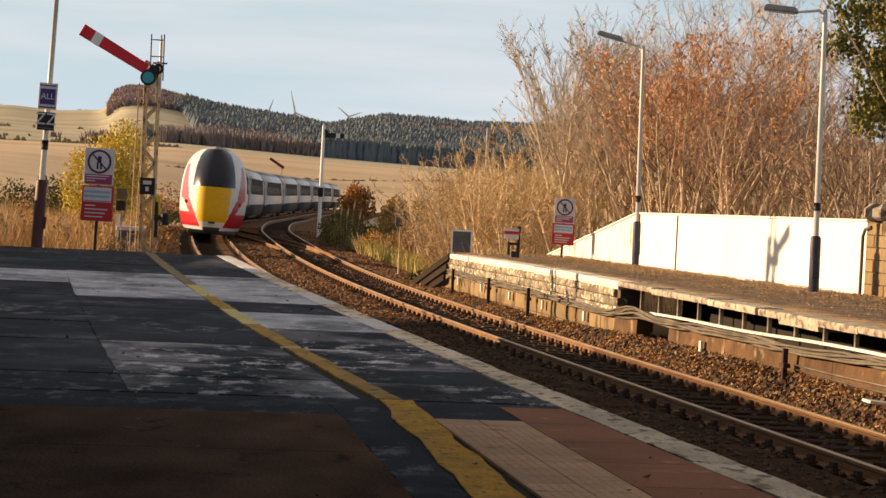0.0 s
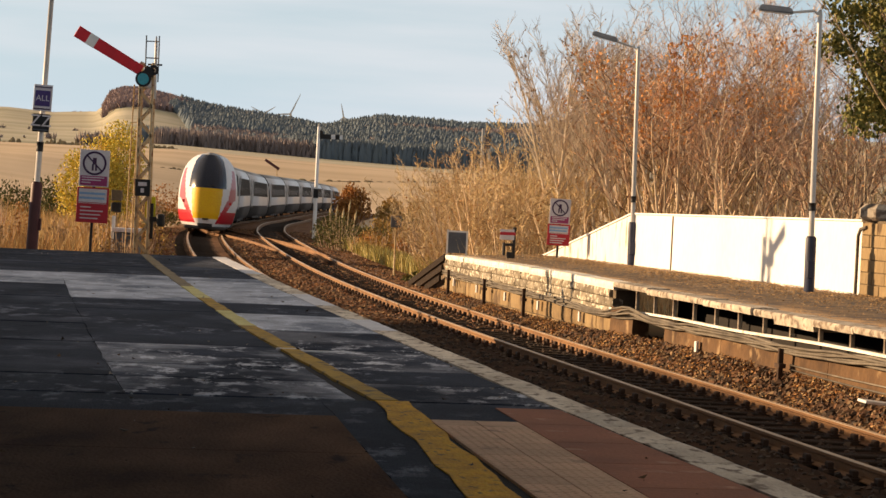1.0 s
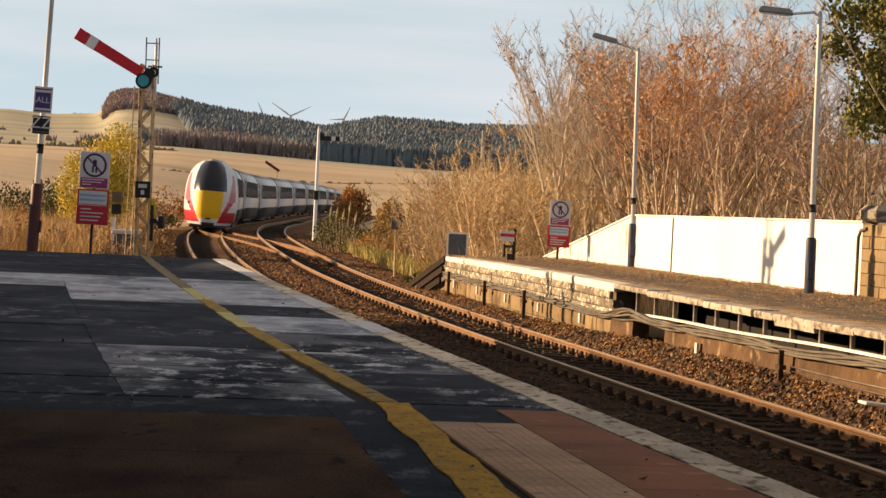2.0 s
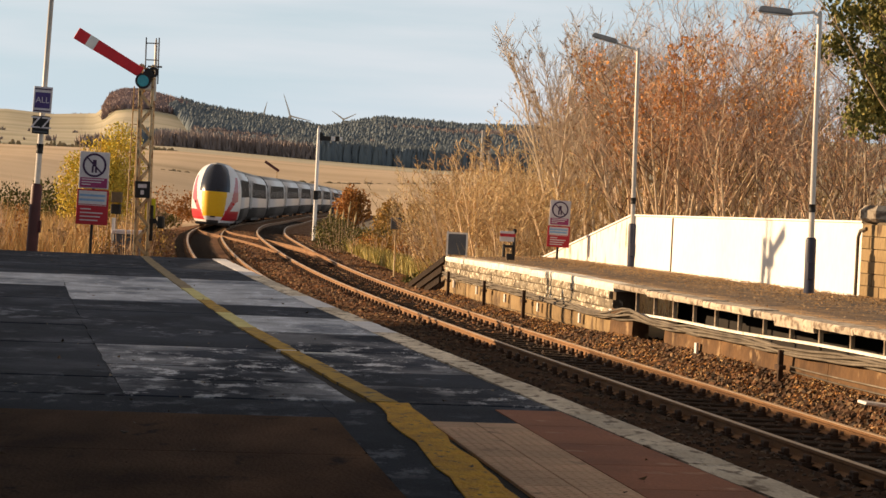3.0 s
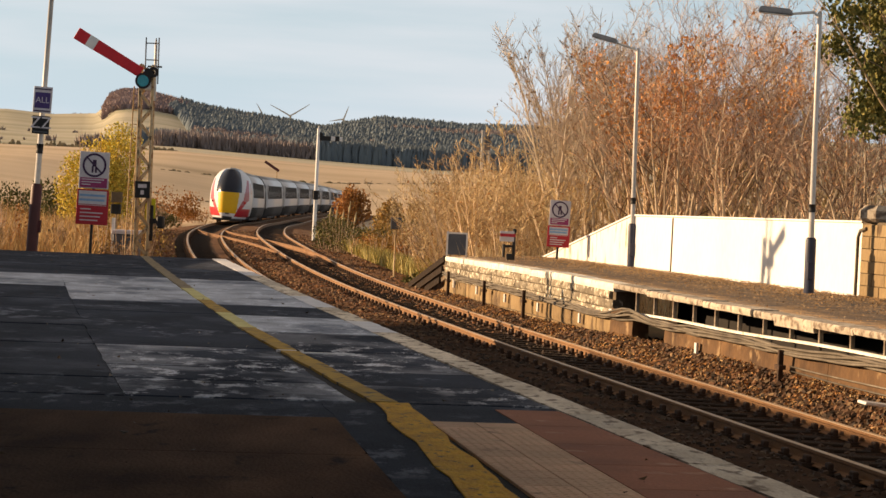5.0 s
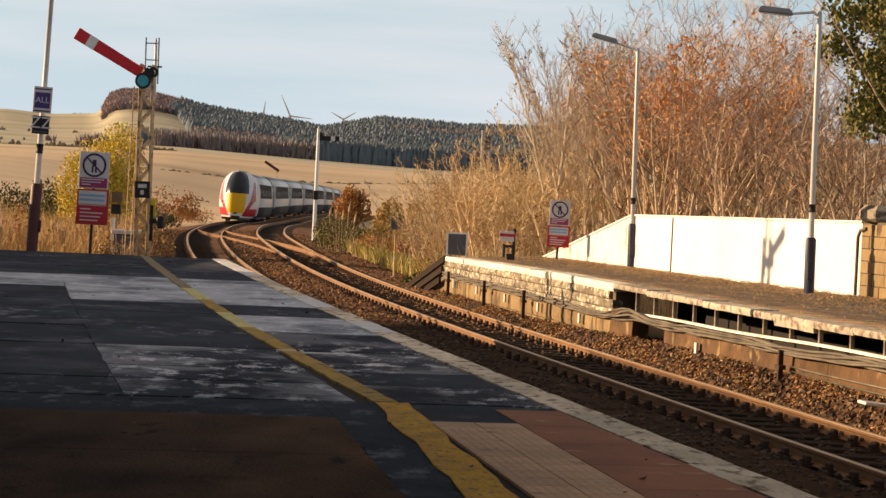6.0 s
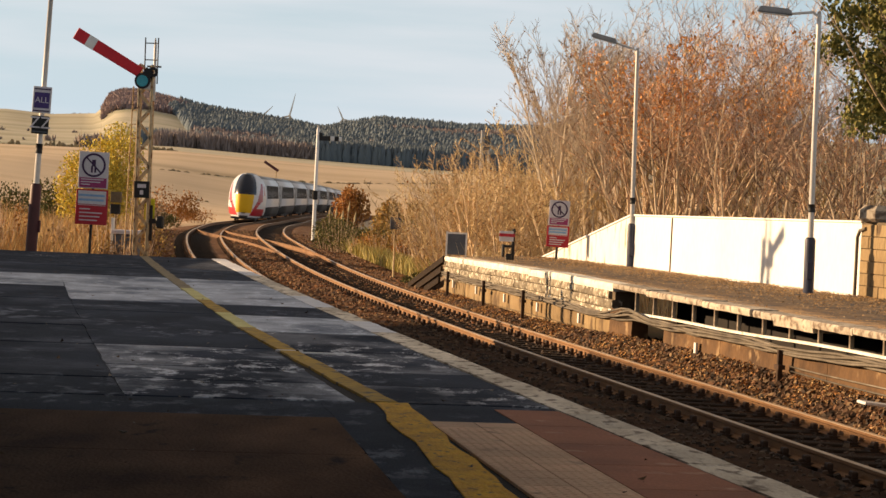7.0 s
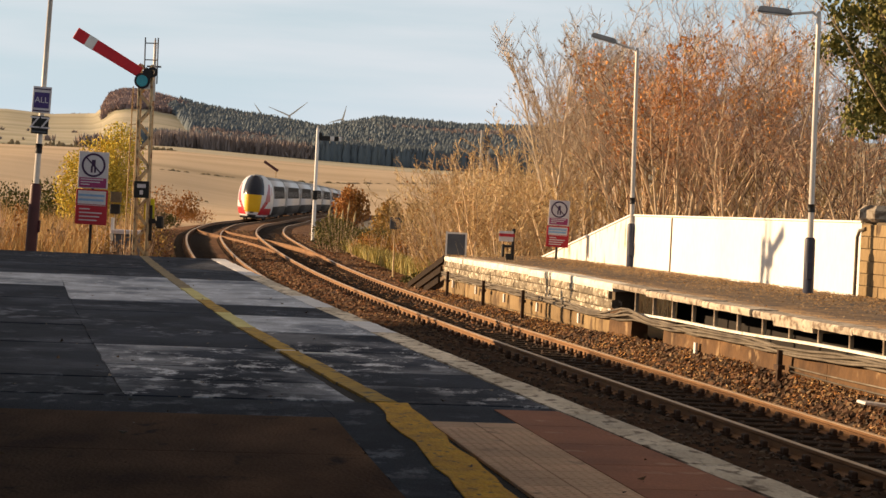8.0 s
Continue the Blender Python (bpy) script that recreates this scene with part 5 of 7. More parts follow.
    box(bm, 0.02, 0.24, 0.17, 0.20, 1.86, 2.34, bevel=0.01)
    part("yellow_plate", bm, M["hi_yellow"], g, "yellow plate behind the mast")
    bm = B()
    box(bm, 0.16, 0.22, -0.02, 0.04, 1.45, 2.2), box(bm, 0.12, 0.42, -0.04, 0.04, 1.82, 1.92), box(bm, 0.3, 0.46, -0.1, 0.1, 1.72, 1.98, bevel=0.03)
    part("counterweight", bm, M["black"], g)
    return g


semaphore_signal()


def far_signal():
    g = thing("bracket_signal", "white signal post with a small arm seen from behind", "railway signal", at=pose(-6.42, 112, -1.3))
    bm = B()
    tube(bm, [(0, 0, 0), (0, 0, 5.75), (0, 0, 5.95)], [0.10, 0.075, 0.02], 10)
    part("post", bm, M["white"], g)
    bm = B()
    box(bm, 0.05, 1.20, -0.03, 0.01, 5.22, 5.45, bevel=0.01)
    arm = part("arm", bm, M["black"], g)
    for x0, x1 in ((0.62, 0.82), (1.04, 1.19)):
        bm = B()
        box(bm, x0, x1, -0.036, -0.0305, 5.225, 5.445)
        part("white_stripe", bm, M["white"], arm)
    bm = B()
    disc(bm, 0.13, -0.05, 16, 5.5, 0.1, 0.0, 0.08)
    part("spectacle", bm, M["black"], g)
    bm = B()
    box(bm, -0.12, 0.12, -0.12, 0.12, 2.3, 2.75, bevel=0.02)
    part("lamp_case", bm, M["black"], g)
    h = thing("distant_semaphore", "thin distant signal with a raised dark arm", "railway signal", at=pose(-24.7, 330, -2.2))
    bm = B()
    tube(bm, [(0, 0, 0), (0, 0, 6.6)], [0.09, 0.06], 8)
    part("post", bm, M["mast"], h)
    bm = B()
    box(bm, -2.1, 0.35, -0.04, 0.04, -0.20, 0.20, Matrix.Translation((0, -0.12, 6.3)) @ Matrix.Rotation(radians(32), 4, "Y"), bevel=0.02)
    part("arm", bm, M["pole_maroon"], h)


far_signal()


def white_post():
    g = thing("white_post", "white post with a small grey case beyond the thicket", "post", at=pose(1.95, 120, -1.2))
    bm = B()
    tube(bm, [(-0.18, 0, 0), (-0.18, 0, 6.25)], [0.09, 0.07], 8)
    part("post", bm, M["white"], g)
    bm = B()
    tube(bm, [(0.2, 0, 0), (0.2, 0, 5.9)], [0.05, 0.05], 8)
    part("stay", bm, M["white"], g)
    bm = B()
    box(bm, -0.08, 0.24, -0.12, 0.12, 5.2, 5.95, bevel=0.02)
    part("case", bm, M["grey"], g)


white_post()


def shunt_signal():
    g = thing("shunting_signal", "small ground signal with a red striped white board", "railway signal", at=pose(1.60, 52.3, OPP_Z))
    bm = B()
    box(bm, -0.035, 0.035, -0.03, 0.03, 0, 0.68, bevel=0.008), box(bm, -0.22, 0.0, -0.04, 0.04, 0.28, 0.34), box(bm, -0.26, -0.19, -0.05, 0.05, 0.06, 0.36, bevel=0.02)
    box(bm, -0.16, -0.02, -0.08, 0.08, 0.0, 0.14, bevel=0.02), box(bm, -0.04, 0.05, -0.05, 0.05, 0.62, 0.72, bevel=0.02)
    part("stand", bm, M["black"], g)
    bm = B()
    box(bm, -0.33, 0.0, -0.065, -0.045, 0.42, 0.66, bevel=0.004)
    b = part("board", bm, M["sign_white"], g)
    bm = B()
    box(bm, -0.33, 0.03, -0.072, -0.0655, 0.53, 0.60)
    part("red_stripe", bm, M["sign_red"], b)


shunt_signal()


def end_panel():
    g = thing("platform_end_panel", "grey panel in a white frame at the far platform's end", "panel", at=pose(0.325, 57.35, opp_z(57.35)) @ Matrix.Scale(1.07, 4))
    bm = B()
    box(bm, -0.21, 0.21, -0.02, 0.02, 0.03, 0.52)
    part("panel", bm, M["grey"], g)
    bm = B()
    box(bm, -0.25, -0.21, -0.03, 0.03, 0, 0.58), box(bm, 0.21, 0.25, -0.03, 0.03, 0, 0.56), box(bm, -0.21, 0.21, -0.03, 0.03, 0.52, 0.56)
    part("frame", bm, M["white"], g)


end_panel()


def trackside_cabinet():
    g = thing("trackside_cabinet", "low dark cabinet with a pale lid beside the signal", "cabinet", at=pose(-7.12, 51.0, -1.25))
    bm = B()
    box(bm, -0.27, 0.30, -0.25, 0.25, 0, 1.55, bevel=0.02)
    part("body", bm, M["grey"], g)
    bm = B()
    box(bm, -0.30, 0.32, -0.28, 0.28, 1.55, 1.64, bevel=0.01)
    part("lid", bm, M["sign_white"], g)
    bm = B()
    box(bm, -0.33, -0.275, -0.1, 0.1, 0.2, 1.9)
    part("pipe", bm, M["white"], g)
    h = thing("trackside_box", "two small dark boxes on a stake", "box", at=pose(-7.46, 51.6, -1.25))
    bm = B()
    tube(bm, [(0, 0, 0), (0, 0, 2.2)], 0.025, 6)
    part("stake", bm, M["mast"], h)
    bm = B()
    box(bm, -0.12, 0.12, -0.08, 0.08, 2.24, 2.48, bevel=0.01)
    part("upper_box", bm, M["mortar"], h)
    bm = B()
    box(bm, -0.12, 0.10, -0.08, 0.08, 1.98, 2.2, bevel=0.01)
    part("lower_box", bm, M["black"], h)
    k = thing("trackside_sign", "small dark square board on a stake by the track", "sign", at=pose(-1.50, 70, -1.1))
    bm = B()
    tube(bm, [(0, 0, 0), (0, 0, 1.6)], 0.03, 6)
    part("stake", bm, M["mast"], k)
    bm = B()
    box(bm, -0.17, 0.17, -0.03, 0.03, 1.5, 1.86, bevel=0.01)
    part("board", bm, M["grey"], k)


trackside_cabinet()


# ---------------------------------------------------------------- the train
T = {
    "white": mat("train_white", (0.70, 0.70, 0.71), (0.64, 0.64, 0.66), 0.35, 0, 0.8, 20, 0.0),
    "red": mat("train_red", (0.55, 0.012, 0.030), (0.48, 0.010, 0.026), 0.35, 0, 0.8, 20, 0.0),
    "pink": mat("train_red_fade", (0.44, 0.085, 0.11), (0.38, 0.07, 0.095), 0.35, 0, 0.8, 20, 0.0),
    "yellow": mat("train_yellow", (0.80, 0.47, 0.012), (0.74, 0.42, 0.012), 0.4, 0, 1.0, 20, 0.0),
    "glass": mat("train_glass", (0.010, 0.012, 0.016), (0.014, 0.016, 0.02), 0.45, 0, 1.0, 20, 0.0, spec=0.01),
    "roof": mat("train_roof", (0.34, 0.35, 0.36), (0.27, 0.28, 0.29), 0.5, 0.1, 1.0, 20, 0.0),
    "skirt": mat("train_underframe", (0.055, 0.052, 0.050), (0.035, 0.033, 0.032), 0.7, 0, 1.5, 20, 0.1),
    "screen": mat("train_windscreen", (0.016, 0.022, 0.036), (0.026, 0.033, 0.050), 0.22, 0, 1.0, 20, 0.0, spec=0.3),
    "tail": mat("tail_lamp", (0.42, 0.02, 0.02), (0.42, 0.02, 0.02), 0.4, 0, 1, 10, 0.0, emit=0.12),
}
HALF = [(0.32, 1.10), (0.55, 1.24), (0.85, 1.31), (1.15, 1.345), (1.45, 1.355), (1.75, 1.35), (2.05, 1.335), (2.35, 1.30), (2.65, 1.24),
        (2.92, 1.15), (3.15, 1.02), (3.33, 0.86), (3.47, 0.66), (3.56, 0.44), (3.60, 0.24)]
CAR_L, PITCH = 25.4, 26.0


def car_shell(y0, y1, ends=True):
    """The straight shell; materials: white side, roof, underframe."""
    bm = B()
    ring = [(-w, z) for z, w in HALF] + [(w, z) for z, w in reversed(HALF)]
    r0 = [bm.verts.new((x, y0, z)) for x, z in ring]
    r1 = [bm.verts.new((x, y1, z)) for x, z in ring]
    n = len(ring)
    for k in range(n):
        j = (k + 1) % n
        f = bm.faces.new((r0[j], r0[k], r1[k], r1[j]))
        zm = (ring[k][1] + ring[j][1]) / 2
        f.material_index = 1 if zm > 3.3 else (2 if zm < 1.1 else 0)
        f.smooth = k != n - 1
    if ends:
        bm.faces.new(r0).material_index = 2
        bm.faces.new(r1[::-1]).material_index = 2
    return bm


NOSE_TALL = 1.03


def nose_y(c, z):
    return -12.9 + 2.5 * abs(c) ** 2.7 + (0.60 * max(0.0, z - 2.0) ** 1.4) + 0.10 * max(0, 0.9 - z)


def nose_shell():
    """Materials: white, yellow, glass, red, faded red, roof, underframe."""
    bm = B()
    rows, cols = [], [i / 44 for i in range(-44, 45)]
    zs = []
    for (za, wa), (zb, wb) in zip(HALF[:-1], HALF[1:]):
        zs += [(za + (zb - za) * k / 9, wa + (wb - wa) * k / 9) for k in range(9)]
    zs.append(HALF[-1])
    for z, w in zs:
        rows.append([bm.verts.new((c * w, nose_y(c, z), z * NOSE_TALL)) for c in cols])
    for j in range(len(rows) - 1):
        z = (zs[j][0] + zs[j + 1][0]) / 2
        for i in range(len(cols) - 1):
            a = abs(cols[i] + cols[i + 1]) / 2
            f = bm.faces.new((rows[j][i], rows[j][i + 1], rows[j + 1][i + 1], rows[j + 1][i]))
            f.smooth = True
            if z > 3.50:
                k = 5
            elif z < 0.46:
                k = 0 if a > 0.3 else 6
            elif z > 2.03:
                k = 2 if a < 0.635 + 0.05 * max(0, z - 2.9) else (4 if z < 2.85 and 0.77 + 0.12 * (z - 2.0) < a < 0.95 else 0)
            elif z > 0.64 and a < 0.53 - 0.055 * (2.03 - z):
                k = 1
            elif z < 1.0 and a > 0.49:
                k = 3
            elif z <= 1.5 and 0.54 + 0.30 * (z - 1.0) < a < 0.70 + 0.40 * (z - 1.0):
                k = 4 if z > 1.22 else 3
            elif z > 1.5 and 0.715 + 0.10 * (z - 1.5) < a < 0.95:
                k = 4
            else:
                k = 0
            f.material_index = k
    # sides and roof back to the straight shell
    yb = -7.4
    for s, ci in ((-1, 0), (1, len(cols) - 1)):
        back = [bm.verts.new((s * w, yb, z)) for z, w in zs]
        mid = [bm.verts.new((s * w, (2 * rows[j][ci].co.y + yb) / 3, z * (1 + (NOSE_TALL - 1) * 0.6))) for j, (z, w) in enumerate(zs)]
        for j in range(len(rows) - 1):
            z = (zs[j][0] + zs[j + 1][0]) / 2
            for q0, q1, near in ((rows, mid, True), (mid, back, False)):
                a0, a1 = (q0[j][ci], q0[j + 1][ci]) if q0 is rows else (q0[j], q0[j + 1])
                b0, b1 = q1[j], q1[j + 1]
                f = bm.faces.new((a0, b0, b1, a1) if s > 0 else (b0, a0, a1, b1))
                f.smooth = True
                f.material_index = 5 if z > 3.3 else (6 if z < 0.5 else (3 if z < 1.0 and near else (4 if near and 2.0 < z < 2.7 else 0)))
    bmesh.ops.recalc_face_normals(bm, faces=bm.faces)
    return bm


def only(bm, keep):
    """The faces of some materials alone."""
    bmesh.ops.delete(bm, geom=[f for f in bm.faces if f.material_index not in keep], context="FACES")
    return bm


def bogie_mesh():
    bm = B()
    for sx in (-1.02, 1.02):
        box(bm, sx - 0.08, sx + 0.08, -1.7, 1.7, 0.42, 0.66, bevel=0.03)
    box(bm, -1.0, 1.0, -0.3, 0.3, 0.4, 0.7)
    return mesh_of("bogie", bm, T["skirt"])


def wheel_mesh():
    bm = B()
    tube(bm, [(-0.07, 0, 0), (0.07, 0, 0)], [0.42, 0.42], 20)
    return mesh_of("wheel", bm, M["chair"])


def window_mesh(w):
    bm = B()
    box(bm, -0.012, 0.012, -w / 2, w / 2, -0.52, 0.52, bevel=0.006)
    return mesh_of("window", bm, T["glass"])


BOGIE, WHEEL, WIN = bogie_mesh(), wheel_mesh(), window_mesh(1.62)


def train_car(tail):
    g = thing("train_tail_car" if tail else "train_car",
              "white and red express train end car with a yellow nose" if tail else "white express train carriage with dark windows", "train car", group="cars of the train")
    y0 = -7.4 if tail else -CAR_L / 2
    body = part("body", car_shell(y0, CAR_L / 2), [T["white"], T["roof"], T["skirt"]], g)
    if tail:
        mats = [T["white"], T["yellow"], T["screen"], T["red"], T["pink"], T["roof"], T["skirt"]]
        nose = part("nose", only(nose_shell(), (0, 3, 4, 5, 6)), mats, g, "red and white rounded nose")
        part("windscreen", only(nose_shell(), (2,)), mats, nose, "dark windscreen")
        part("front_panel", only(nose_shell(), (1,)), mats, nose, "yellow warning panel")
        for sx in (-1, 1):
            bm = B()
            disc(bm, 0.07, nose_y(0.78, 1.42) - 0.08, 14, 1.42, sx * 1.06, 0, 0.12)
            part("tail_lamp", bm, T["tail"], nose)
        bm = B()
        box(bm, -0.14, 0.14, -12.98, -12.80, 0.62, 0.70, bevel=0.02)
        part("coupler_hatch", bm, T["skirt"], nose)
        bm = B()
        box(bm, -0.95, 0.95, -12.7, -11.0, 0.18, 0.34, bevel=0.05)
        part("lifeguard", bm, T["skirt"], nose)
        bm = B()
        box(bm, -0.02, 0.02, -0.3, 0.3, -0.012, 0.012)
        part("wiper", bm, T["skirt"], nose, at=Matrix.Translation((0.1, nose_y(0.1, 2.2) - 0.03, 2.2)) @ Matrix.Rotation(radians(80), 4, "Z"))
    ys = [-5.2 + 2.05 * i for i in range(8)] if tail else [-9.4 + 2.05 * i for i in range(10)]
    for s in (-1, 1):
        for y in ys:
            w = new("window", WIN)
            w.parent, w.matrix_basis = body, Matrix.Translation((s * 1.300, y, 2.34)) @ Matrix.Rotation(s * radians(-7), 4, "Y")
        for y in ((11.6,) if tail else (-11.4, 11.4)):
            bm = B()
            box(bm, s * 1.35 - 0.012, s * 1.35 + 0.012, y - 0.45, y + 0.45, 1.05, 2.95, bevel=0.006)
            d = part("door", bm, T["roof"], body, "pale grey side door")
    for yb in (-8.75, 8.75):
        b = new("bogie", BOGIE)
        b.parent, b.matrix_basis = g, Matrix.Translation((0, yb, 0))
        for sx in (-0.75, 0.75):
            for dy in (-1.3, 1.3):
                w = new("wheel", WHEEL)
                w.parent, w.matrix_basis = b, Matrix.Translation((sx, dy, 0.42))
    for k, yy in enumerate((-4.9, -2.0, 1.0, 4.2)):
        bm = B()
        box(bm, -1.15, 1.15, yy - 1.2, yy + 1.2, 0.22, 0.9, bevel=0.04)
        part("underfloor_box", bm, T["skirt"], g)
    if not tail:
        bm = B()
        box(bm, -0.7, 0.7, -13.05, -12.65, 0.7, 3.2)
        part("gangway", bm, T["skirt"], g)
    return g


CARS = [train_car(True)]
first = train_car(False)
CARS.append(first)
for _ in range(7):
    CARS.append(copy_thing(first, Matrix.Identity(4)))
ARC_Y = np.linspace(40, 460, 1681)
ARC_S = np.concatenate([[0], np.cumsum(np.sqrt(1 + np.array([line_slope(v) for v in ARC_Y[:-1]]) ** 2) * np.diff(ARC_Y))])


def key_train():
    """The train draws away along the near track."""
    tip = math.degrees(math.atan2(CANT, GAUGE))
    for k, car in enumerate(CARS):
        rows = []
        for i in range(17):
            t = i * 0.5
            nose_at = float(np.interp(91 + 12.8 * t - 0.17 * t * t, ARC_Y, ARC_S))
            mid = nose_at + 12.9 + PITCH * k
            ya, yb = (float(np.interp(mid + e, ARC_S, ARC_Y)) for e in (-8.75, 8.75))
            a, b = on_line(-GAP, ya)[0], on_line(-GAP, yb)[0]
            c = (a + b) / 2
            yaw = -math.degrees(math.atan2(b.x - a.x, b.y - a.y))
            rows.append((t, pose(c.x, c.y, c.z + CANT / 2, math.degrees(math.atan2(b.z - a.z, (b - a).length)), tip, yaw)))
        walk(car, rows)


# ---------------------------------------------------------------- trees and growth
def twig_mesh(name, segs, material, leaves=(), leaf_mat=None, sides=3, limbs=(), limb_mat=None):
    """segs: polylines with radii, as one mesh; limbs: more of them in a second bark; leaves: (place, size, turn)."""
    verts, faces, mats = [], [], []
    for (pts, rad), slot in [(q, 0) for q in segs] + [(q, 1) for q in limbs]:
        n = sides if rad[0] < 0.03 else 6
        base = len(verts)
        for i, p in enumerate(pts):
            d = (pts[min(i + 1, len(pts) - 1)] - pts[max(i - 1, 0)])
            d = d.normalized() if d.length > 1e-6 else Vector((0, 0, 1))
            a = d.orthogonal().normalized()
            b = d.cross(a)
            for k in range(n):
                t = 2 * math.pi * k / n
                verts.append(p + (a * math.cos(t) + b * math.sin(t)) * rad[i])
        for i in range(len(pts) - 1):
            for k in range(n):
                j = (k + 1) % n
                faces.append((base + i * n + k, base + i * n + j, base + (i + 1) * n + j, base + (i + 1) * n + k))
                mats.append(slot)
    for p, s, e in leaves:
        m = e.to_matrix()
        base = len(verts)
        for q in ((-0.5, 0, 0.1), (0, -0.35, 0), (0.5, 0, 0.1), (0, 0.35, 0)):
            verts.append(p + m @ (Vector(q) * s))
        faces.append((base, base + 1, base + 2, base + 3))
        mats.append(1)
    me = bpy.data.meshes.new(name)
    me.from_pydata([tuple(v) for v in verts], [], faces)
    me.materials.append(material)
    if leaf_mat or limb_mat:
        me.materials.append(leaf_mat or limb_mat)
        me.polygons.foreach_set("material_index", mats)
    return me


def grow(seed, height, stems, kids=(9, 6, 5), spread=0.35, lean=0.12, leaf=0.0, leaf_size=0.065, low=0.25, thick=1.0):
    """Limbs, twigs and leaf places of a bare deciduous tree with several stems."""
    r = random.Random(seed)
    limbs, twigs, leaves = [], [], []

    def rod(p, d, ln, rad, lev):
        pts, rads = [p.copy()], [rad]
        n = 5 if lev == 0 else (3 if lev < 3 else 2)
        for i in range(n):
            d = (d + Vector((r.gauss(0, 0.07), r.gauss(0, 0.07), r.gauss(0, 0.05) + (0.05 if lev else 0.02))) * (1 + 0.6 * lev)).normalized()
            p = p + d * (ln / n)
            pts.append(p.copy())
            rads.append(rad * (1 - 0.78 * (i + 1) / n))
        (limbs if lev < 2 else twigs).append((pts, rads))
        if lev >= len(kids):
            if r.random() < leaf:
                for _ in range(3):
                    leaves.append((pts[r.randrange(1, len(pts))] + Vector([r.gauss(0, 0.05) for _ in "xyz"]), leaf_size * r.uniform(0.6, 1.3), Euler([r.uniform(0, 6.3) for _ in "xyz"])))
            return
        for k in range(kids[lev]):
            t = low + (1 - low) * (k + r.random()) / kids[lev] if lev == 0 else 0.2 + 0.8 * (k + r.random()) / kids[lev]
            i = min(int(t * n), n - 1)
            f = t * n - i
            q = pts[i].lerp(pts[i + 1], min(1, f))
            az = r.uniform(0, 2 * math.pi)
            side = Vector((math.cos(az), math.sin(az), 0.15))
            cd = (d * (1.0 if lev == 0 else 0.8) + side * (0.55 + spread) * r.uniform(0.6, 1.2)).normalized()
            cl = ln * (0.46 if lev == 0 else 0.5) * r.uniform(0.6, 1.15) * (1.1 - 0.45 * t)
            rod(q, cd, cl, max(0.006, rads[i] * 0.55 * r.uniform(0.6, 1.0)), lev + 1)

    for s in range(stems):
        az = r.uniform(0, 6.28)
        off = Vector((math.cos(az), math.sin(az), 0)) * (0.0 if stems == 1 else r.uniform(0.15, 0.7))
        d = Vector((off.x * lean * 2 + r.gauss(0, 0.06), off.y * lean * 2 + r.gauss(0, 0.06), 1)).normalized()
        rod(off + Vector((0, 0, -0.15)), d, height * r.uniform(0.75, 1.05), height * 0.0075 * thick * r.uniform(0.8, 1.2), 0)
    return limbs, twigs, leaves


LEAF_ORANGE = island_mat("russet_leaves", [(0.588, 0.239, 0.069), (0.756, 0.349, 0.112), (0.463, 0.196, 0.069), (0.672, 0.405, 0.168)])
LEAF_YELLOW = island_mat("yellow_green_leaves", [(0.640, 0.512, 0.077), (0.794, 0.614, 0.128), (0.435, 0.384, 0.070), (0.691, 0.486, 0.109)])
LEAF_GREEN = island_mat("olive_leaves", [(0.07, 0.085, 0.02), (0.12, 0.12, 0.03), (0.055, 0.07, 0.02), (0.17, 0.145, 0.045)])
LEAF_RUST = island_mat("rust_leaves", [(0.38, 0.155, 0.035), (0.46, 0.21, 0.055), (0.26, 0.11, 0.028)])
LEAF_OLIVE = island_mat("sunlit_bramble_leaves", [(0.09, 0.09, 0.022), (0.17, 0.145, 0.04), (0.06, 0.068, 0.018), (0.22, 0.165, 0.05)])
LEAF_GOLD = island_mat("golden_leaves", [(0.40, 0.22, 0.05), (0.48, 0.30, 0.09), (0.30, 0.17, 0.05), (0.36, 0.27, 0.09)])
LEAF_BROWN = island_mat("brown_leaves", [(0.24, 0.16, 0.09), (0.30, 0.20, 0.12), (0.18, 0.12, 0.07)])
NEEDLE = island_mat("pine_needles", [(0.05, 0.065, 0.018), (0.11, 0.125, 0.032), (0.20, 0.19, 0.05), (0.33, 0.28, 0.09), (0.07, 0.085, 0.022)])


def tree(name, label, category, parts, bark, twig_m, leaf_m, at, group="", limbs=(), limb_mat=None):
    trunks, twigs, leaves = parts
    g = thing(name, label, category, at=at, group=group)
    t = new("trunk", twig_mesh("trunk", trunks, bark, limbs=limbs, limb_mat=limb_mat))
    c = new("crown", twig_mesh("crown", twigs, twig_m, leaves, leaf_m))
    t.parent = c.parent = g
    return g


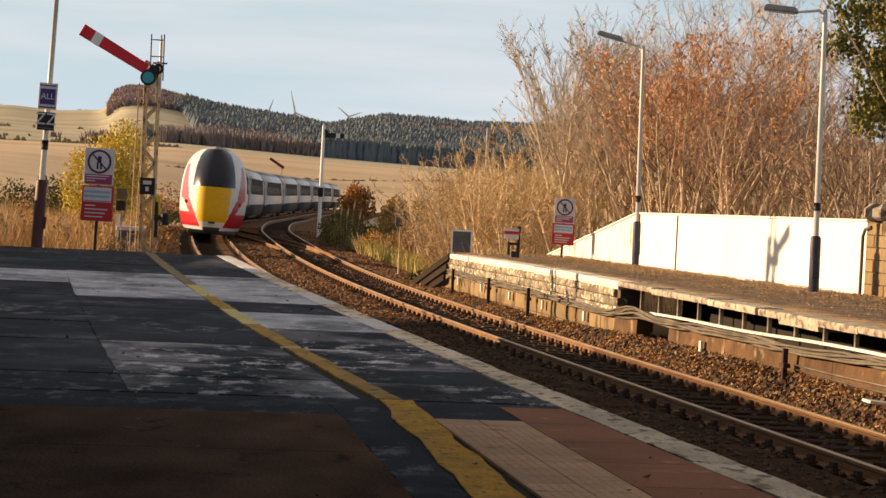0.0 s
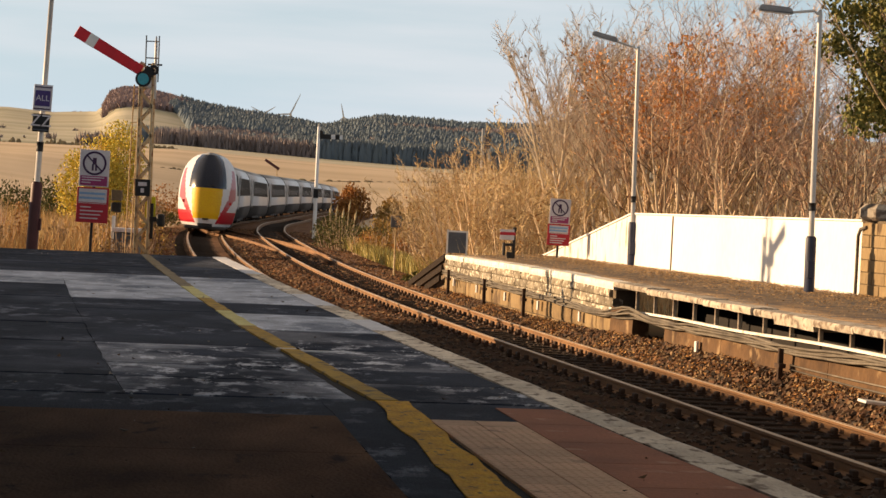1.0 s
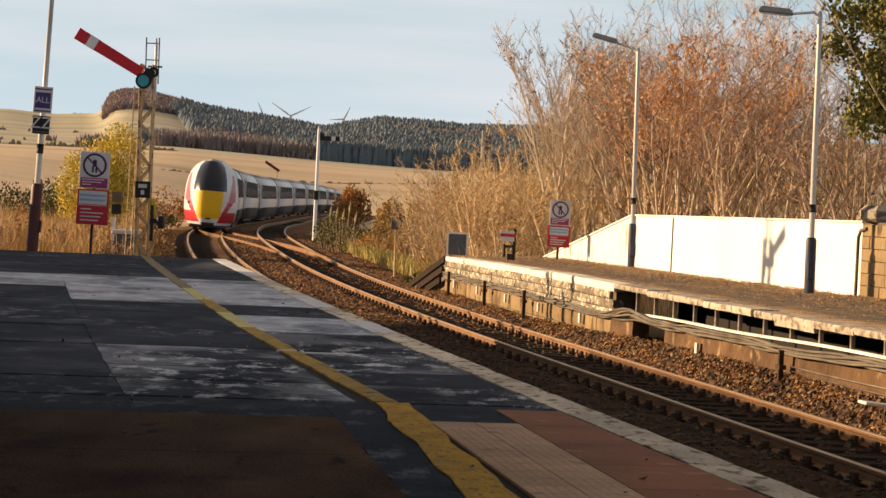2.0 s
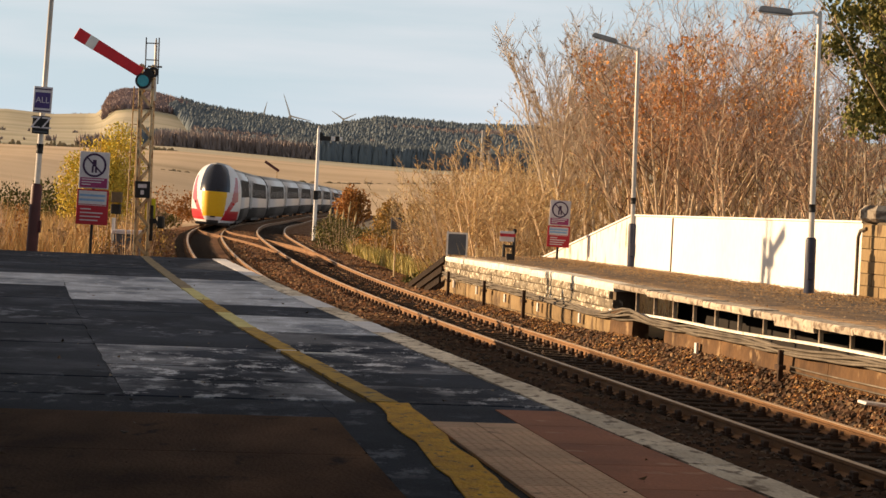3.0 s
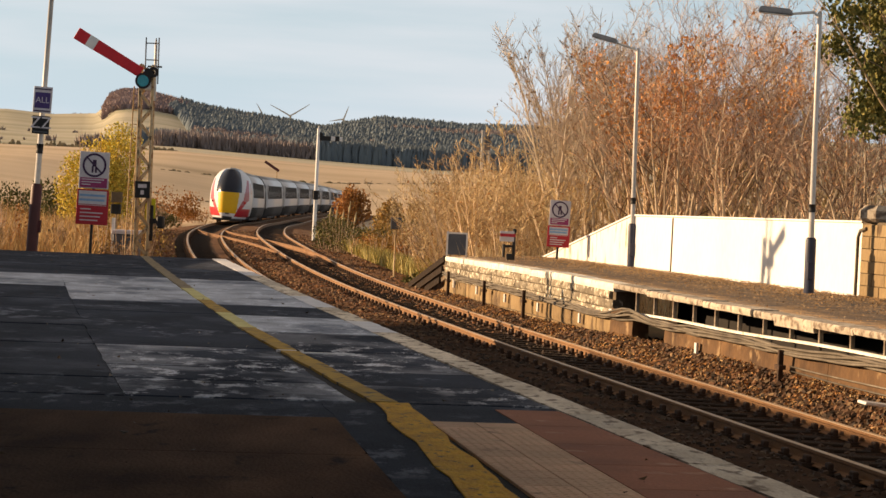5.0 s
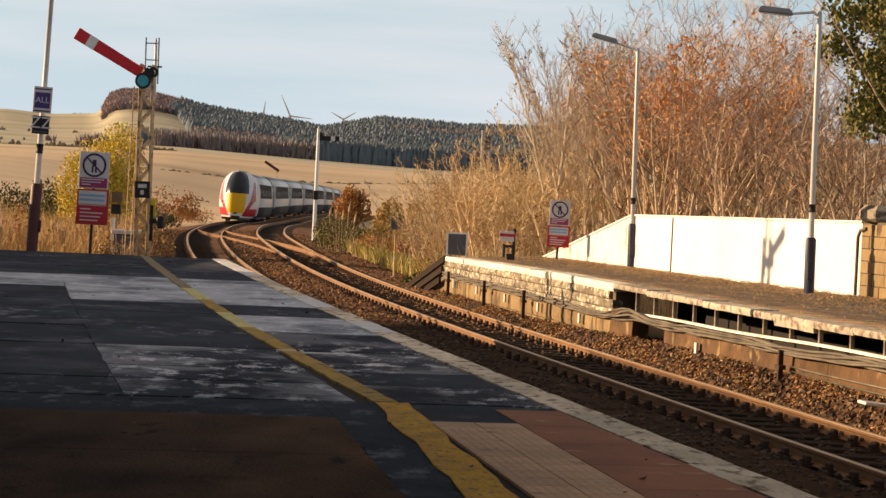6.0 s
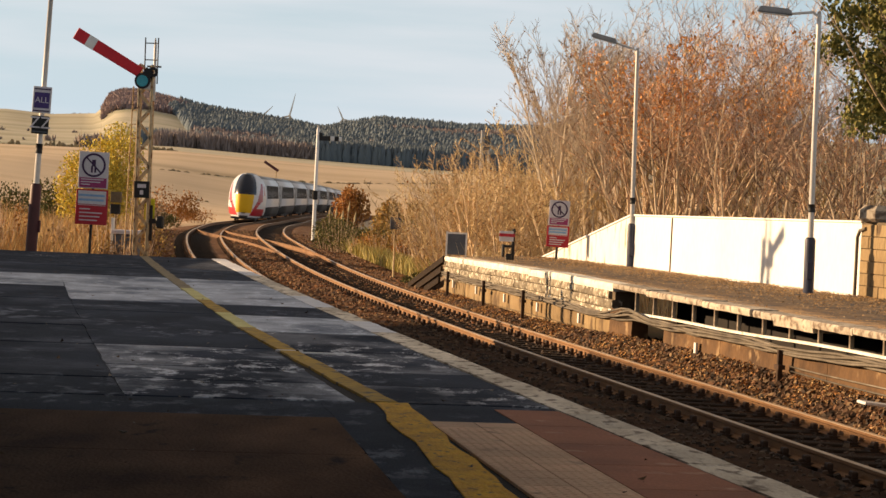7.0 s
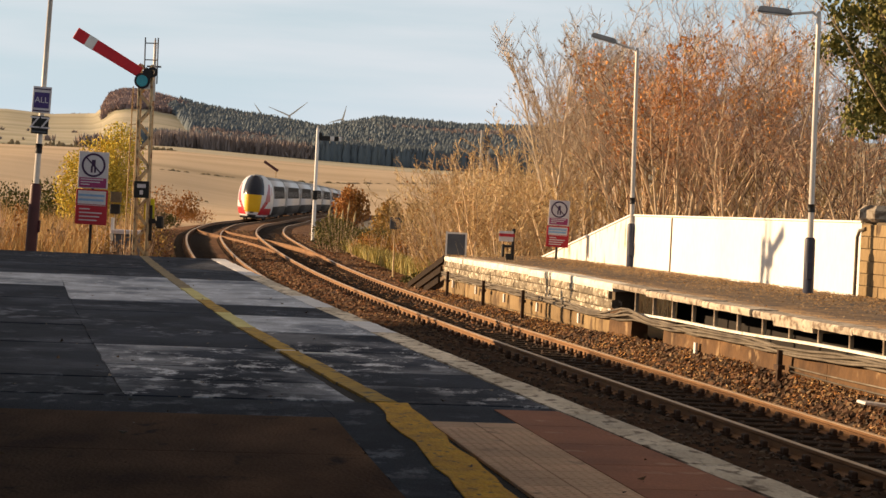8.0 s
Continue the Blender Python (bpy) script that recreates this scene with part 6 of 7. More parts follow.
def grow_fan(seed, height, stems, kids, lean, splay, low, r0, leaf=0.0, leaf_size=0.06, gnarl=0.10, top=0.55):
    """A bare tree or thicket: stems fan out from the foot, branches spread from them and end in fine twigs."""
    r = random.Random(seed)
    trunks, limbs, crown, leaves = [], [], [], []

    def rod(p, d, ln, rad, lev):
        n = (6, 4, 2, 1)[lev]
        pts, rads = [p.copy()], [rad]
        for i in range(n):
            lift = (0.02, 0.07, 0.05, 0.0)[lev]
            d = (d + Vector((r.gauss(0, gnarl), r.gauss(0, gnarl), r.gauss(0, gnarl * 0.6) + lift)) * (0.55 + 0.55 * lev)).normalized()
            p = p + d * (ln / n)
            pts.append(p.copy())
            rads.append(max(0.0028, rad * (1 - 0.82 * (i + 1) / n)))
        (trunks, limbs, crown, crown)[lev].append((pts, rads))
        if lev == 3:
            if r.random() < leaf:
                for _ in range(2):
                    leaves.append((pts[-1].lerp(pts[0], r.random()) + Vector([r.gauss(0, 0.04) for _ in "xyz"]), leaf_size * r.uniform(0.6, 1.4), Euler([r.uniform(0, 6.3) for _ in "xyz"])))
            return
        for k in range(kids[lev]):
            t = (k + r.random()) / kids[lev]
            t = low + (1 - low) * t if lev == 0 else 0.15 + 0.85 * t
            i = min(int(t * n), n - 1)
            q = pts[i].lerp(pts[i + 1], min(1, t * n - i))
            az = r.uniform(0, 2 * math.pi)
            side = Vector((math.cos(az), math.sin(az), r.uniform(-0.15, 0.35)))
            along = (pts[i + 1] - pts[i]).normalized()
            cd = (along * r.uniform(0.55, 1.0) + side * splay * r.uniform(0.6, 1.3)).normalized()
            cl = (height * 0.30 if lev == 0 else ln * top) * r.uniform(0.55, 1.2) * (1.15 - 0.5 * t)
            rod(q, cd, cl, (rads[i] * 0.6, max(0.0105, rads[i] * 0.55), 0.0080)[lev] * r.uniform(0.75, 1.1), lev + 1)

    for k in range(stems):
        az = 2 * math.pi * (k + r.random() * 0.7) / stems
        out = Vector((math.cos(az), math.sin(az), 0))
        tilt = lean * r.uniform(0.25, 1.2)
        rod(out * r.uniform(0.05, 0.45) + Vector((0, 0, -0.15)), (Vector((0, 0, 1)) + out * tilt).normalized(), height * r.uniform(0.72, 1.05), r0 * r.uniform(0.7, 1.25), 0)
    return trunks, limbs, crown, leaves


# sunlit trunks and shaded limbs: light and shade are set by bark colour
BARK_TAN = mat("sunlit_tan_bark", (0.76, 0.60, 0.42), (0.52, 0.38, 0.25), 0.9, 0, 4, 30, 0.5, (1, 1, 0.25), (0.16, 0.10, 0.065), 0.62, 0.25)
BARK_SHADED = mat("shaded_brown_bark", (0.26, 0.16, 0.105), (0.13, 0.078, 0.052), 0.9, 0, 4, 30, 0.4, (1, 1, 0.3), (0.30, 0.19, 0.12), 0.64, 0.25)
BARK_PALE = mat("pale_grey_bark", (0.74, 0.64, 0.50), (0.52, 0.43, 0.32), 0.9, 0, 4, 30, 0.4, (1, 1, 0.3), (0.22, 0.17, 0.12), 0.66, 0.15)
TWIG_RUSSET = island_mat("russet_twigs", [(0.156, 0.082, 0.054), (0.792, 0.516, 0.348), (0.480, 0.282, 0.180), (0.850, 0.648, 0.468), (0.144, 0.082, 0.058), (0.792, 0.504, 0.336)])
TWIG_MAUVE = island_mat("mauve_grey_twigs", [(0.189, 0.137, 0.116), (0.609, 0.483, 0.410), (0.378, 0.273, 0.221), (0.672, 0.598, 0.515), (0.504, 0.357, 0.284)])
TWIG_PALE = island_mat("pale_grey_twigs", [(0.24, 0.19, 0.15), (0.64, 0.56, 0.46), (0.44, 0.36, 0.29), (0.72, 0.65, 0.55)])
TWIG_TAN = island_mat("tan_twigs", [(0.180, 0.111, 0.053), (0.634, 0.454, 0.248), (0.444, 0.296, 0.148), (0.704, 0.570, 0.348), (0.549, 0.401, 0.190)])
TWIG_OLIVE = island_mat("olive_brown_twigs", [(0.209, 0.145, 0.062), (0.732, 0.562, 0.289), (0.496, 0.366, 0.170), (0.838, 0.655, 0.366)])


def make_right_wood():
    rnd = random.Random(21)
    grp = "bare trees behind the white wall"
    # kind: parts, bark, twigs, leaves, label
    kinds = {
        "russet": (grow_fan(31, 6.6, 8, (5, 4, 4), 0.36, 0.80, 0.50, 0.062, 0.14, 0.055, 0.13), BARK_TAN, TWIG_RUSSET, LEAF_ORANGE, "bare russet tree with fanned stems and a few dry leaves"),
        "leafy": (grow_fan(32, 6.0, 5, (7, 5, 4), 0.30, 0.8, 0.66, 0.060, 0.85, 0.075, 0.13), BARK_TAN, TWIG_RUSSET, LEAF_ORANGE, "small tree holding orange-brown autumn leaves"),
        "mauve": (grow_fan(33, 9.0, 4, (10, 6, 5), 0.24, 0.72, 0.40, 0.072, 0.02, 0.05, 0.12), BARK_TAN, TWIG_MAUVE, LEAF_ORANGE, "tall bare tree with mauve-grey twigs"),
        "pale": (grow_fan(34, 6.8, 3, (14, 6, 5), 0.06, 0.45, 0.42, 0.058, 0.07, 0.07, 0.11), BARK_PALE, TWIG_PALE, LEAF_BROWN, "slender bare tree with pale grey bark and fine twigs"),
        "scrub": (grow_fan(35, 4.9, 5, (7, 5, 4), 0.26, 0.70, 0.34, 0.044, 0.02, 0.05, 0.13), BARK_TAN, TWIG_TAN, LEAF_RUST, "bare tan thicket of thin spreading stems"),
        "low": (grow_fan(36, 2.9, 7, (6, 4, 4), 0.40, 0.75, 0.2, 0.024, 0.05, 0.05, 0.13), BARK_TAN, TWIG_TAN, LEAF_RUST, "low golden-brown thicket of thin stems"),
        "under": (grow_fan(37, 3.9, 7, (5, 4, 4), 0.30, 0.70, 0.25, 0.034, 0.10, 0.06, 0.13), BARK_TAN, TWIG_OLIVE, LEAF_BROWN, "dense olive-brown undergrowth of thin stems"),
    }
    made = {}
    # bearing in thousandths, distance, kind, size
    spots = [(-1, 80, "scrub", 0.8), (6, 84, "scrub", 0.9), (11, 78, "scrub", 0.95), (17, 82, "scrub", 1.02), (24, 79, "scrub", 1.05), (30, 84, "scrub", 1.15), (37, 80, "scrub", 1.15), (44, 84, "scrub", 1.2), (14, 62, "low", 1.2), (5, 62, "low", 1.0), (26, 61, "low", 1.25), (-6, 79, "low", 1.0), (4, 67, "scrub", 0.72), (9, 71, "scrub", 0.85), (16, 64, "scrub", 0.82), (22, 75, "scrub", 1.0), (28, 63, "scrub", 0.86), (34, 74, "scrub", 1.08), (0, 75, "scrub", 0.75), (40, 67, "scrub", 1.0), (47, 73, "scrub", 1.1), (-4, 66, "low", 0.6), (2, 69, "scrub", 0.8), (8, 64, "low", 1.2), (13, 67, "scrub", 0.92), (19, 71, "scrub", 1.0), (25, 66, "scrub", 0.92), (31, 69, "scrub", 1.05), (37, 64, "scrub", 1.0),
             (43, 70, "scrub", 1.08), (50, 65, "scrub", 1.0), (57, 67, "scrub", 1.05), (64, 62, "scrub", 1.0), (10, 60.5, "low", 0.9), (22, 61, "low", 1.1), (34, 59.5, "low", 1.0),
             (46, 60, "low", 1.05), (58, 59, "low", 1.1), (15, 76, "low", 1.3), (6, 78, "low", 1.2), (-9, 84, "low", 0.7), (-2, 84, "low", 1.1), (27, 80, "under", 1.2), (41, 80, "under", 1.2), (55, 78, "under", 1.25),
             (48.5, 64.5, "pale", 0.98), (52, 61.5, "pale", 1.0), (56, 66, "pale", 1.06), (60, 63, "pale", 1.0), (64, 63.5, "pale", 0.98), (69, 65, "pale", 1.0), (75, 61, "pale", 0.95), (82, 68, "pale", 1.06),
             (74, 74, "mauve", 0.82), (84, 66, "mauve", 0.88), (102, 63, "mauve", 0.97), (128, 60, "mauve", 0.97), (155, 58, "mauve", 0.97), (96, 70, "mauve", 1.0), (108, 66, "mauve", 1.02), (121, 70, "mauve", 1.08), (134, 65, "mauve", 1.04), (118, 61, "mauve", 0.98), (144, 59, "mauve", 0.97),
             (148, 69, "mauve", 1.08), (162, 63, "mauve", 1.02), (176, 66, "mauve", 1.05), (190, 60, "mauve", 1.0),
             (89, 58.5, "russet", 0.88), (101, 56.5, "russet", 1.0), (125, 55.5, "russet", 0.98), (137, 57.5, "russet", 1.02), (149, 54.5, "russet", 0.98), (173, 52.5, "russet", 0.95),
             (185, 53, "russet", 0.92), (197, 50.5, "russet", 0.92),
             (97, 59.5, "leafy", 1.05), (104, 56.5, "leafy", 1.02), (112, 58, "leafy", 1.05), (91, 62, "leafy", 0.98),
             (78, 63, "under", 0.95), (90, 64, "under", 1.1), (103, 64, "under", 1.1), (116, 63, "under", 1.1), (129, 61, "under", 1.05), (142, 61, "under", 1.1), (156, 59, "under", 1.05), (170, 58, "under", 1.05), (184, 57, "under", 1.0),
             (108, 74, "under", 1.5), (128, 73, "under", 1.5), (150, 72, "under", 1.5), (172, 70, "under", 1.4)]
    for u, y, k, size in spots:
        x = u * y / 1000
        m = pose(x, y + rnd.uniform(-0.4, 0.4), land_z(x, y) - 0.05, 0, 0, rnd.uniform(0, 360)) @ Matrix.Scale(size, 4)
        if k not in made:
            (trunks, limbs, crown, leaves), bark, twigs, leaf, label = kinds[k]
            # limbs of the fuller trees take the darker bark as painted shade
            made[k] = tree("bare_tree", label, "tree", (trunks, crown, leaves), bark, twigs, leaf, m, grp, limbs, bark if k in ("pale", "scrub", "low") else BARK_SHADED)
        else:
            copy_thing(made[k], m)


make_right_wood()


def make_pine():
    r = random.Random(8)
    limbs, twigs, leaves = grow(51, 8.6, 1, (22, 8), spread=0.5, low=0.22, thick=2.0, lean=0.02)
    tips = []
    for k in range(170):
        h = r.uniform(3.9, 9.4)
        reach = 1.9 * (1 - ((h - 6.4) / 4.6) ** 2) + 0.35
        a = r.uniform(0, 6.28)
        c = Vector((math.cos(a) * reach * r.uniform(0.55, 1), math.sin(a) * reach * r.uniform(0.55, 1), h))
        rad = r.uniform(0.22, 0.55)
        for _ in range(250):
            v = Vector([r.gauss(0, 1) for _ in "xyz"])
            v *= rad * r.uniform(0.55, 1.05) / max(v.length, 0.01)
            v.z *= 0.75
            tips.append((c + v, r.uniform(0.07, 0.14), Euler([r.uniform(0, 6.3) for _ in "xyz"])))
    m = pose(9.6, 44.0, -0.7)
    tree("pine_tree", "dark green pine tree above the platform wall", "tree", (limbs, twigs, tips), M["bark"], M["twig"], NEEDLE, m)


make_pine()


def clump(seed, rx, ry, h, n, size, stem=26):
    """A bush: many stems and leaves filling an uneven dome."""
    r = random.Random(seed)
    twigs, leaves = [], []
    lobes = [(r.uniform(-0.55, 0.55) * rx, r.uniform(-0.55, 0.55) * ry, r.uniform(0.35, 0.75) * h, r.uniform(0.35, 0.6)) for _ in range(7)]
    for k in range(stem):
        a = r.uniform(0, 6.28)
        q = Vector((math.cos(a) * rx * r.uniform(0.2, 0.9), math.sin(a) * ry * r.uniform(0.2, 0.9), h * r.uniform(0.6, 1.05)))
        twigs.append(([Vector((q.x * 0.25, q.y * 0.25, -0.1)), Vector((q.x * 0.7, q.y * 0.7, q.z * 0.6)), q], [0.02, 0.012, 0.004]))
    for k in range(n):
        x, y, z, s = r.choice(lobes)
        v = Vector([r.gauss(0, 1) for _ in "xyz"]).normalized() * r.uniform(0.5, 1.0)
        p = Vector((x + v.x * rx * s, y + v.y * ry * s, max(0.03, z + v.z * h * s * 0.75)))
        leaves.append((p, size * r.uniform(0.6, 1.3), Euler([r.uniform(0, 6.3) for _ in "xyz"])))
    return [], twigs, leaves


def bush(label, seed, x, y, rx, ry, h, leaf, n=1500, size=0.12, name="bush", cat="bush", group="bushes beside the line"):
    g = thing(name, label, cat, at=pose(x, y, land_z(x, y) - 0.05), group=group)
    l, t, lv = clump(seed, rx, ry, h, n, size)
    c = new("foliage", twig_mesh("foliage", t, M["twig"], lv, leaf))
    c.parent = g
    return g


def make_bushes():
    bush("rust-brown rounded bush beside the far signal", 61, -5.0, 120, 1.3, 1.3, 3.2, LEAF_RUST, 3600, 0.16)
    bush("rust-brown low bush by the line", 62, -2.0, 108, 1.5, 1.3, 2.4, LEAF_GOLD, 3600, 0.16)
    bush("olive bramble bush by the track", 63, -4.6, 102, 1.3, 2.0, 1.6, LEAF_OLIVE, 2200, 0.12)
    bush("olive bramble bush by the track", 64, -3.0, 98, 1.4, 2.0, 1.3, LEAF_OLIVE, 2200, 0.12)
    bush("dry golden brown bush by the track", 65, -1.5, 88, 1.3, 2.0, 1.1, LEAF_GOLD, 1600, 0.11)
    for sd, off, y, rx, h, lf, lab in ((75, -4.6, 150, 1.7, 1.2, LEAF_OLIVE, "low olive scrub beside the curve"), (76, -6.4, 168, 2.3, 1.9, LEAF_BROWN, "grey-brown bare thicket beside the curve"),
                                       (77, -5.2, 190, 2.2, 1.5, LEAF_RUST, "rust-brown low bush beside the curve"), (78, -9.5, 172, 2.6, 1.6, LEAF_OLIVE, "low olive scrub beside the curve"),
                                       (79, -4.4, 132, 1.2, 0.8, LEAF_OLIVE, "low olive scrub beside the curve")):
        bush(lab, sd, line_x(y) - GAP + off, y, rx, rx, h, lf, 1600, 0.14)
    bush("dark olive bramble thicket on the verge", 74, -0.9, 97, 1.8, 2.2, 1.5, LEAF_OLIVE, 2600, 0.12)
    bush("small green leafy plant at the platform end", 66, -0.75, 66, 0.5, 0.5, 0.55, LEAF_GREEN, 500, 0.10)
    bush("dry golden brown bush by the track", 67, 0.1, 78, 1.1, 1.5, 1.4, LEAF_GOLD, 1500, 0.11)
    r = random.Random(90)
    for k in range(15):
        y = r.uniform(49.5, 58)
        x = (-0.205 + 0.072 * (k + r.random()) / 15) * y
        kind, lab = ((LEAF_RUST, "rust-brown bracken clump among dry grass"), (LEAF_BROWN, "dark brown bramble clump among dry grass"), (LEAF_GOLD, "golden bracken clump among dry grass"))[k % 3]
        bush(lab, 200 + k, x, y, r.uniform(0.5, 0.9), 0.6, r.uniform(1.2, 2.1), kind, 900, 0.075, "bracken_clump", "bracken", "bracken beyond the platform")
    for k, (u, y, rx, h, kind, lab) in enumerate(((-0.036, 88, 0.9, 1.1, LEAF_RUST, "rust bracken clump on the verge"), (-0.028, 84, 0.8, 1.2, LEAF_GOLD, "golden bracken clump on the verge"), (-0.015, 83, 0.8, 1.0, LEAF_RUST, "rust bracken clump on the verge"),
                                                  (-0.008, 80, 0.8, 1.3, LEAF_BROWN, "brown bramble clump on the verge"), (-0.046, 92, 1.1, 1.7, LEAF_OLIVE, "olive-green bush on the verge"), (-0.051, 95, 0.8, 1.4, LEAF_GREEN, "dark green bush on the verge"),
                                                  (-0.013, 82, 1.2, 1.9, LEAF_BROWN, "brown bramble clump on the verge"), (-0.022, 92, 1.3, 1.8, LEAF_GOLD, "golden bracken clump on the verge"))):
        bush(lab, 230 + k, u * y, y, rx, rx, h, kind, 1100, 0.085, "verge_bush", "bush", "bushes on the verge")
    bush("yellow-green autumn tree in full leaf", 68, -12.2, 80, 1.95, 1.6, 4.6, LEAF_YELLOW, 15000, 0.10, "leafy_tree", "tree", "leafy trees")
    bush("grey-brown bare thicket in grass", 69, -14.9, 112, 1.7, 1.4, 1.7, LEAF_BROWN, 1500, 0.10)
    bush("rust-brown low bush by the line", 70, -19.0, 160, 2.0, 1.2, 2.9, LEAF_RUST, 1200, 0.16)
    bush("rust-brown low bush by the line", 71, -16.6, 125, 1.6, 1.2, 2.2, LEAF_BROWN, 1200, 0.12)
    bush("dark hedge bush in the grass", 72, -14.5, 86, 1.6, 1.2, 2.6, LEAF_GREEN, 1500, 0.12)
    bush("dark hedge bush in the grass", 73, -16.8, 90, 1.6, 1.2, 2.7, LEAF_GREEN, 1500, 0.12)


make_bushes()


def grass(name, label, seed, count, place, h0, h1, cols, w=0.012):
    r = random.Random(seed)
    verts, faces = [], []
    for _ in range(count):
        x, y = place(r)
        z, u = land_z(x, y) - 0.03, x - line_x(y)
        if 1.4 < u < 4.2:
            z = max(z, line_z(y) - 0.06 - 0.175 * max(0, u - 2.6))
        h = r.uniform(h0, h1)
        a = r.uniform(0, 6.28)
        dx, dy = math.cos(a) * w, math.sin(a) * w
        lx, ly = r.gauss(0, 0.22) * h, r.gauss(0, 0.22) * h
        b = len(verts)
        verts += [(x - dx, y - dy, z), (x + dx, y + dy, z), (x + lx * 0.4 + dx * 0.7, y + ly * 0.4 + dy * 0.7, z + h * 0.6), (x + lx * 0.4 - dx * 0.7, y + ly * 0.4 - dy * 0.7, z + h * 0.6), (x + lx, y + ly, z + h)]
        faces += [(b, b + 1, b + 2, b + 3), (b + 3, b + 2, b + 4)]
    me = bpy.data.meshes.new(name)
    me.from_pydata(verts, [], faces)
    me.materials.append(island_mat(name + "_blades", cols))
    tagged(new(name, me), label, "grass", kind="stuff")


STRAW = [(0.56, 0.31, 0.11), (0.60, 0.39, 0.16), (0.30, 0.17, 0.07), (0.72, 0.54, 0.28), (0.26, 0.165, 0.075), (0.54, 0.27, 0.09), (0.66, 0.51, 0.22)]


def left_patch(r):
    while True:
        y = 48 + 70 * r.random() ** 1.4
        x = line_x(y) - GAP - 3.0 - abs(r.gauss(0, 4.5))
        if not (y < 52.5 and -7.75 < x < -5.4):
            return (x, y)


def right_patch(r):
    y = r.uniform(60, 118)
    return (line_x(y) + 2.3 + abs(r.gauss(0, 1.5)), y)


grass("tall_dry_grass", "tall dry golden grass and reeds beyond the platform", 1, 34000, left_patch, 0.5, 1.75, STRAW, 0.014)
grass("verge_grass", "dry grass on the verge beside the track", 2, 26000, right_patch, 0.10, 0.6, [(0.52, 0.40, 0.15), (0.42, 0.36, 0.11), (0.24, 0.24, 0.065), (0.62, 0.50, 0.23), (0.20, 0.20, 0.055), (0.34, 0.21, 0.09)], 0.014)
grass("wood_floor_growth", "dry stalks under the bare trees", 3, 11000, lambda r: (r.uniform(0.5, 13), r.uniform(54, 76)), 0.4, 1.5, [(0.56, 0.44, 0.25), (0.66, 0.53, 0.33), (0.46, 0.35, 0.19)], 0.010)


def far_woods():
    """Woods on the hills: conifers as ragged spires, bare broadleaf crowns as uneven domes."""
    r = random.Random(77)
    pine, broad, pink = ([], []), ([], []), ([], [])

    def spire(to, x, y, z, h, w):
        vs, fs = to
        b, turn = len(vs), r.uniform(0, 1.25)
        for lev, rr in ((0.0, 0.8), (0.35, 1.0), (0.7, 0.5)):
            for k in range(5):
                q, t = w * rr * r.uniform(0.7, 1.2), turn + 1.2566 * k
                vs.append((x + q * math.cos(t), y + q * math.sin(t), z + h * lev * r.uniform(0.9, 1.1)))
        vs.append((x + r.gauss(0, w * 0.15), y, z + h))
        for lev in (0, 5):
            fs += [(b + lev + k, b + lev + (k + 1) % 5, b + lev + 5 + (k + 1) % 5, b + lev + 5 + k) for k in range(5)]
        fs += [(b + 10 + k, b + 10 + (k + 1) % 5, b + 15) for k in range(5)]

    def brush(to, x, y, z, h, w):
        """A bare crown: slender sprays that fan up from the trunk."""
        vs, fs = to
        for k in range(11):
            a, up, out = r.uniform(0, 6.28), r.uniform(0.45, 1.0), r.uniform(0.3, 1.0)
            q = w * out * math.sqrt(max(0.05, 1.15 - up * up))
            tip = (x + q * math.cos(a), y + q * math.sin(a), z + h * up)
            zb, half, t = z + h * r.uniform(0.0, 0.45) * up, w * r.uniform(0.16, 0.34), r.uniform(0, 3.14)
            cx, cy = x + q * 0.35 * math.cos(a), y + q * 0.35 * math.sin(a)
            b = len(vs)
            vs += [(cx - half * math.cos(t), cy - half * math.sin(t), zb), (cx + half * math.cos(t), cy + half * math.sin(t), zb), tip]
            fs.append((b, b + 1, b + 2))

    # belt of wood along the foot of the hills
    for _ in range(12000):
        y = 1130 + 330 * r.random() ** 1.3
        u = r.uniform(-0.135, 0.08)
        x = u * y
        n1 = noise.noise((x * 0.012, y * 0.010, 1.7))
        z = land_z(x, y) - 0.8
        if u > -0.062 + 0.028 * n1 or n1 > 0.38:
            spire(pine, x, y, z, r.uniform(9.5, 13), r.uniform(1.8, 2.8))
        elif u > -0.128 + 0.01 * n1:
            brush(broad, x, y, z, r.uniform(7.5, 11), r.uniform(2.2, 3.6))
    # hill woods up to the skyline
    for _ in range(26000):
        y = r.uniform(1480, 2640)
        u = r.uniform(-0.156, 0.08)
        x = u * y
        n1 = noise.noise((x * 0.005, y * 0.005, 3.1))
        low = 2050 - 560 * smooth(-0.121, -0.107, u) + 120 * n1
        if y < low or u < -0.1515 + 0.002 * n1:
            continue
        z = land_z(x, y) - 0.8
        if u < -0.118 + 0.012 * n1 or (-0.045 < u < 0.0 and y > 2300 and n1 > -0.1):
            brush(pink, x, y, z, r.uniform(6.5, 9), r.uniform(3.4, 5.2))
        elif n1 > 0.28 and y < 2300:
            brush(broad, x, y, z, r.uniform(5, 9), r.uniform(3, 5))
        else:
            spire(pine, x, y, z, r.choice((r.uniform(6.5, 9), r.uniform(6.5, 9), r.uniform(6.5, 9), r.uniform(9, 11.5))), r.uniform(2.6, 3.8))
    # field trees on the left hillside and along its skyline
    for _ in range(120):
        u = r.uniform(-0.235, -0.152)
        y = r.choice((1500, 1730, 2580)) + r.uniform(-12, 12) + 500 * (u + 0.19)
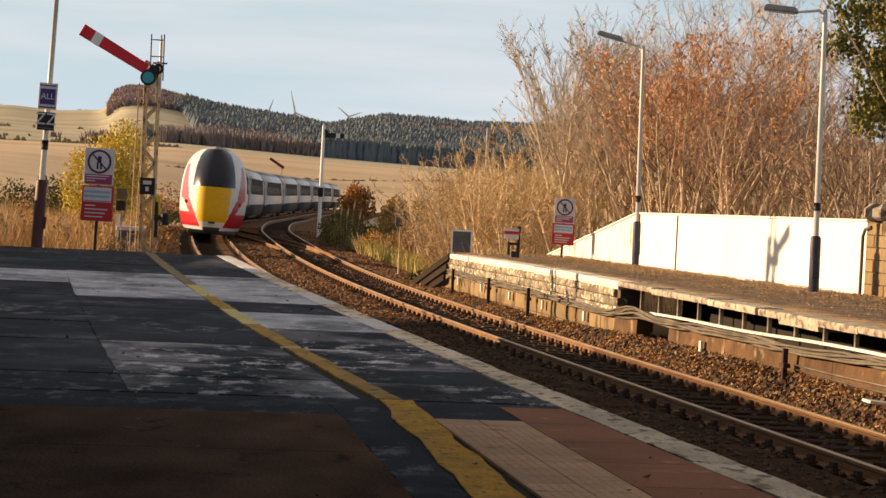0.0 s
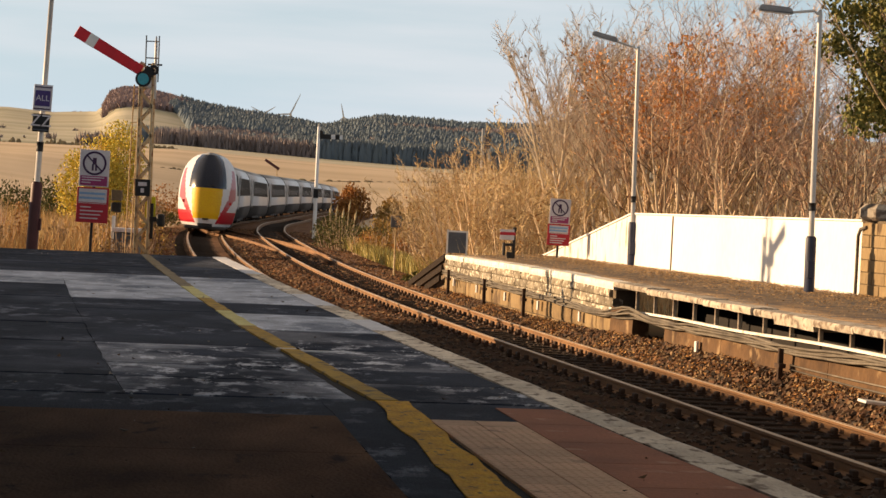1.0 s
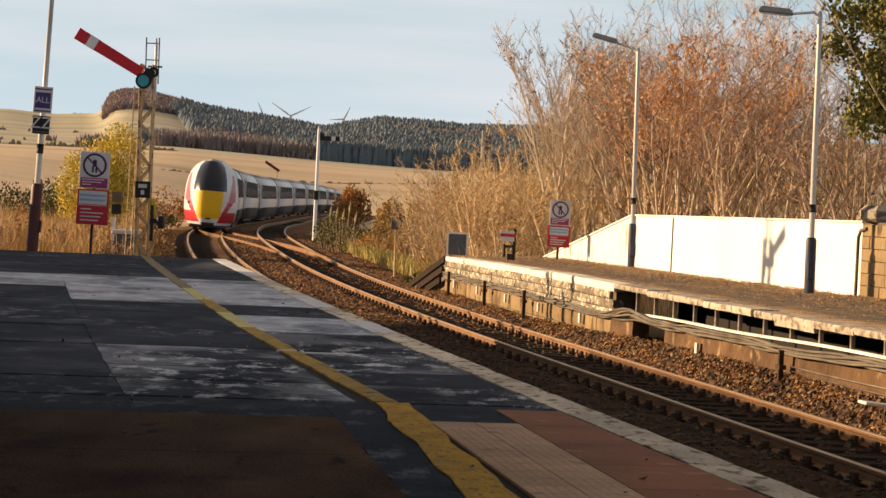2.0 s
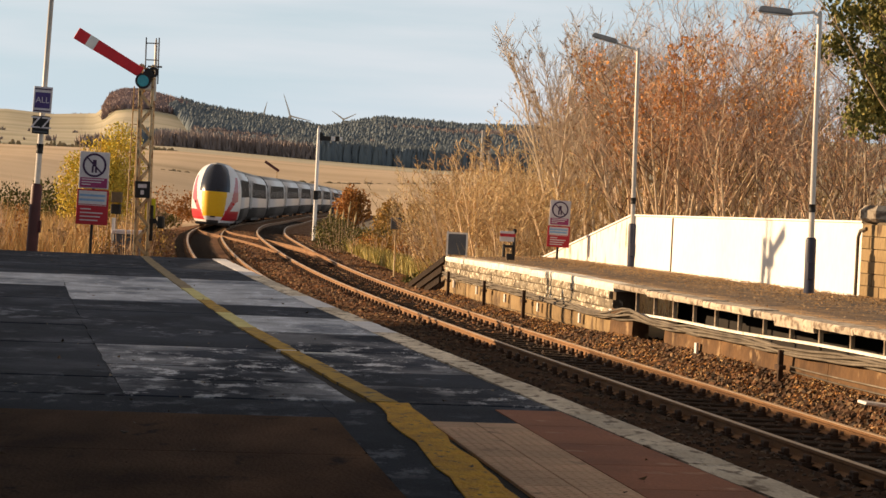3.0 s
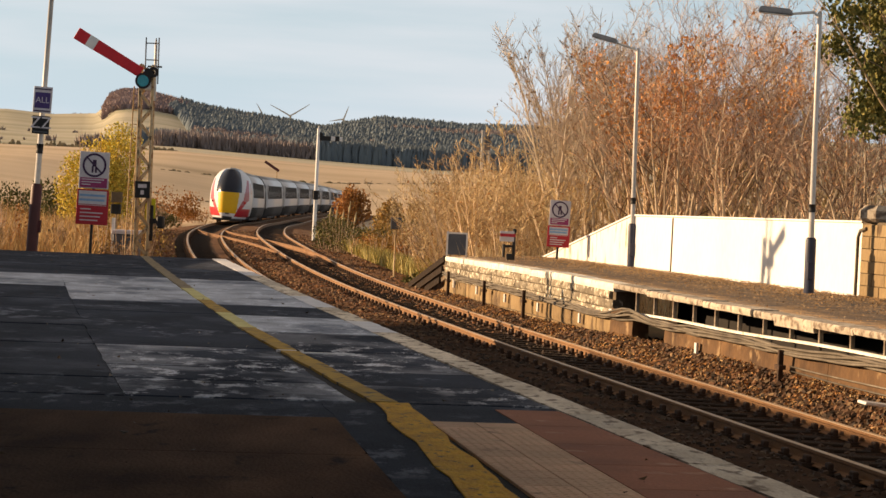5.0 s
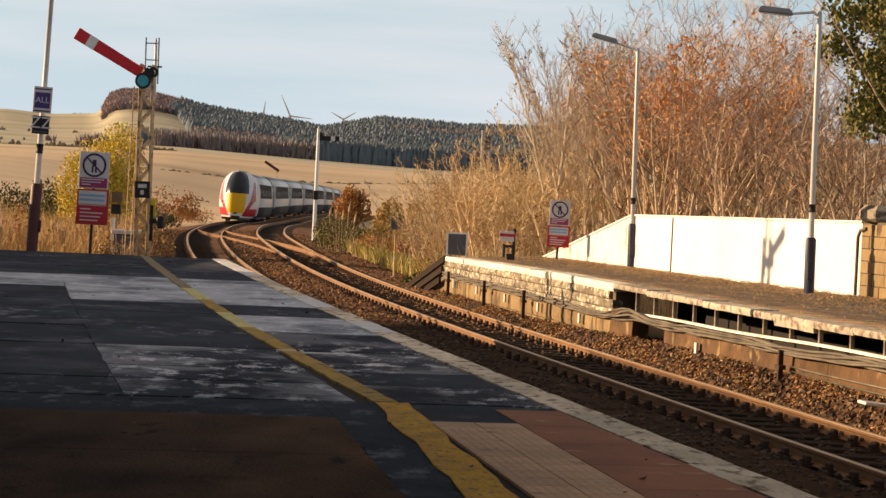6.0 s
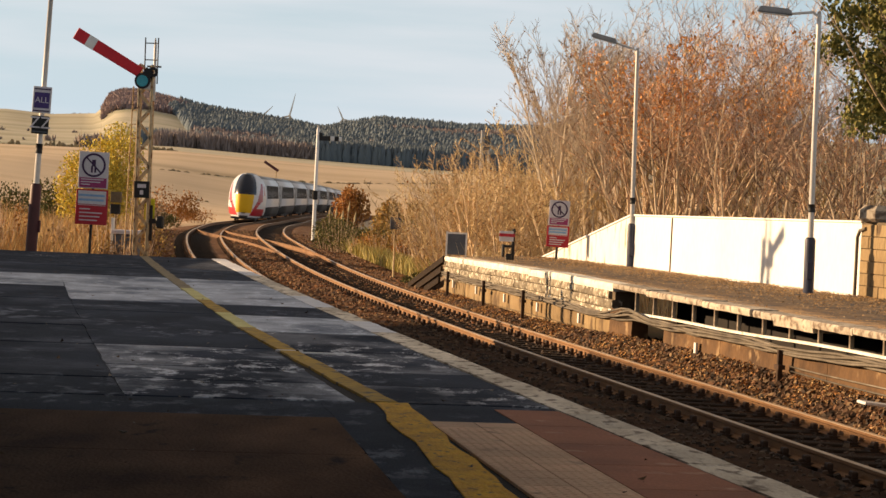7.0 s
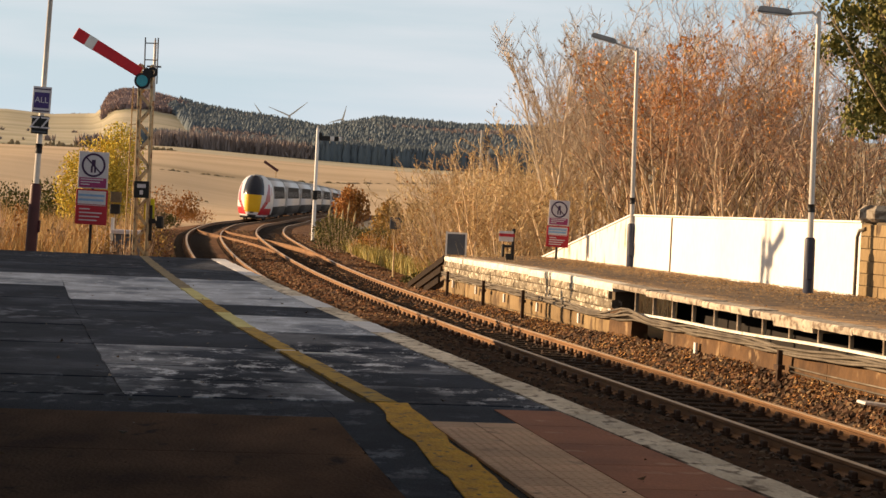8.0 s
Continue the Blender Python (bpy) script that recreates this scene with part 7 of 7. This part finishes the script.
        if noise.noise((u * 90, y * 0.01, 0)) > -0.05:
            brush(broad, u * y, y, land_z(u * y, y) - 0.5, r.uniform(2.5, 6), r.uniform(2.5, 4.5))
    for _ in range(60):
        u, y = r.gauss(-0.1555, 0.0035), r.uniform(950, 985)
        brush(broad, u * y, y, land_z(u * y, y) - 0.5, r.uniform(4, 7.5), r.uniform(2.2, 3.4))
    # distance haze is mixed into these wood colours as pale blue-grey
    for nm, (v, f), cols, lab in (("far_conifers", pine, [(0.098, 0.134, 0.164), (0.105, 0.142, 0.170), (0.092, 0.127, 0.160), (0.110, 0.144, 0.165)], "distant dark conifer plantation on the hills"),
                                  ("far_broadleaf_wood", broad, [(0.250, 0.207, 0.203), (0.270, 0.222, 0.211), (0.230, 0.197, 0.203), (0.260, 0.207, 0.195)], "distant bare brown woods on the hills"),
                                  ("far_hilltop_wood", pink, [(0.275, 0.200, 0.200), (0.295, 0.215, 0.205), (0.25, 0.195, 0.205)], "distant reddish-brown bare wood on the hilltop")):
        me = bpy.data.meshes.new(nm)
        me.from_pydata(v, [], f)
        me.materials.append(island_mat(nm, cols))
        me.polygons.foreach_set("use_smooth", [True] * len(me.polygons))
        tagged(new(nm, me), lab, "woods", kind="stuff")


far_woods()


def hedgerows():
    r = random.Random(12)
    v, f = [], []
    for x0, y0, x1, y1, h in ((-72, 470, 0, 520, 1.0), (-62, 395, -30, 400, 0.8), (-130, 640, -80, 680, 2.4), (-160, 760, -90, 800, 5.0)):
        n = int(math.hypot(x1 - x0, y1 - y0) / 1.3)
        for i in range(n):
            t = i / n
            if noise.noise((t * 6, x0, 0)) < -0.05:
                continue
            x, y = x0 + (x1 - x0) * t + r.gauss(0, 0.4), y0 + (y1 - y0) * t
            z, hh, w = land_z(x, y) - 0.2, h * r.uniform(0.15, 0.6), r.uniform(0.5, 1.0)
            b = len(v)
            for zz, rr in ((0, w), (hh * 0.6, w * r.uniform(0.7, 1.1)), (hh, w * 0.35)):
                for k in range(5):
                    v.append((x + rr * math.cos(k * 1.2566), y + rr * math.sin(k * 1.2566), z + zz))
            for lev in (0, 5):
                for k in range(5):
                    j = (k + 1) % 5
                    f.append((b + lev + k, b + lev + j, b + lev + 5 + j, b + lev + 5 + k))
            f.append(tuple(b + 10 + k for k in range(5)))
    me = bpy.data.meshes.new("hedgerow")
    me.from_pydata(v, [], f)
    me.materials.append(island_mat("hedgerow", [(0.19, 0.15, 0.09), (0.24, 0.18, 0.10), (0.16, 0.14, 0.08)]))
    tagged(new("hedgerow", me), "thin brown hedgerows between stubble fields", "hedge", kind="stuff")


hedgerows()


def pampas():
    g = thing("pampas_grass", "tall pale pampas plumes beside the track", "grass", at=pose(-4.45, 97.5, land_z(-4.45, 97.5)))
    r = random.Random(9)
    for k in range(5):
        x, h = -0.5 + 0.27 * k, r.uniform(1.5, 2.0)
        bm = B()
        tube(bm, [(x * 0.5, 0, 0), (x * 0.9, 0, h * 0.6), (x, 0, h)], [0.03, 0.022, 0.02], 6)
        st = part("stalk", bm, M["bark"], g)
        bm = B()
        tube(bm, [(x, 0, h - 0.1), (x + 0.03, 0, h + 0.12), (x + 0.06, 0, h + 0.4)], [0.02, 0.05, 0.01], 7)
        part("plume", bm, M["twig_tan"], st)


pampas()


def wind_turbine(x, y, z, blade, label):
    g = thing("wind_turbine", label, "wind turbine", at=pose(x, y, z - 70), group="turbines beyond the ridge")
    bm = B()
    tube(bm, [(0, 4, 0), (0, 4, 69)], [2.4, 1.5], 10)
    part("tower", bm, M["pole_white"], g)
    bm = B()
    box(bm, -1.8, 1.8, -2, 7, 68.5, 72, bevel=0.5)
    part("nacelle", bm, M["pole_white"], g)
    rotor = thing("rotor", "", "")
    rotor.parent = g
    rotor.matrix_basis = pose(0, -3, 70)
    for k in range(3):
        bm = B()
        m = Matrix.Rotation(k * 2 * math.pi / 3, 4, "Y")
        v = [bm.verts.new(m @ Vector(q)) for q in ((-1.2, 0, 0.5), (1.2, 0, 0.5), (1.6, 0, blade * 0.25), (0.35, 0, blade), (-0.35, 0, blade), (-1.0, 0, blade * 0.25))]
        w = [bm.verts.new(q.co + Vector((0, 0.7, 0))) for q in v]
        bm.faces.new(v), bm.faces.new(w[::-1])
        for i in range(6):
            j = (i + 1) % 6
            bm.faces.new((v[j], v[i], w[i], w[j]))
        bmesh.ops.recalc_face_normals(bm, faces=bm.faces)
        part("blade", bm, M["pole_white"], rotor)
    return rotor


ROTORS = [(wind_turbine(-266.7, 3800, 122, 38, "white wind turbine turning beyond the ridge"), -133.0), (wind_turbine(-315.9, 3850, 122, 24, "small white wind turbine beyond the ridge"), 20.0),
          (wind_turbine(-180.0, 3850, 122, 24, "small white wind turbine beyond the woods"), 70.0)]


def key_rotors():
    for rotor, start in ROTORS:
        walk(rotor, [(t, pose(0, -3, 70, 0, start + 38 * t, 0)) for t in range(9)])


def deck_leaf(r):
    y = r.uniform(24, 56)
    t = (y - WALL_NEAR.y) / (WALL_TURN.y - WALL_NEAR.y)
    back = WALL_NEAR.x + (WALL_TURN.x - WALL_NEAR.x) * t
    front = on_line(EDGE_FAR + 0.45, y)[0].x
    x = back - (back - front) * abs(r.gauss(0, 0.38))
    return (max(min(x, back - 0.02), front), y, OPP_Z + 0.008)


def leaf_litter():
    r = random.Random(14)
    verts, faces = [], []
    for _ in range(13000):
        p = Vector(deck_leaf(r))
        s = r.uniform(0.012, 0.03)
        m = Euler((r.gauss(0, 0.2), r.gauss(0, 0.2), r.uniform(0, 6.3))).to_matrix()
        b = len(verts)
        verts += [tuple(p + m @ Vector(q) * s) for q in ((-1, 0, 0.3), (0, -0.6, 0), (1, 0, 0.3), (0, 0.6, 0))]
        faces.append((b, b + 1, b + 2, b + 3))
    me = bpy.data.meshes.new("leaf_litter")
    me.from_pydata(verts, [], faces)
    me.materials.append(island_mat("fallen_leaves", [(0.42, 0.23, 0.09), (0.55, 0.34, 0.15), (0.26, 0.15, 0.07), (0.48, 0.36, 0.22)]))
    tagged(new("leaf_litter", me), "fallen brown leaves strewn over the far platform", "leaves", kind="stuff")


leaf_litter()


def platform_crumbs():
    r = random.Random(16)
    verts, faces = [], []
    for _ in range(260):
        y = 9 + 36 * r.random()
        p, a = on_line(EDGE_NEAR - r.uniform(0.3, 7.0), y, 0.012)
        s, m = r.uniform(0.008, 0.03), Euler((r.gauss(0, 0.3), r.gauss(0, 0.3), r.uniform(0, 6.3))).to_matrix()
        b = len(verts)
        verts += [tuple(p + m @ Vector(q) * s) for q in ((-1, 0, 0.4), (0, -0.6, 0), (1, 0, 0.4), (0, 0.6, 0))]
        faces.append((b, b + 1, b + 2, b + 3))
    me = bpy.data.meshes.new("platform_crumbs")
    me.from_pydata(verts, [], faces)
    me.materials.append(island_mat("crumb_colours", [(0.02, 0.015, 0.012), (0.14, 0.08, 0.04), (0.03, 0.025, 0.02), (0.45, 0.40, 0.34), (0.05, 0.03, 0.02)]))
    tagged(new("platform_crumbs", me), "dead leaves and grit scattered on the tarmac", "leaves", kind="stuff")


platform_crumbs()


def ballast_leaves():
    r = random.Random(15)
    verts, faces = [], []
    for k in range(12000):
        p = Vector(shoulder_stone(r))
        if noise.noise((p.x * 1.7, p.y * 0.8, 4)) < -0.02:
            continue
        p.z += r.uniform(0.01, 0.05)
        s = r.uniform(0.014, 0.036)
        m = Euler((r.gauss(0, 0.5), r.gauss(0, 0.5), r.uniform(0, 6.3))).to_matrix()
        b = len(verts)
        verts += [tuple(p + m @ Vector(q) * s) for q in ((-1, 0, 0.35), (0, -0.6, 0), (1, 0, 0.35), (0, 0.6, 0))]
        faces.append((b, b + 1, b + 2, b + 3))
    me = bpy.data.meshes.new("ballast_leaves")
    me.from_pydata(verts, [], faces)
    me.materials.append(island_mat("ballast_leaf_colours", [(0.40, 0.17, 0.05), (0.56, 0.29, 0.10), (0.20, 0.09, 0.035), (0.60, 0.40, 0.20), (0.34, 0.15, 0.05)]))
    tagged(new("ballast_leaves", me), "fallen orange-brown leaves caught in the ballast", "leaves", kind="stuff")


ballast_leaves()


def motions():
    key_train()
    key_rotors()


motions()
